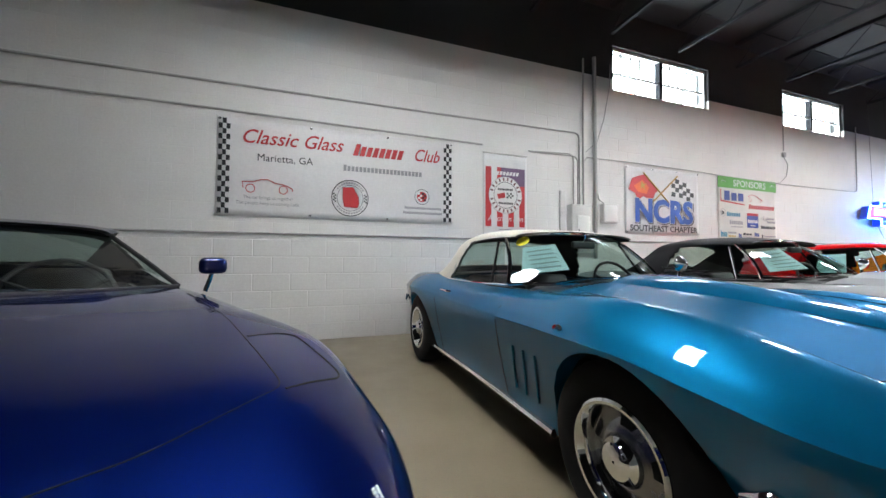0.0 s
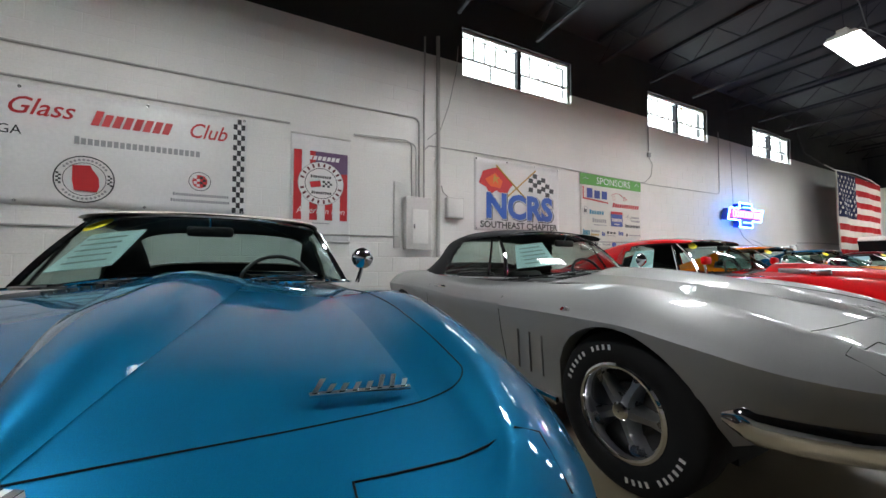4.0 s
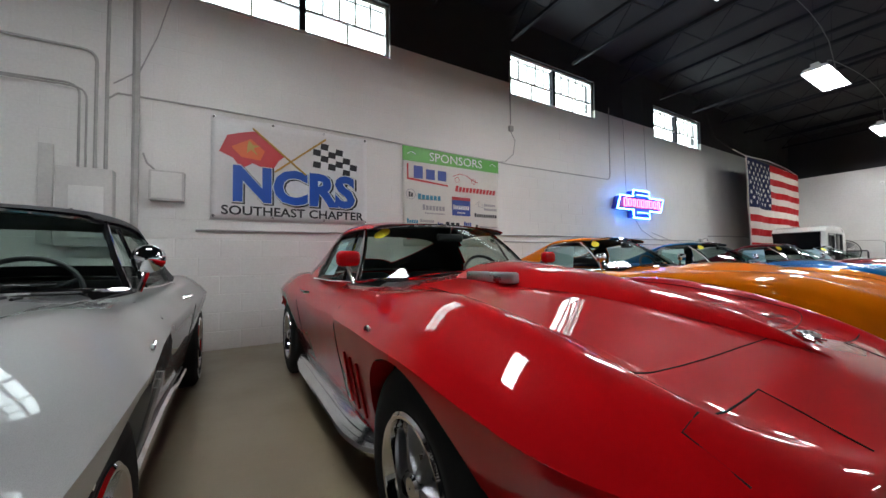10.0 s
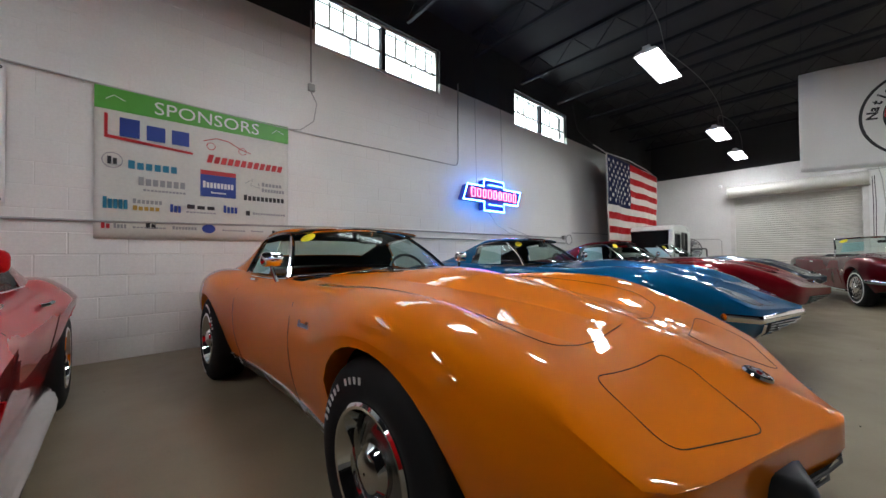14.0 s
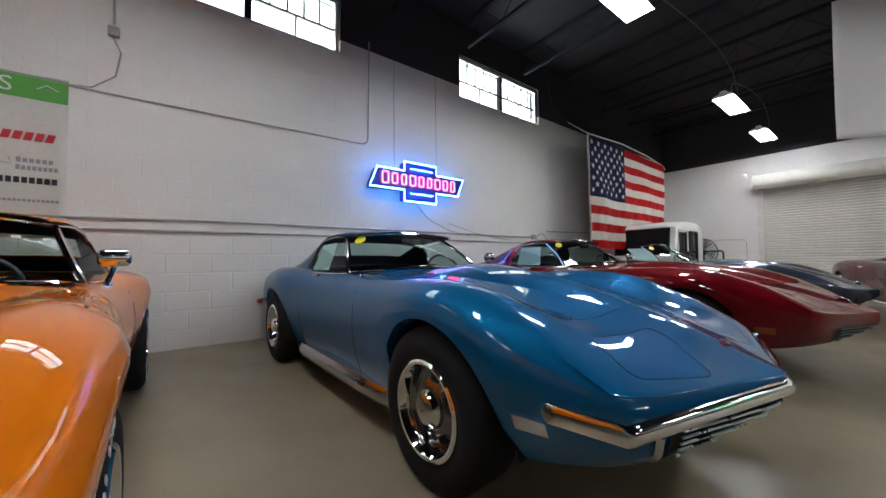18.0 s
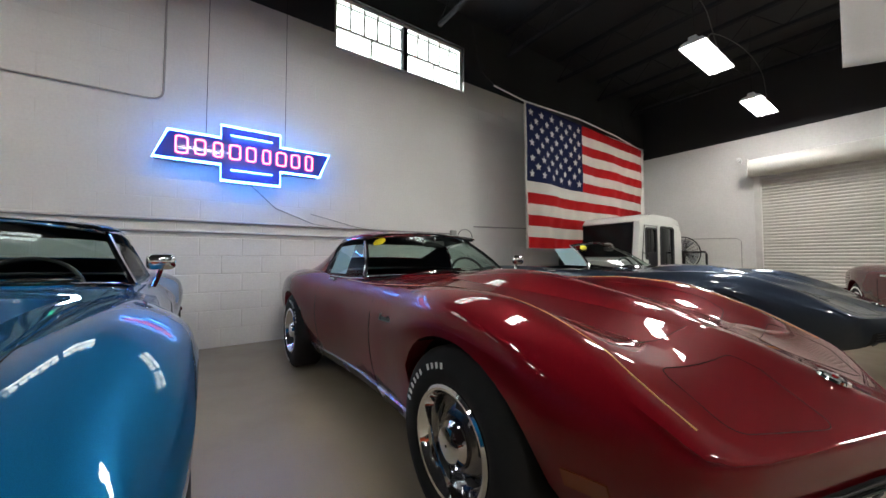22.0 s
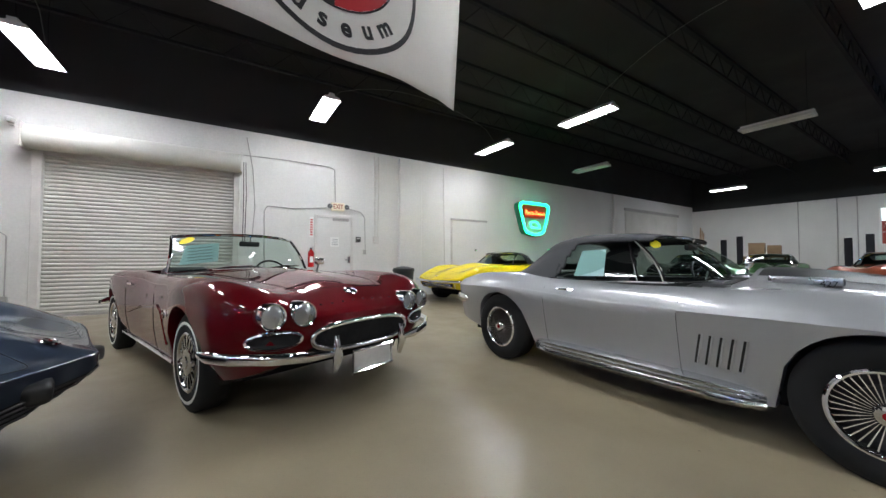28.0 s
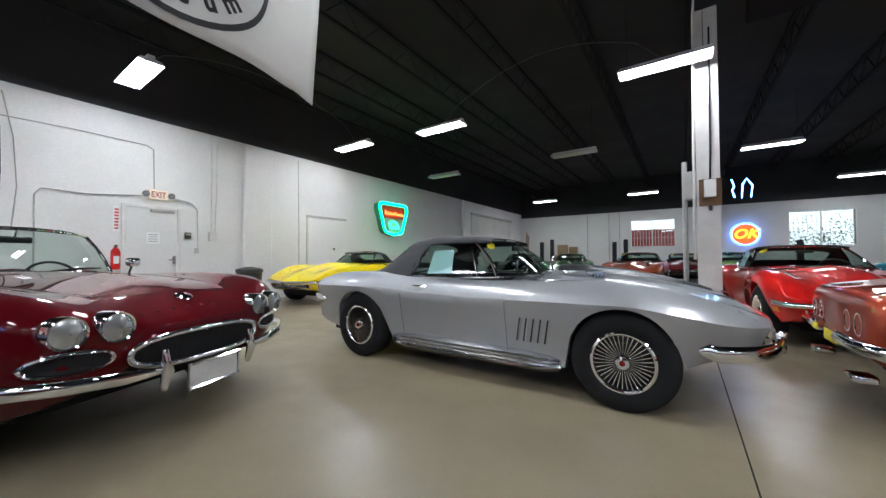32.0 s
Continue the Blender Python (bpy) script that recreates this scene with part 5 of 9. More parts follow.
def seventies_car(m, paint, label, nose="rubber", top="coupe", top_mat=None, wheels="rally", writing="", pipes=False, mirror_side=(1,), seat=None, cove=True, stripe=None, group="sports cars in the row", sheet=False, marker=None, pads=False, detail=True, side_sheet=True):
    car = thing("sports_car", m, label, "car", group)
    PAINT_OF[car.name] = paint
    sh = Shell(C3)
    body_pieces(car, sh, paint, 0.5)
    seams(car, sh)
    for x in (1.245, -1.245):
        for s in (-1, 1):
            wheel(car, x, s, 0.34, 0.2, 0.225, wheels, 0.745, writing, 0.2 + 0.5 * x)
    screen = Screen(*C3_SCREEN)
    screen.build(car, M["chrome"], 0.016)
    interior(car, -0.62, 0.2, 0.56, 0.2, seat or M["seat"], 0.86, 0.0)
    sheets_and_stickers(car, screen, sheet)
    wipers(car, screen)
    # raised bonnet centre
    n, mc = 22, 9
    pw, ph = smooth_curve([(0.5, 0.3), (0.9, 0.28), (1.35, 0.2), (1.74, 0.1)]), smooth_curve([(0.5, 0.015), (0.8, 0.03), (1.3, 0.022), (1.74, 0.0)])
    hb = []
    for i in range(n + 1):
        x = 0.52 + (1.74 - 0.52) * i / n
        for j in range(mc):
            u = -1 + 2 * j / (mc - 1)
            y = u * pw(x)
            hb.append((x, y, sh.top(x, y) + 0.001 + ph(x) * (1 - u**4)))
    mesh_part("bonnet_bulge", hb, grid_faces(n + 1, mc), paint, car, "raised bonnet centre", angle=40)
    # pop-up headlamp lids and the nose panel line
    for s in (-1, 1):
        pts = rounded_path([(1.94, s * 0.175), (1.86, s * 0.17), (1.81, s * 0.57), (1.99, s * 0.63), (2.11, s * 0.3), (1.94, s * 0.175)], 0.05)
        seam(car, sh.line(dense(pts), 0.0003), 0.0014, "headlamp_lid_gap")
    at = surface_frame(sh, 2.07, 0.0)
    if nose == "chrome":
        flag_badge(car, at, 0.3)
    else:
        v, f = lathe_data([(0.04, 0.0), (0.037, 0.008), (0.029, 0.01), (0.027, 0.006)], 28, "z")
        mesh_part("nose_emblem_ring", [at @ Vector((a, b, c)) for a, b, c in v], f, M["chrome"], car, "round chrome nose emblem")
        v, f = lathe_data([(0.0275, 0.005), (0.002, 0.007)], 20, "z")
        mesh_part("nose_emblem_disc", [at @ Vector((a, b, c)) for a, b, c in v], f, M["black"], car)
        flag_badge(car, at @ Matrix.Translation((0, 0, 0.006)), 0.14)
    # mouth under the nose
    v, n = [], 20
    for k in range(n + 1):
        y = -0.58 + 1.16 * k / n
        v += [(front_x(sh, y, z) + 0.007, y, z) for z in (0.36, 0.395, 0.43, 0.465)]
    mesh_part("grille_opening", v, grid_faces(n + 1, 4), M["dark"], car, smooth=False)
    for k in range(5):
        z = 0.375 + 0.02 * k
        tube("grille_bar", [(front_x(sh, y, z) + 0.013, y, z) for y in [-0.54 + 1.08 * i / 14 for i in range(15)]], 0.004, M["alu_dark"] if nose == "chrome" else M["black"], car, sides=6)
    if nose == "chrome":
        N = 50
        v = []
        for k in range(N + 1):
            q = abs(k / N * 2 - 1)
            y = math.copysign(0.82 * min(q / 0.72, 1) + 0.045 * max(0, q - 0.72) / 0.28, k / N - 0.5)
            x = 2.225 - 0.2 * min(q / 0.72, 1) - 0.2 * max(0, q - 0.72) / 0.28
            for a in range(8):
                an = 2 * math.pi * a / 8
                v.append((x + 0.02 + math.cos(an) * 0.02, y, 0.5 + 0.02 * q + math.sin(an) * 0.028))
        f = [(k * 8 + a, k * 8 + (a + 1) % 8, (k + 1) * 8 + (a + 1) % 8, (k + 1) * 8 + a) for k in range(N) for a in range(8)]
        mesh_part("front_bumper", v, f + [tuple(range(8)), tuple(range(N * 8, N * 8 + 8))], M["chrome"], car, "slim chrome front bumper", angle=60)
        for s in (-1, 1):
            tube("grille_surround", [(front_x(sh, y, z) + 0.015, s * y, z) for y, z in ((0.04, 0.352), (0.3, 0.348), (0.58, 0.345), (0.62, 0.4), (0.64, 0.465))], 0.012, M["chrome"], car)
    elif pads:
        for s in (-1, 1):
            bm = box_bm(-0.06, 0.05, -0.075, 0.075, -0.045, 0.045, 0.025, seg=2)
            bm.transform(pose(2.13, s * 0.33, 0.47, 0, 0, -s * 14))
            part("bumper_pad", bm, M["black"], car, "black rubber bumper pad", smooth=True, angle=50)
    for s in (-1, 1):
        front_marker(car, sh, s, 1.74, 0.43, marker or M["lens_amber"])
        if cove:
            for k in range(1 if nose != "chrome" else 4):
                x = 0.73 - 0.07 * k
                pts = [(x - 0.03 * t, s * (sh.side_at(x - 0.03 * t, 0.57 - 0.2 * t) + 0.002), 0.57 - 0.2 * t) for t in (0, 0.33, 0.66, 1)]
                vv = []
                for p in pts:
                    vv += [(p[0] - 0.007, p[1], p[2]), (p[0] + 0.007, p[1] + s * 0.001, p[2])]
                mesh_part("side_vent", vv, grid_faces(4, 2, s < 0), M["seam"], car, "dark side vent slot", smooth=False)
        if not pipes:
            script_badge("wing_script", car, pose(0.66, s * (sh.side_at(0.66, 0.7) + 0.003), 0.7, 90, 0, 0 if s < 0 else 180), 0.13, 0.028, M["alu_dark"], "small bright script on the wing")
        if pipes:
            side_pipe(car, sh, -0.82, 0.82, s, False)
        else:
            v, n = [], 20
            for k in range(n + 1):
                x = -0.84 + 1.68 * k / n
                for dy, z in ((0.0, 0.285), (0.012, 0.28), (0.006, 0.215), (-0.02, 0.195)):
                    v.append((x, s * (sh.side_w(x, z) + dy), z))
            mesh_part("sill_moulding", v, grid_faces(n + 1, 4), M["alu"], car, "bright sill moulding")
        a, b = screen.at(s * 0.99, 0.02), screen.at(s * 0.99, 0.97)
        if top != "open":
            side_glass(car, (a.x, abs(a.y) + 0.01, a.z), (b.x, abs(b.y) + 0.005, b.z), (-0.72, 0.575, 1.1), (-0.74, 0.69, 0.862), s)
            tube("roof_drip_moulding", [(b.x, s * 0.525, 1.158), (-0.45, s * 0.565, 1.158), (-0.66, s * 0.58, 1.135), (-0.74, s * 0.592, 1.09), (-0.76, s * 0.69, 0.872)], 0.007, M["chrome"], car, sides=6)
            if side_sheet and s < 0:
                q = [(-0.66, s * 0.675, 0.885), (-0.3, s * 0.675, 0.885), (-0.36, s * 0.575, 1.11), (-0.66, s * 0.58, 1.1)]
                sheet_on("information_sheet", car, q, M["paper"], "printed sheet in the side window")
        tube("belt_moulding", [(0.08, s * 0.69, 0.868), (-0.2, s * 0.70, 0.86), (-0.62, s * 0.695, 0.862)], 0.006, M["chrome"], car, sides=6)
        tube("door_handle", [(-0.52, s * 0.715, 0.842), (-0.4, s * 0.72, 0.842)], 0.014, M["chrome"], car, "chrome flush door handle", 6)
        # tail
        for y in (0.3, 0.5):
            lathe("tail_lamp", [(0.066, 0.004), (0.062, 0.03), (0.03, 0.02), (0.004, 0.02)], M["lens_dark"], car, "round red tail lamp with bright ring", 20, "x", (-2.3, s * y, 0.62))
            lathe("lamp_ring", [(0.069, 0.002), (0.07, -0.006), (0.064, -0.006), (0.063, 0.02)], M["chrome"], car, "", 20, "x", (-2.3, s * y, 0.62))
        if nose == "chrome":
            tube("rear_bumper", [(-2.33, s * 0.25, 0.5), (-2.33, s * 0.6, 0.5), (-2.27, s * 0.76, 0.5), (-2.05, s * 0.835, 0.51), (-1.85, s * 0.86, 0.52)], [0.04, 0.042, 0.042, 0.04, 0.03], M["chrome"], car, "chrome rear quarter bumper", 10)
        if nose == "chrome":
            round_box("exhaust_tip", -2.34, -2.22, s * 0.42 - 0.07, s * 0.42 + 0.07, 0.26, 0.31, M["chrome"], car, 0.012, "chrome exhaust tip")
        if stripe:
            pts = [(x, s * (sh.c["crest_w"](x) - 0.02)) for x in [-0.2 + 2.15 * k / 30 for k in range(31)]]
            tube("pinstripe", sh.line(pts, -0.0012), 0.0035, stripe, car, "thin gold pinstripe", 5)
    if nose == "chrome":
        round_box("number_plate", -2.325, -2.315, -0.15, 0.15, 0.42, 0.5, M["yellow_sticker"], car, 0.003, "yellow number plate")
    for s in mirror_side:
        wing_mirror(car, 0.08, s * 0.745, 0.955, M["chrome"], s, round_shape=False)
    belt = [(0.2, 0.68, 0.86), (-0.6, 0.695, 0.86), (-0.9, 0.7, 0.87), (-1.3, 0.68, 0.885), (-1.8, 0.6, 0.875)]
    if top == "coupe":
        sec = [(-0.195, 0.515, 1.168, 1.2), (-0.35, 0.55, 1.172, 1.22), (-0.6, 0.572, 1.155, 1.218), (-0.8, 0.575, 1.1, 1.165), (-1.0, 0.57, 1.035, 1.08), (-1.35, 0.55, 0.935, 0.95), (-1.62, 0.5, 0.888, 0.895)]
        roof_shell(car, "roof", sec, -0.73, top_mat or paint, "coupe roof with sloping rear quarters", belt, (-1.15, -0.82, 2), 0.03)
        deck_liner(car, sh, belt, -1.45, -0.64)
        seam(car, [(x, 0.0, z + 0.004) for x, z in ((-0.2, 1.2), (-0.35, 1.22), (-0.6, 1.218))], 0.004, "roof_panel_gap")
    elif top == "soft":
        sec = [(-0.195, 0.515, 1.165, 1.2), (-0.35, 0.53, 1.165, 1.225), (-0.65, 0.52, 1.14, 1.21), (-0.9, 0.52, 1.03, 1.1), (-1.1, 0.52, 0.93, 0.98), (-1.22, 0.52, 0.89, 0.9)]
        roof_shell(car, "soft_top", sec, -0.5, top_mat, "fabric folding top, raised", belt, (-1.1, -0.8, 1), 0.12)
    else:
        q = [screen.at(-0.96, 0.1, -0.02) + Vector((-0.34, 0.0, 0.03)), screen.at(-0.96, 0.1, -0.02) + Vector((0.0, 0.0, 0.02)), screen.at(-0.97, 0.75, -0.02) + Vector((-0.02, 0, 0.05)), screen.at(-0.97, 0.75, -0.02) + Vector((-0.34, 0, 0.05))]
        sheet_on("information_sheet", car, q, M["paper"], "pale green sheet propped in the side window")
    return car


ORANGE = car_paint("orange_paint", (0.76, 0.18, 0.001), 0.0)
BLUE_B = car_paint("mid_blue_paint", (0.003, 0.1, 0.235), 0.28)
MAROON = car_paint("dark_red_metallic_paint", (0.13, 0.003, 0.007), 0.2)
GREY_BLUE = car_paint("steel_blue_paint", (0.034, 0.044, 0.064), 0.5)
YELLOW = car_paint("yellow_paint", (0.8, 0.62, 0.01), 0.0)
COPPER = car_paint("copper_paint", (0.38, 0.06, 0.025), 0.5)
RED_B = car_paint("bright_red_paint", (0.6, 0.012, 0.01), 0.0)
GOLD = plain("gold_stripe_paint", (0.45, 0.25, 0.06), 0.4)
seventies_car(pose(7.54, -2.52, 0, 0, 0, -88.2), ORANGE, "bright orange coupe with white lettered tyres", "rubber", "coupe", None, "rally", "letters", mirror_side=(1, -1), pads=True, cove=False, marker=M["lens_dull"])
seventies_car(pose(10.2, -2.34, 0, 0, 0, -88), BLUE_B, "metallic blue coupe with chrome front bumper and side pipes", "chrome", "coupe", None, "rally", "", pipes=True, mirror_side=(1,), cove=False, marker=M["lens_clear"])
seventies_car(pose(12.72, -2.5, 0, 0, 0, -90), MAROON, "dark red coupe with thin gold pinstripes", "rubber", "coupe", None, "rally", "letters", mirror_side=(1,), stripe=GOLD, cove=False, marker=M["lens_dull"])
seventies_car(pose(15.5, -2.45, 0, 0, 0, -90), GREY_BLUE, "dark steel blue open sports car with its top down", "rubber", "open", None, "rally", "", mirror_side=(), pads=True, cove=False)
seventies_car(pose(20.35, -11.55, 0, 0, 0, 98), YELLOW, "yellow sports car with black roof beside the end wall", "chrome", "soft", M["top_black"], "rally", "", mirror_side=(), group="sports cars in the middle", detail=False)

seventies_car(pose(11.41, -12.5, 0, 0, 0, 95), RED_B, "bright red open sports car with black folding top", "chrome", "soft", M["top_black"], "rally", "", mirror_side=(), group="sports cars in the middle")
seventies_car(pose(9.75, -8.75, 0, 0, 0, 178), COPPER, "copper red coupe seen from its chrome tail", "chrome", "coupe", None, "rally", "", mirror_side=(), group="sports cars in the middle")
ORANGE_B = car_paint("burnt_orange_paint", (0.4, 0.08, 0.03), 0.2)
GREEN = car_paint("dark_green_paint", (0.05, 0.12, 0.04), 0.3)
LIME = car_paint("lime_green_paint", (0.2, 0.35, 0.05), 0.2)
TEAL = car_paint("teal_paint", (0.02, 0.2, 0.26), 0.3)
BLACK_PAINT = car_paint("black_paint", (0.01, 0.01, 0.012), 0.0)
for fx, fy, fh, fp, fl_, ft in ((14.3, -19.3, 88, ORANGE_B, "burnt orange coupe parked among others", "coupe"), (17.3, -21.5, 92, GREEN, "dark green coupe at the back", "coupe"), (19.3, -20.6, 95, BLACK_PAINT, "black coupe at the back", "coupe"),
                         (11.6, -20.8, 90, LIME, "lime green coupe behind the post", "coupe"), (8.3, -16.6, 90, TEAL, "teal open sports car with black top", "soft"), (12.9, -23.6, 90, MAROON, "dark red coupe at the back", "coupe"), (5.6, -17.5, 90, TEAL, "teal coupe at the back", "coupe")):
    seventies_car(pose(fx, fy, 0, 0, 0, fh), fp, fl_, "chrome", ft, M["top_black"] if ft == "soft" else None, "rally", "", mirror_side=(), group="sports cars at the back", side_sheet=False)

# ---- early sixties roadster with four headlamps ----
C1 = {
    "ends": (-2.27, 2.13),
    "axles": [(1.295, 0.375, 0.335), (-1.295, 0.36, 0.335)],
    "cockpit": (-0.75, 0.38), "hood": (0.58, 1.85), "door": (-0.6, 0.45),
    "hood_line": [(0.5, 0.5), (1.0, 0.49), (1.6, 0.44), (1.84, 0.36), (1.9, 0.0)],
    "side_power": 2.4, "shoulder": 0.86, "shoulder_z": 0.66, "sharp": 34, "flare": 0.0,
    "curves": {
        "sill_z": [(-2.27, 0.45), (-2.0, 0.3), (-1.3, 0.24), (0.0, 0.22), (1.3, 0.24), (1.7, 0.28), (1.95, 0.34), (2.08, 0.44), (2.13, 0.55)],
        "sill_w": [(-2.27, 0.45), (-2.0, 0.68), (-1.3, 0.77), (0.0, 0.78), (1.3, 0.78), (1.75, 0.75), (1.98, 0.64), (2.09, 0.46), (2.13, 0.2)],
        "crease_z": [(-2.27, 0.66), (-1.7, 0.67), (-1.3, 0.715), (-0.9, 0.66), (0.0, 0.64), (0.85, 0.66), (1.3, 0.73), (1.7, 0.69), (2.0, 0.66), (2.13, 0.64)],
        "crease_w": [(-2.27, 0.5), (-2.1, 0.7), (-1.6, 0.83), (-1.2, 0.86), (0.0, 0.82), (0.8, 0.85), (1.3, 0.88), (1.75, 0.865), (1.93, 0.8), (2.05, 0.66), (2.11, 0.46), (2.13, 0.28)],
        "crest_z": [(-2.27, 0.72), (-2.0, 0.82), (-1.5, 0.885), (-1.0, 0.89), (0.0, 0.86), (0.6, 0.885), (1.2, 0.91), (1.6, 0.9), (1.85, 0.86), (2.0, 0.79), (2.09, 0.71), (2.13, 0.66)],
        "crest_w": [(-2.27, 0.42), (-2.0, 0.6), (-1.3, 0.72), (0.0, 0.74), (0.8, 0.74), (1.4, 0.73), (1.8, 0.7), (1.97, 0.62), (2.07, 0.48), (2.12, 0.3), (2.13, 0.2)],
        "val_z": [(-2.27, 0.725), (-1.9, 0.85), (-1.0, 0.9), (0.0, 0.89), (0.6, 0.9), (1.1, 0.885), (1.6, 0.85), (1.85, 0.81), (2.0, 0.755), (2.09, 0.7), (2.13, 0.66)],
        "val_w": [(-2.27, 0.3), (-1.6, 0.48), (-0.75, 0.55), (0.4, 0.52), (1.0, 0.5), (1.6, 0.45), (1.85, 0.4), (2.05, 0.3), (2.12, 0.16), (2.13, 0.1)],
        "mid_z": [(-2.27, 0.73), (-1.9, 0.86), (-1.0, 0.915), (0.0, 0.92), (0.6, 0.945), (1.1, 0.935), (1.6, 0.89), (1.85, 0.84), (2.0, 0.775), (2.09, 0.71), (2.13, 0.665)],
    },
}
WINE = car_paint("wine_red_paint", (0.085, 0.0025, 0.0055), 0.12)


def bent_bar(name, pts, ry, rz, mat, parent, label="", sides=10):
    """A bar with an upright oval section."""
    v, f = tube_data(pts, 1.0, sides)
    n = len(pts)
    out = []
    for i in range(n):
        c = Vector(pts[i])
        k = min(1.0, 0.55 + 2.5 * min(i, n - 1 - i) / n)
        for a in range(sides):
            d = Vector(v[i * sides + a]) - c
            out.append(c + Vector((d.x * ry, d.y * ry, d.z * rz)) * k)
    return mesh_part(name, out, f, mat, parent, label, angle=60)


def quad_lamp_roadster(m):
    car = thing("sports_car", m, "wine red open roadster with four headlamps and chrome bumpers", "car", "sports cars in the middle")
    PAINT_OF[car.name] = WINE
    sh = Shell(C1)
    body_pieces(car, sh, WINE, 0.54)
    seams(car, sh)
    for x in (1.295, -1.295):
        for s in (-1, 1):
            wheel(car, x, s, 0.335, 0.195, 0.17, "wire", 0.735, "white", 0.4 + x)
    screen = Screen((0.46, 0.93, 0.16, 0.9, 0.68), (0.22, 1.27, -0.06, 1.24, 0.6))
    screen.build(car, M["chrome"], 0.015)
    interior(car, -0.75, 0.38, 0.6, 0.24, M["seat"], 0.93, 0.08)
    sheets_and_stickers(car, screen)
    wipers(car, screen)
    for s in (-1, 1):
        for y, x in ((0.455, front_x(sh, 0.455, 0.69) + 0.03), (0.63, front_x(sh, 0.63, 0.69) + 0.035)):
            lathe("headlamp_ring", [(0.079, -0.1), (0.079, 0.0), (0.075, 0.014), (0.068, 0.01)], M["chrome"], car, "chrome headlamp ring", 24, "x", (x, s * y, 0.69))
            lathe("headlamp_lens", [(0.069, 0.008), (0.05, 0.019), (0.003, 0.026)], M["lens_clear"], car, "round clear headlamp", 24, "x", (x, s * y, 0.69))
        # oval air openings with bright rims, under the lamps
        loop = [(front_x(sh, 0.6 + 0.14 * math.cos(a), 0.545 + 0.05 * math.sin(a)) + 0.012, s * (0.6 + 0.14 * math.cos(a)), 0.545 + 0.05 * math.sin(a)) for a in [2 * math.pi * k / 24 for k in range(24)]]
        tube("air_opening_rim", loop, 0.012, M["chrome"], car, "bright oval rim", 8, True)
        mesh_part("air_opening", [(x + 0.004, y, z) for x, y, z in loop], [tuple(range(24))], M["dark"], car, smooth=False)
        pts = [(2.2, s * 0.3, 0.43), (2.19, s * 0.45, 0.44), (2.13, s * 0.65, 0.455), (2.0, s * 0.82, 0.47), (1.86, s * 0.89, 0.475), (1.76, s * 0.9, 0.475)]
        bent_bar("front_bumper", pts, 0.017, 0.034, M["chrome"], car, "chrome wraparound front bumper")
        bent_bar("bumper_guard", [(2.2, s * 0.28, 0.32), (2.23, s * 0.28, 0.42), (2.21, s * 0.28, 0.54)], 0.03, 0.03, M["chrome"], car, "chrome bumper guard")
        bent_bar("rear_bumper", [(-2.3, s * 0.2, 0.5), (-2.25, s * 0.55, 0.5), (-2.05, s * 0.8, 0.5), (-1.8, s * 0.88, 0.5)], 0.025, 0.045, M["chrome"], car, "chrome rear bumper")
        tube("sill_moulding", [(x, s * (sh.side_w(x, 0.26) + 0.008), 0.25) for x in (-0.9, -0.4, 0.0, 0.4, 0.9)], 0.016, M["chrome"], car, "bright sill moulding", 8)
        tube("cove_moulding", [(x, s * (sh.side_at(x, z) + 0.004), z) for x, z in ((0.85, 0.38), (0.75, 0.62), (0.6, 0.66), (0.0, 0.6), (-0.5, 0.5))], 0.007, WINE, car, "raised edge of the side cove", 6)
        flag_badge(car, pose(0.9, s * (sh.side_at(0.9, 0.62) + 0.006), 0.62, 90 if s < 0 else -90, 0, 0), 0.45)
        tube("door_handle", [(-0.5, s * (sh.side_at(-0.5, 0.78) + 0.01), 0.78), (-0.36, s * (sh.side_at(-0.36, 0.78) + 0.01), 0.78)], 0.012, M["chrome"], car, "chrome door handle", 6)
    loop = [(2.165 - 0.03 * abs(math.cos(a)) ** 2, 0.4 * math.copysign(abs(math.cos(a)) ** 0.7, math.cos(a)), 0.525 + 0.085 * math.copysign(abs(math.sin(a)) ** 0.8, math.sin(a))) for a in [2 * math.pi * k / 36 for k in range(36)]]
    tube("grille_rim", loop, 0.017, M["chrome"], car, "heavy chrome grille rim", 10, True)
    mesh_part("grille", [(x + 0.004, y, z) for x, y, z in loop], [tuple(range(36))], M["grille_black"], car, "black mesh grille", smooth=False)
    round_box("number_plate", 2.225, 2.235, -0.16, 0.16, 0.29, 0.42, M["conduit"], car, 0.003, "blank white number plate")
    tube("plate_frame", [(2.238, -0.17, 0.285), (2.238, 0.17, 0.285), (2.238, 0.17, 0.425), (2.238, -0.17, 0.425)], 0.01, M["chrome"], car, "", 6, True)
    ellipse_badge("nose_badge", car, surface_frame(sh, 1.97, 0.0), None, 0.055, 0.045, M["chrome"], "round chrome nose badge")
    for k in range(8):
        y = -0.3 + 0.6 * k / 7
        a = surface_frame(sh, 2.06, y)
        mesh_part("nose_letter", [a @ Vector(p) for p in ((-0.009, -0.006, 0.004), (0.009, -0.006, 0.004), (0.009, 0.006, 0.004), (-0.009, 0.006, 0.004))], [(0, 1, 2, 3)], M["chrome"], car, "chrome letter block", smooth=False)
    wing_mirror(car, 0.3, 0.74, 0.97, M["chrome"], 1, round_shape=False)
    return car


M["grille_black"] = surface("black_mesh_grille", (0.008, 0.008, 0.008), (0.016, 0.016, 0.016), rough=0.75, scale=30, fine=120, bump=0.3)
M["grille_black"].node_tree.nodes["Principled BSDF"].inputs["Specular IOR Level"].default_value = 0.15
quad_lamp_roadster(pose(17.43, -5.385, 0, 0, 0, 199.2))

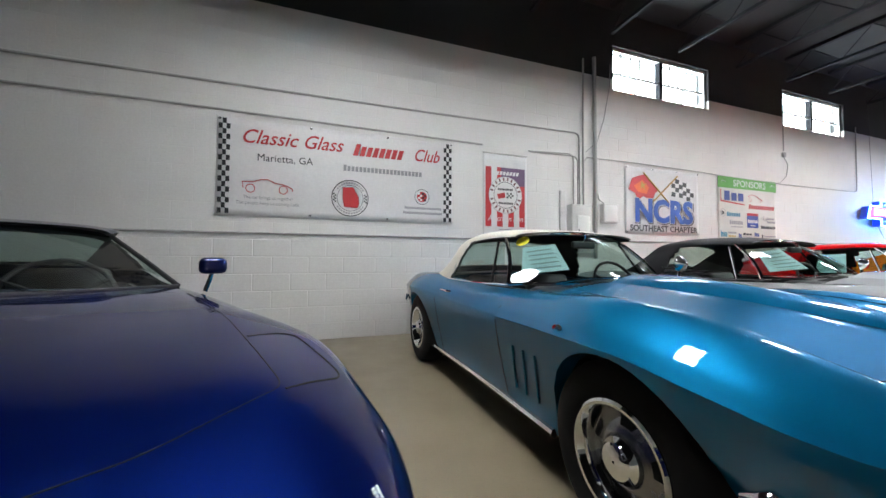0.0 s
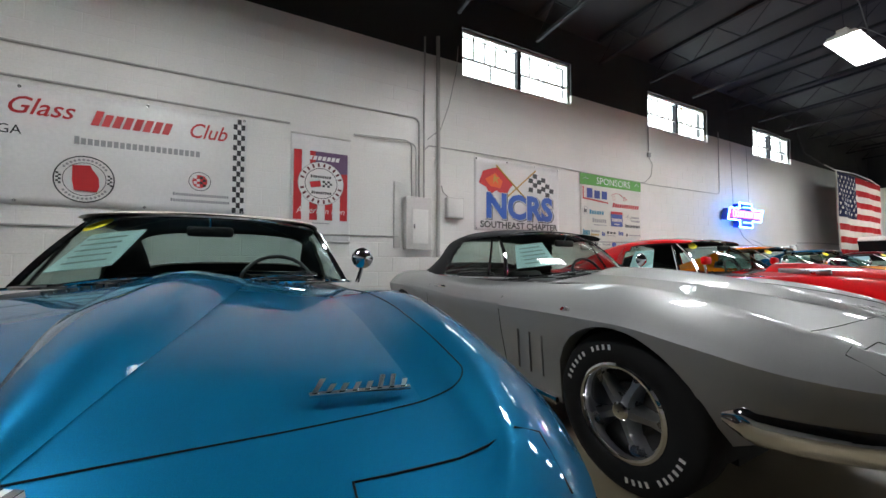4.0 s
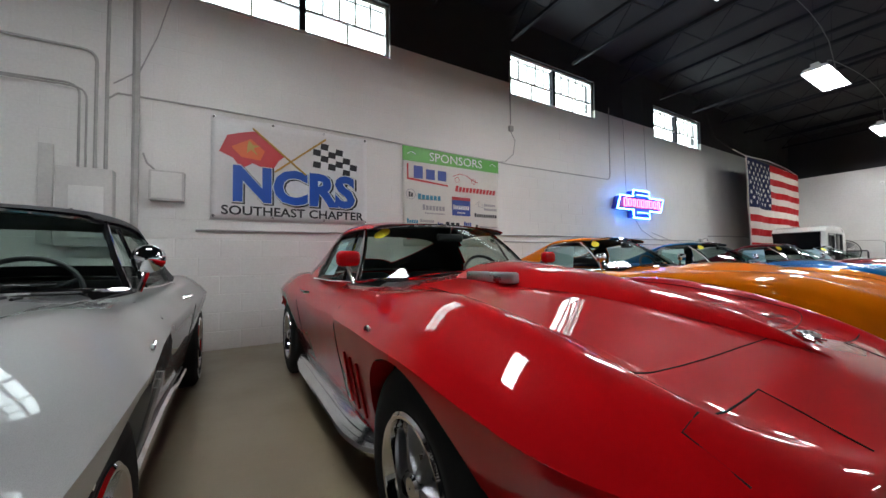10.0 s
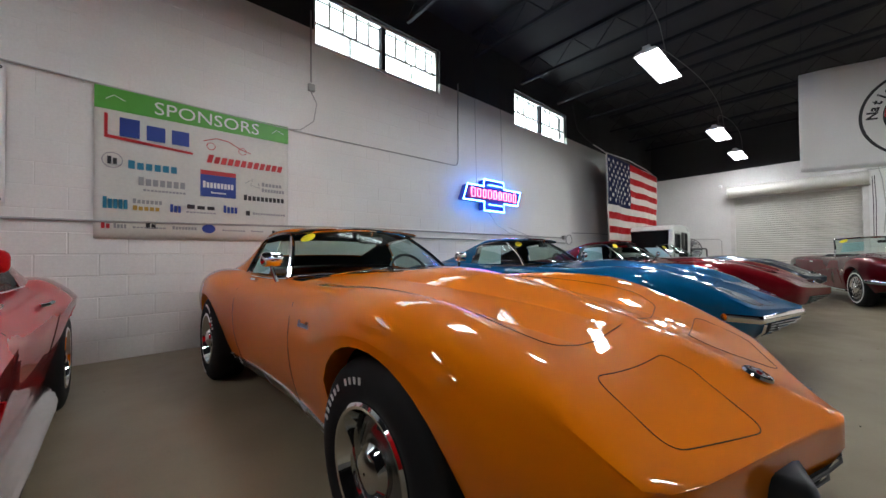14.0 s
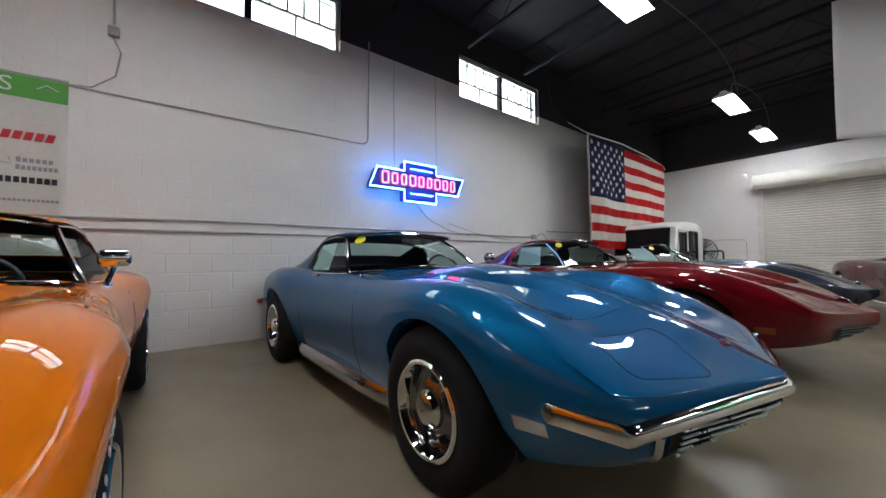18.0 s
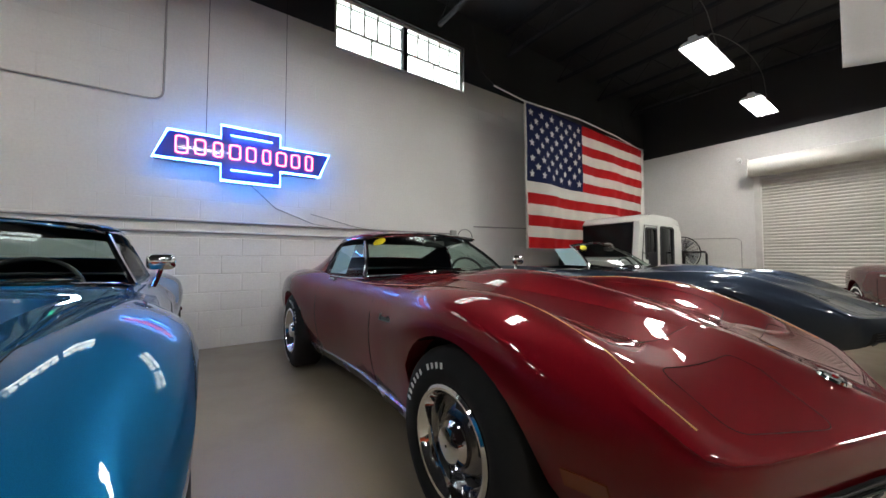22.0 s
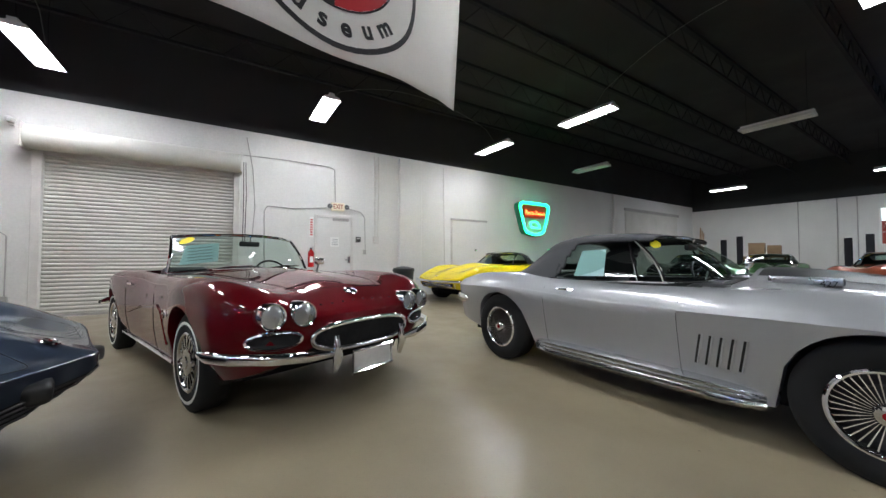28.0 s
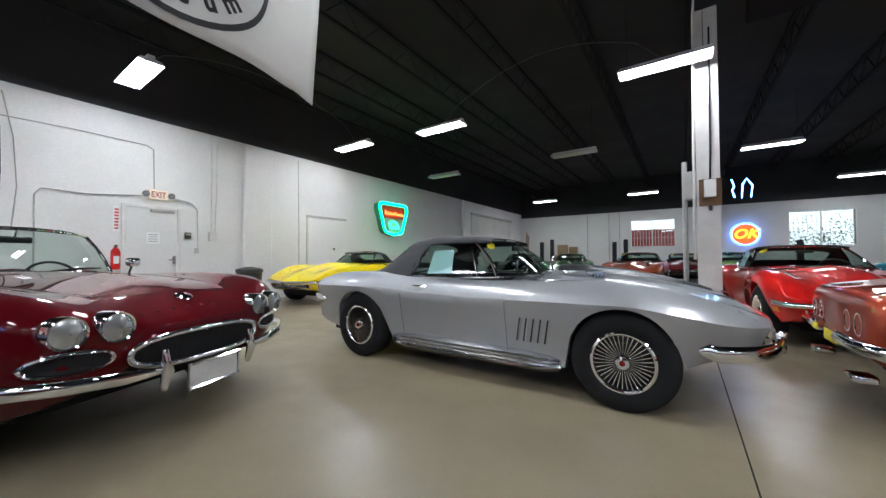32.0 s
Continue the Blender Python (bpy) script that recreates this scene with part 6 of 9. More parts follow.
# ---- late nineties coupe at the start ----
C5 = {
    "ends": (-2.25, 2.3),
    "axles": [(1.327, 0.37, 0.335), (-1.327, 0.37, 0.335)],
    "cockpit": (-0.9, 0.5), "hood": (0.72, 2.0), "door": (-0.65, 0.62),
    "hood_line": [(0.72, 0.68), (1.2, 0.69), (1.69, 0.67), (1.78, 0.43), (1.84, 0.0)],
    "side_power": 2.2, "shoulder": 0.8, "shoulder_z": 0.62, "sharp": 50, "flare": 0.0,
    "curves": {
        "sill_z": [(-2.25, 0.4), (-2.0, 0.26), (-1.3, 0.18), (1.3, 0.18), (1.9, 0.2), (2.15, 0.24), (2.27, 0.34), (2.3, 0.44)],
        "sill_w": [(-2.25, 0.6), (-1.9, 0.8), (-1.3, 0.86), (0.0, 0.82), (1.3, 0.86), (1.8, 0.82), (2.1, 0.68), (2.26, 0.42), (2.3, 0.1)],
        "crease_z": [(-2.25, 0.62), (-1.33, 0.715), (-0.8, 0.62), (0.0, 0.6), (0.85, 0.63), (1.33, 0.71), (1.7, 0.6), (2.0, 0.53), (2.3, 0.48)],
        "crease_w": [(-2.25, 0.7), (-1.9, 0.88), (-1.3, 0.935), (0.0, 0.9), (1.0, 0.92), (1.4, 0.93), (1.8, 0.88), (2.05, 0.75), (2.2, 0.55), (2.28, 0.3), (2.3, 0.12)],
        "crest_z": [(-2.25, 0.8), (-1.5, 0.92), (-0.8, 0.9), (0.0, 0.86), (0.6, 0.86), (1.1, 0.84), (1.5, 0.785), (1.9, 0.69), (2.15, 0.6), (2.3, 0.5)],
        "crest_w": [(-2.25, 0.6), (-1.4, 0.74), (0.0, 0.76), (1.0, 0.74), (1.6, 0.7), (2.0, 0.58), (2.2, 0.4), (2.3, 0.08)],
        "val_z": [(-2.25, 0.85), (-1.0, 0.95), (0.0, 0.9), (0.7, 0.88), (1.2, 0.83), (1.7, 0.75), (2.1, 0.63), (2.3, 0.505)],
        "val_w": [(-2.25, 0.4), (-0.8, 0.6), (0.6, 0.58), (1.2, 0.5), (1.8, 0.42), (2.15, 0.3), (2.3, 0.05)],
        "mid_z": [(-2.25, 0.86), (-1.0, 0.98), (0.0, 0.93), (0.7, 0.905), (1.2, 0.85), (1.7, 0.765), (2.1, 0.64), (2.3, 0.51)],
    },
}
NAVY = car_paint("deep_blue_paint", (0.0003, 0.0045, 0.05), 0.45)


def nineties_car(m):
    car = thing("sports_car", m, "deep metallic blue modern coupe", "car", "sports cars in the row")
    PAINT_OF[car.name] = NAVY
    sh = Shell(C5)
    body_pieces(car, sh, NAVY, 0.56)
    seams(car, sh)
    for x in (1.327, -1.327):
        for s in (-1, 1):
            wheel(car, x, s, 0.33, 0.225, 0.245, "spoke", 0.79, "", 0.4)
    screen = Screen((0.74, 0.9, 0.3, 0.88, 0.72), (-0.1, 1.17, -0.25, 1.14, 0.5))
    screen.build(car, M["black"], 0.012)
    interior(car, -0.8, 0.46, 0.62, 0.2, M["seat"], 0.95, 0.12)
    m2 = screen.at(0, 0.8)
    round_box("rear_view_mirror", m2.x - 0.09, m2.x - 0.06, -0.12, 0.12, m2.z - 0.03, m2.z + 0.03, M["black"], car, 0.01)
    belt = [(0.3, 0.74, 0.87), (-0.7, 0.76, 0.9), (-1.2, 0.72, 0.93), (-1.7, 0.62, 0.92), (-2.1, 0.5, 0.88)]
    sec = [(-0.09, 0.49, 1.145, 1.18), (-0.35, 0.54, 1.16, 1.21), (-0.8, 0.53, 1.13, 1.19), (-1.3, 0.48, 1.03, 1.09), (-1.8, 0.4, 0.92, 0.96), (-2.05, 0.36, 0.89, 0.9)]
    roof_shell(car, "roof", sec, -0.75, NAVY, "smooth coupe roof", belt, (-1.7, -0.85, 1), 0.2)
    for s in (-1, 1):
        a, b = screen.at(s * 0.99, 0.02), screen.at(s * 0.99, 0.97)
        side_glass(car, (a.x, abs(a.y) + 0.01, a.z), (b.x, abs(b.y) + 0.005, b.z), (-0.75, 0.54, 1.13), (-0.95, 0.74, 0.92), s)
        wing_mirror(car, 0.36, s * 0.82, 0.95, NAVY, s, round_shape=False)
        pts = rounded_path([(1.4, s * 0.69), (1.385, s * 0.82), (1.66, s * 0.835), (1.7, s * 0.67)], 0.05)
        seam(car, sh.line(dense(pts), 0.0003), 0.003, "headlamp_lid_gap")
        round_box("front_lamp", 2.0, 2.1, s * 0.68 - 0.09, s * 0.68 + 0.06, 0.47, 0.53, M["lens_clear"], car, 0.02, "slim clear front lamp")
    return car


nineties_car(pose(-2.87, -2.69, 0, 0, 0, -62))

# ---- fittings on the banner wall ----
def flat_poly(name, pts, y, mat, parent, label="", thick=0.002):
    """A thin flat shape (x, z) hung on the wall, facing -y, its face at depth y."""
    n = len(pts)
    v = [(x, y, z) for x, z in pts] + [(x, y + thick, z) for x, z in pts]
    f = [tuple(range(n)), tuple(reversed(range(n, 2 * n)))] + [(k, (k + 1) % n, (k + 1) % n + n, k + n) for k in range(n)]
    return mesh_part(name, v, f, mat, parent, label, smooth=False)


def disc_pts(cx, cz, r, n=32, rz=None):
    return [(cx + r * math.cos(2 * math.pi * k / n), cz + (rz or r) * math.sin(2 * math.pi * k / n)) for k in range(n)]


def ring_part(name, cx, cz, r0, r1, y, mat, parent, n=40, label=""):
    v = []
    for r in (r0, r1):
        v += [(cx + r * math.cos(2 * math.pi * k / n), y, cz + r * math.sin(2 * math.pi * k / n)) for k in range(n)]
    f = [(k, (k + 1) % n, (k + 1) % n + n, k + n) for k in range(n)]
    return mesh_part(name, v, f, mat, parent, label, smooth=False)


def rect(x0, x1, z0, z1):
    return [(x0, z0), (x1, z0), (x1, z1), (x0, z1)]


INK = {"red": plain("red_ink", (0.5, 0.02, 0.025), 0.45), "black": plain("black_ink", (0.015, 0.015, 0.018), 0.45), "navy": plain("navy_ink", (0.02, 0.05, 0.28), 0.45),
       "blue": plain("blue_ink", (0.01, 0.08, 0.42), 0.4), "green": plain("green_ink", (0.09, 0.36, 0.045), 0.45), "grey": plain("grey_ink", (0.3, 0.3, 0.31), 0.5),
       "white": plain("white_ink", (0.75, 0.75, 0.74), 0.45), "orange": plain("orange_ink", (0.7, 0.12, 0.02), 0.45), "gold": plain("gold_ink", (0.5, 0.3, 0.05), 0.45), "teal": plain("teal_ink", (0.03, 0.22, 0.35), 0.45)}


def sagging_sheet(name, w, h, parent, mat, folds=0.012, y=0.0, nx=30, nz=14, seed=1):
    """A vinyl sheet with soft folds, its origin at the lower left; x right, z up, facing -y."""
    rnd = random.Random(seed)
    ph = [rnd.uniform(0, 6.28) for _ in range(4)]
    v = []
    for i in range(nx + 1):
        for j in range(nz + 1):
            u, t = i / nx, j / nz
            d = folds * (math.sin(6.0 * u + 2.4 * t + ph[0]) * 0.5 + math.sin(13 * u - 5 * t + ph[1]) * 0.25 + math.sin(3 * t + ph[2]) * 0.25)
            v.append((u * w, y - abs(d) * 0.6 - 0.004, t * h - 0.012 * math.sin(math.pi * u * 3) ** 2 * t))
    f = grid_faces(nx + 1, nz + 1)
    ob = mesh_part(name, v, f, mat, parent, "", angle=80)
    sol = ob.modifiers.new("thickness", "SOLIDIFY")
    sol.thickness = 0.002
    return ob


def writing(parent, words, x, z, size, ink, width=None, shear=0.0, bold=0.0, y=-0.02, name="word", align="CENTER"):
    return lettering(name, words, size, pose(x, y, z, 90, 0, 0), INK[ink], parent, depth=0.0006, width=width, shear=shear, bold=bold, align=align)


def word_bars(parent, x0, x1, z, h, ink, n, y=-0.02, slant=0.0, name="logo_bar"):
    """Writing that is a brand or too small to read: plain bars of its size."""
    w = (x1 - x0) / n
    for k in range(n):
        a = x0 + w * k + w * 0.1
        hh = h * (0.95 if k == 0 else 0.78)
        flat_poly(name, [(a, z - h / 2), (a + w * 0.74, z - h / 2), (a + w * 0.74 + slant * hh, z - h / 2 + hh), (a + slant * hh, z - h / 2 + hh)], y, INK[ink], parent)


def check_strip(parent, x0, z0, cols, rows, cell, y=-0.02, skew=None):
    for c in range(cols):
        for r in range(rows):
            if (c + r) % 2 == 0:
                flat_poly("check_square", rect(x0 + c * cell[0], x0 + (c + 1) * cell[0], z0 + r * cell[1], z0 + (r + 1) * cell[1]), y, INK["black"], parent)


def grommets(parent, w, h):
    for x in (0.03, w * 0.35, w * 0.68, w - 0.03):
        for z in (0.03, h - 0.03):
            lathe("grommet", [(0.012, -0.02), (0.014, -0.024), (0.006, -0.024)], M["alu"], parent, "", 12, "y", (x, 0, z))


# club banner
b = thing("club_banner", pose(-2.62, -0.012, 1.53) @ Matrix.Diagonal((0.95, 1, 0.97, 1)), "white vinyl club banner with checked ends on the block wall", "banner")
BW, BH = 3.1, 1.2
sagging_sheet("sheet", BW, BH, b, M["vinyl"], 0.016, seed=3)
check_strip(b, 0.02, 0.02, 3, 18, (0.042, 0.0645))
check_strip(b, BW - 0.146, 0.02, 3, 18, (0.042, 0.0645))
writing(b, "Classic Glass", 0.87, 0.98, 0.25, "red", 1.22, 0.35, 0.0015)
word_bars(b, 1.62, 2.32, 0.96, 0.17, "red", 8, slant=0.3)
writing(b, "Club", 2.68, 0.96, 0.25, "red", 0.38, 0.35, 0.0015)
writing(b, "Marietta, GA", 0.78, 0.73, 0.13, "black", 0.66, bold=0.0)
word_bars(b, 1.5, 2.62, 0.7, 0.085, "grey", 21)
car_line = [(0.3, 0.34), (0.29, 0.42), (0.4, 0.42), (0.5, 0.455), (0.58, 0.46), (0.66, 0.42), (0.78, 0.405), (0.87, 0.36), (0.87, 0.33)]
tube("car_outline", [(x, -0.021, z) for x, z in car_line], 0.006, INK["red"], b, sides=5)
for cx in (0.38, 0.76):
    ring_part("wheel_outline", cx, 0.34, 0.045, 0.055, -0.021, INK["red"], b, 24)
writing(b, "The car brings us together", 0.59, 0.23, 0.06, "grey", 0.58)
writing(b, "The people keep us coming back", 0.585, 0.16, 0.06, "grey", 0.73)
ring_part("round_emblem_edge", 1.6, 0.29, 0.235, 0.247, -0.021, INK["black"], b)
ring_part("round_emblem_inner", 1.6, 0.29, 0.17, 0.176, -0.021, INK["black"], b)
flat_poly("state_outline", [(1.5, 0.43), (1.64, 0.44), (1.66, 0.4), (1.71, 0.32), (1.72, 0.22), (1.7, 0.16), (1.52, 0.17), (1.5, 0.28)], -0.021, INK["red"], b)
for s in (-1, 1):
    for c in range(2):
        for r in range(6):
            if (c + r) % 2:
                flat_poly("emblem_check", rect(1.6 + s * 0.205 - 0.02 + c * 0.02, 1.6 + s * 0.205 + c * 0.02, 0.23 + r * 0.02, 0.25 + r * 0.02), -0.0215, INK["black"], b)
for k in range(12):
    a = 0.6 + 1.9 * k / 11
    for s in (1, -1):
        flat_poly("emblem_letter", disc_pts(1.6 + 0.205 * math.cos(a), 0.29 + s * 0.205 * math.sin(a), 0.013, 6), -0.0215, INK["grey"], b)
ring_part("small_emblem_edge", 2.62, 0.37, 0.105, 0.112, -0.021, INK["black"], b, 28)
flat_poly("small_emblem_disc", disc_pts(2.62, 0.37, 0.075, 24), -0.021, INK["red"], b)
for c in range(4):
    for r in range(4):
        if (c + r) % 2:
            flat_poly("emblem_check", rect(2.56 + c * 0.03, 2.59 + c * 0.03, 0.31 + r * 0.03, 0.34 + r * 0.03), -0.0225, INK["white" if c < 2 else "black"], b)
word_bars(b, 2.36, 2.92, 0.21, 0.04, "grey", 22)
word_bars(b, 2.34, 2.93, 0.14, 0.04, "grey", 24)
grommets(b, BW, BH)

# tall printed club banner
INK["dark_red"] = plain("banner_dark_red", (0.12, 0.02, 0.025), 0.5)
b = thing("tall_banner", pose(0.81, -0.012, 1.22), "white hanging banner with a red flag print and round badge", "banner")
sagging_sheet("sheet", 0.75, 1.43, b, M["vinyl"], 0.012, seed=5)
for k in range(7):
    x0 = 0.04 + 0.0957 * k
    flat_poly("flag_stripe", rect(x0, x0 + 0.0957, 0.3, 1.2), -0.016, INK["red" if k % 2 == 0 else "white"], b)
flat_poly("flag_corner", rect(0.3, 0.71, 0.93, 1.2), -0.018, plain("flag_purple", (0.12, 0.06, 0.14), 0.5), b)
flat_poly("badge_disc", disc_pts(0.375, 0.78, 0.28), -0.02, INK["white"], b)
ring_part("badge_edge", 0.375, 0.78, 0.28, 0.286, -0.0215, INK["grey"], b)
ring_part("badge_inner", 0.375, 0.78, 0.195, 0.203, -0.0215, INK["black"], b)
for k in range(22):
    a = 2 * math.pi * k / 22
    if 0.12 < abs(math.sin(a)):
        cx, cz, tx, tz = 0.375 + 0.243 * math.cos(a), 0.78 + 0.243 * math.sin(a), -math.sin(a), math.cos(a)
        flat_poly("badge_letter", [(cx + tx * u * 0.012 + math.cos(a) * w * 0.024, cz + tz * u * 0.012 + math.sin(a) * w * 0.024) for u, w in ((-1, -1), (1, -1), (1, 1), (-1, 1))], -0.0215, INK["dark_red"], b)
flat_poly("red_flag", [(0.23, 0.79), (0.36, 0.82), (0.37, 0.74), (0.25, 0.72)], -0.0225, INK["red"], b)
for c in range(4):
    for r in range(3):
        if (c + r) % 2 == 0:
            flat_poly("flag_check", rect(0.39 + c * 0.03, 0.42 + c * 0.03, 0.735 + r * 0.028, 0.763 + r * 0.028), -0.0225, INK["black"], b)
word_bars(b, 0.24, 0.5, 0.87, 0.04, "black", 9, -0.0225)
word_bars(b, 0.25, 0.5, 0.66, 0.04, "black", 9, -0.0225, 0.2)
writing(b, "American Icon", 0.375, 0.42, 0.12, "white", 0.6, 0.2, y=-0.021)
word_bars(b, 0.15, 0.6, 1.12, 0.07, "white", 8, -0.02, 0.3)
word_bars(b, 0.27, 0.48, 0.26, 0.02, "grey", 11, -0.016)
for z in (0.02, 1.41):
    tube("hem_rod", [(0.0, -0.008, z), (0.75, -0.008, z)], 0.012, M["conduit"], b)

# crossed flags banner
b = thing("flags_banner", pose(3.53, -0.012, 1.49), "white banner with crossed flags and big blue letters", "banner")
sagging_sheet("sheet", 1.82, 1.2, b, M["vinyl"], 0.01, seed=7)
flat_poly("red_flag", [(0.08, 0.78), (0.16, 0.98), (0.3, 1.03), (0.45, 1.07), (0.62, 0.93), (0.78, 0.82), (0.7, 0.74), (0.62, 0.6), (0.42, 0.68), (0.3, 0.6), (0.22, 0.72)], -0.02, INK["red"], b)
flat_poly("flag_glow", [(0.2, 0.85), (0.4, 0.97), (0.55, 0.84), (0.5, 0.72), (0.3, 0.74)], -0.0225, INK["orange"], b)
flat_poly("fleur_mark", [(0.38, 0.95), (0.42, 0.9), (0.5, 0.9), (0.43, 0.86), (0.47, 0.78), (0.4, 0.84), (0.36, 0.79), (0.36, 0.87)], -0.0235, INK["gold"], b)
flag = [(1.05, 0.82), (1.24, 1.06), (1.36, 1.02), (1.5, 0.98), (1.72, 0.8), (1.62, 0.76), (1.52, 0.66), (1.38, 0.72), (1.24, 0.68)]
flat_poly("checked_flag", flag, -0.02, INK["white"], b)
for c in range(6):
    for r in range(4):
        if (c + r) % 2 == 0:
            x, z = 1.1 + c * 0.095, 0.72 + r * 0.08 + 0.02 * math.sin(c * 1.2) - 0.012 * c
            zt = 0.08
            if r == 3 and c in (0, 4, 5):
                continue
            flat_poly("flag_check", [(x, z), (x + 0.095, z - 0.01), (x + 0.105, z + zt - 0.01), (x + 0.01, z + zt)], -0.0225, INK["black"], b)
for s, x0, x1 in ((1, 0.42, 1.02), (-1, 1.26, 0.66)):
    tube("flag_staff", [(x0, -0.024, 1.1), (x1, -0.024, 0.6)], 0.012, INK["gold"], b, sides=6)
lettering("black_letters", "NCRS", 0.56, pose(0.935, -0.0235, 0.39, 90, 0, 0), INK["black"], b, "black shadow of the letters", 0.0008, width=1.48, bold=0.04)
lettering("white_letters", "NCRS", 0.56, pose(0.92, -0.025, 0.4, 90, 0, 0), INK["white"], b, "white edge of the letters", 0.0008, width=1.46, bold=0.034)
lettering("blue_letters", "NCRS", 0.56, pose(0.92, -0.0275, 0.4, 90, 0, 0), INK["blue"], b, "big blue letters", 0.0008, width=1.43, bold=0.024)
writing(b, "SOUTHEAST CHAPTER", 0.93, 0.1, 0.15, "black", 1.66, bold=0.003)
grommets(b, 1.82, 1.2)

# sponsors banner
b = thing("sponsors_banner", pose(5.89, -0.012, 1.2), "cream sponsors banner with a green heading strip", "banner")
sagging_sheet("sheet", 1.8, 1.52, b, surface("cream_vinyl", (0.7, 0.69, 0.63), (0.64, 0.63, 0.58), rough=0.4, scale=1.5, fine=30, bump=0.03), 0.01, seed=9)
flat_poly("green_heading", rect(0.0, 1.8, 1.28, 1.5), -0.016, INK["green"], b)
writing(b, "SPONSORS", 0.95, 1.38, 0.19, "white", 1.0, y=-0.019)
for cx in (0.14, 1.66):
    tube("corner_mark", [(cx - 0.06, -0.019, 1.38), (cx, -0.019, 1.43), (cx + 0.08, -0.019, 1.39)], 0.004, INK["white"], b, sides=5)
flat_poly("logo_bracket", [(0.07, 1.0), (0.78, 0.95), (0.78, 0.975), (0.095, 1.03), (0.095, 1.24), (0.07, 1.24)], -0.016, INK["red"], b)
word_bars(b, 0.16, 0.78, 1.13, 0.2, "navy", 3, -0.017)
tube("car_outline", [(x, -0.018, z) for x, z in ((0.88, 1.13), (1.0, 1.18), (1.12, 1.17), (1.25, 1.1), (1.36, 1.07))], 0.005, INK["red"], b, sides=5)
for cx in (0.95, 1.27):
    ring_part("wheel_outline", cx, 1.08, 0.036, 0.044, -0.018, INK["red"], b, 20)
word_bars(b, 0.9, 1.72, 0.94, 0.1, "red", 12, -0.016, 0.25)
ring_part("logo_ring", 0.13, 0.78, 0.07, 0.078, -0.016, INK["grey"], b, 28)
word_bars(b, 0.09, 0.17, 0.78, 0.08, "black", 2, -0.017)
word_bars(b, 0.24, 0.65, 0.76, 0.09, "teal", 6, -0.016)
word_bars(b, 0.32, 0.72, 0.6, 0.09, "grey", 7, -0.016)
word_bars(b, 0.36, 0.72, 0.51, 0.025, "grey", 12, -0.016)
flat_poly("blue_panel", rect(0.85, 1.2, 0.5, 0.8), -0.016, INK["navy"], b)
flat_poly("red_panel", rect(0.85, 1.2, 0.75, 0.8), -0.018, INK["red"], b)
word_bars(b, 0.87, 1.18, 0.64, 0.08, "white", 9, -0.018)
word_bars(b, 0.95, 1.1, 0.55, 0.025, "white", 8, -0.018)
tube("sketch_logo", [(x, -0.017, z) for x, z in ((1.3, 0.7), (1.38, 0.76), (1.36, 0.68), (1.46, 0.66), (1.44, 0.72))], 0.004, INK["grey"], b, sides=5)
word_bars(b, 1.48, 1.72, 0.71, 0.05, "grey", 6, -0.016)
word_bars(b, 1.48, 1.75, 0.64, 0.05, "grey", 8, -0.016)
word_bars(b, 1.28, 1.75, 0.53, 0.07, "black", 10, -0.016)
for x0, x1, z, h, ink, n in ((0.06, 0.25, 0.36, 0.12, "teal", 5), (0.28, 0.52, 0.39, 0.05, "grey", 7), (0.28, 0.5, 0.32, 0.05, "gold", 5), (0.58, 0.68, 0.34, 0.09, "navy", 3), (0.72, 1.0, 0.37, 0.05, "black", 3), (0.72, 1.0, 0.31, 0.02, "grey", 9), (1.07, 1.22, 0.37, 0.09, "navy", 4), (1.3, 1.36, 0.34, 0.06, "black", 1), (1.38, 1.76, 0.34, 0.03, "grey", 13), (0.05, 0.12, 0.13, 0.06, "red", 2), (0.14, 0.24, 0.13, 0.05, "grey", 4), (0.28, 0.55, 0.12, 0.02, "grey", 9), (0.38, 0.47, 0.14, 0.06, "black", 2), (0.6, 0.82, 0.13, 0.04, "grey", 8), (1.06, 1.3, 0.12, 0.02, "grey", 9), (1.36, 1.5, 0.12, 0.02, "grey", 6), (1.6, 1.68, 0.11, 0.06, "black", 2)):
    word_bars(b, x0, x1, z, h, ink, n, -0.016)
flat_poly("oval_logo", disc_pts(0.93, 0.13, 0.065, 20, 0.05), -0.016, INK["navy"], b)

# ---- conduits and boxes ----
def conduit(pts, r=0.014, mat=None, label="thin painted electrical conduit on the wall", name="conduit"):
    ob = tube(name, pts, r * 1.15, mat or M["pipe_paint"], sides=8)
    return tagged(ob, label, "conduit", "wall conduits")


def bend(corner, a, b, r=0.12, n=5):
    """Points of a round bend between two directions at a corner."""
    c, a, b = Vector(corner), Vector(a), Vector(b)
    p0, p1 = c + (a - c).normalized() * r, c + (b - c).normalized() * r
    return [tuple(p0 * (1 - t) ** 2 + c * 2 * t * (1 - t) + p1 * t * t) for t in [k / n for k in range(n + 1)]]


Yc = -0.02
conduit([(XW + 0.1, Yc, 3.08), (-3.0, Yc, 3.095), (0.0, Yc, 3.105), *bend((2.57, Yc, 3.13), (0, Yc, 3.105), (2.57, Yc, 1.88)), (2.57, Yc, 1.88)], 0.013)
conduit([(XW + 0.1, Yc, 2.77), (-3.0, Yc, 2.78), (0.8, Yc, 2.74)], 0.012)
conduit([(1.6, Yc, 2.73), *bend((2.45, Yc, 2.77), (1.6, Yc, 2.73), (2.45, Yc, 1.88)), (2.45, Yc, 1.88)], 0.009)
conduit([(1.6, Yc - 0.03, 2.71), *bend((2.51, Yc - 0.03, 2.73), (1.6, Yc, 2.71), (2.51, Yc, 1.88)), (2.51, Yc - 0.03, 1.88)], 0.008)
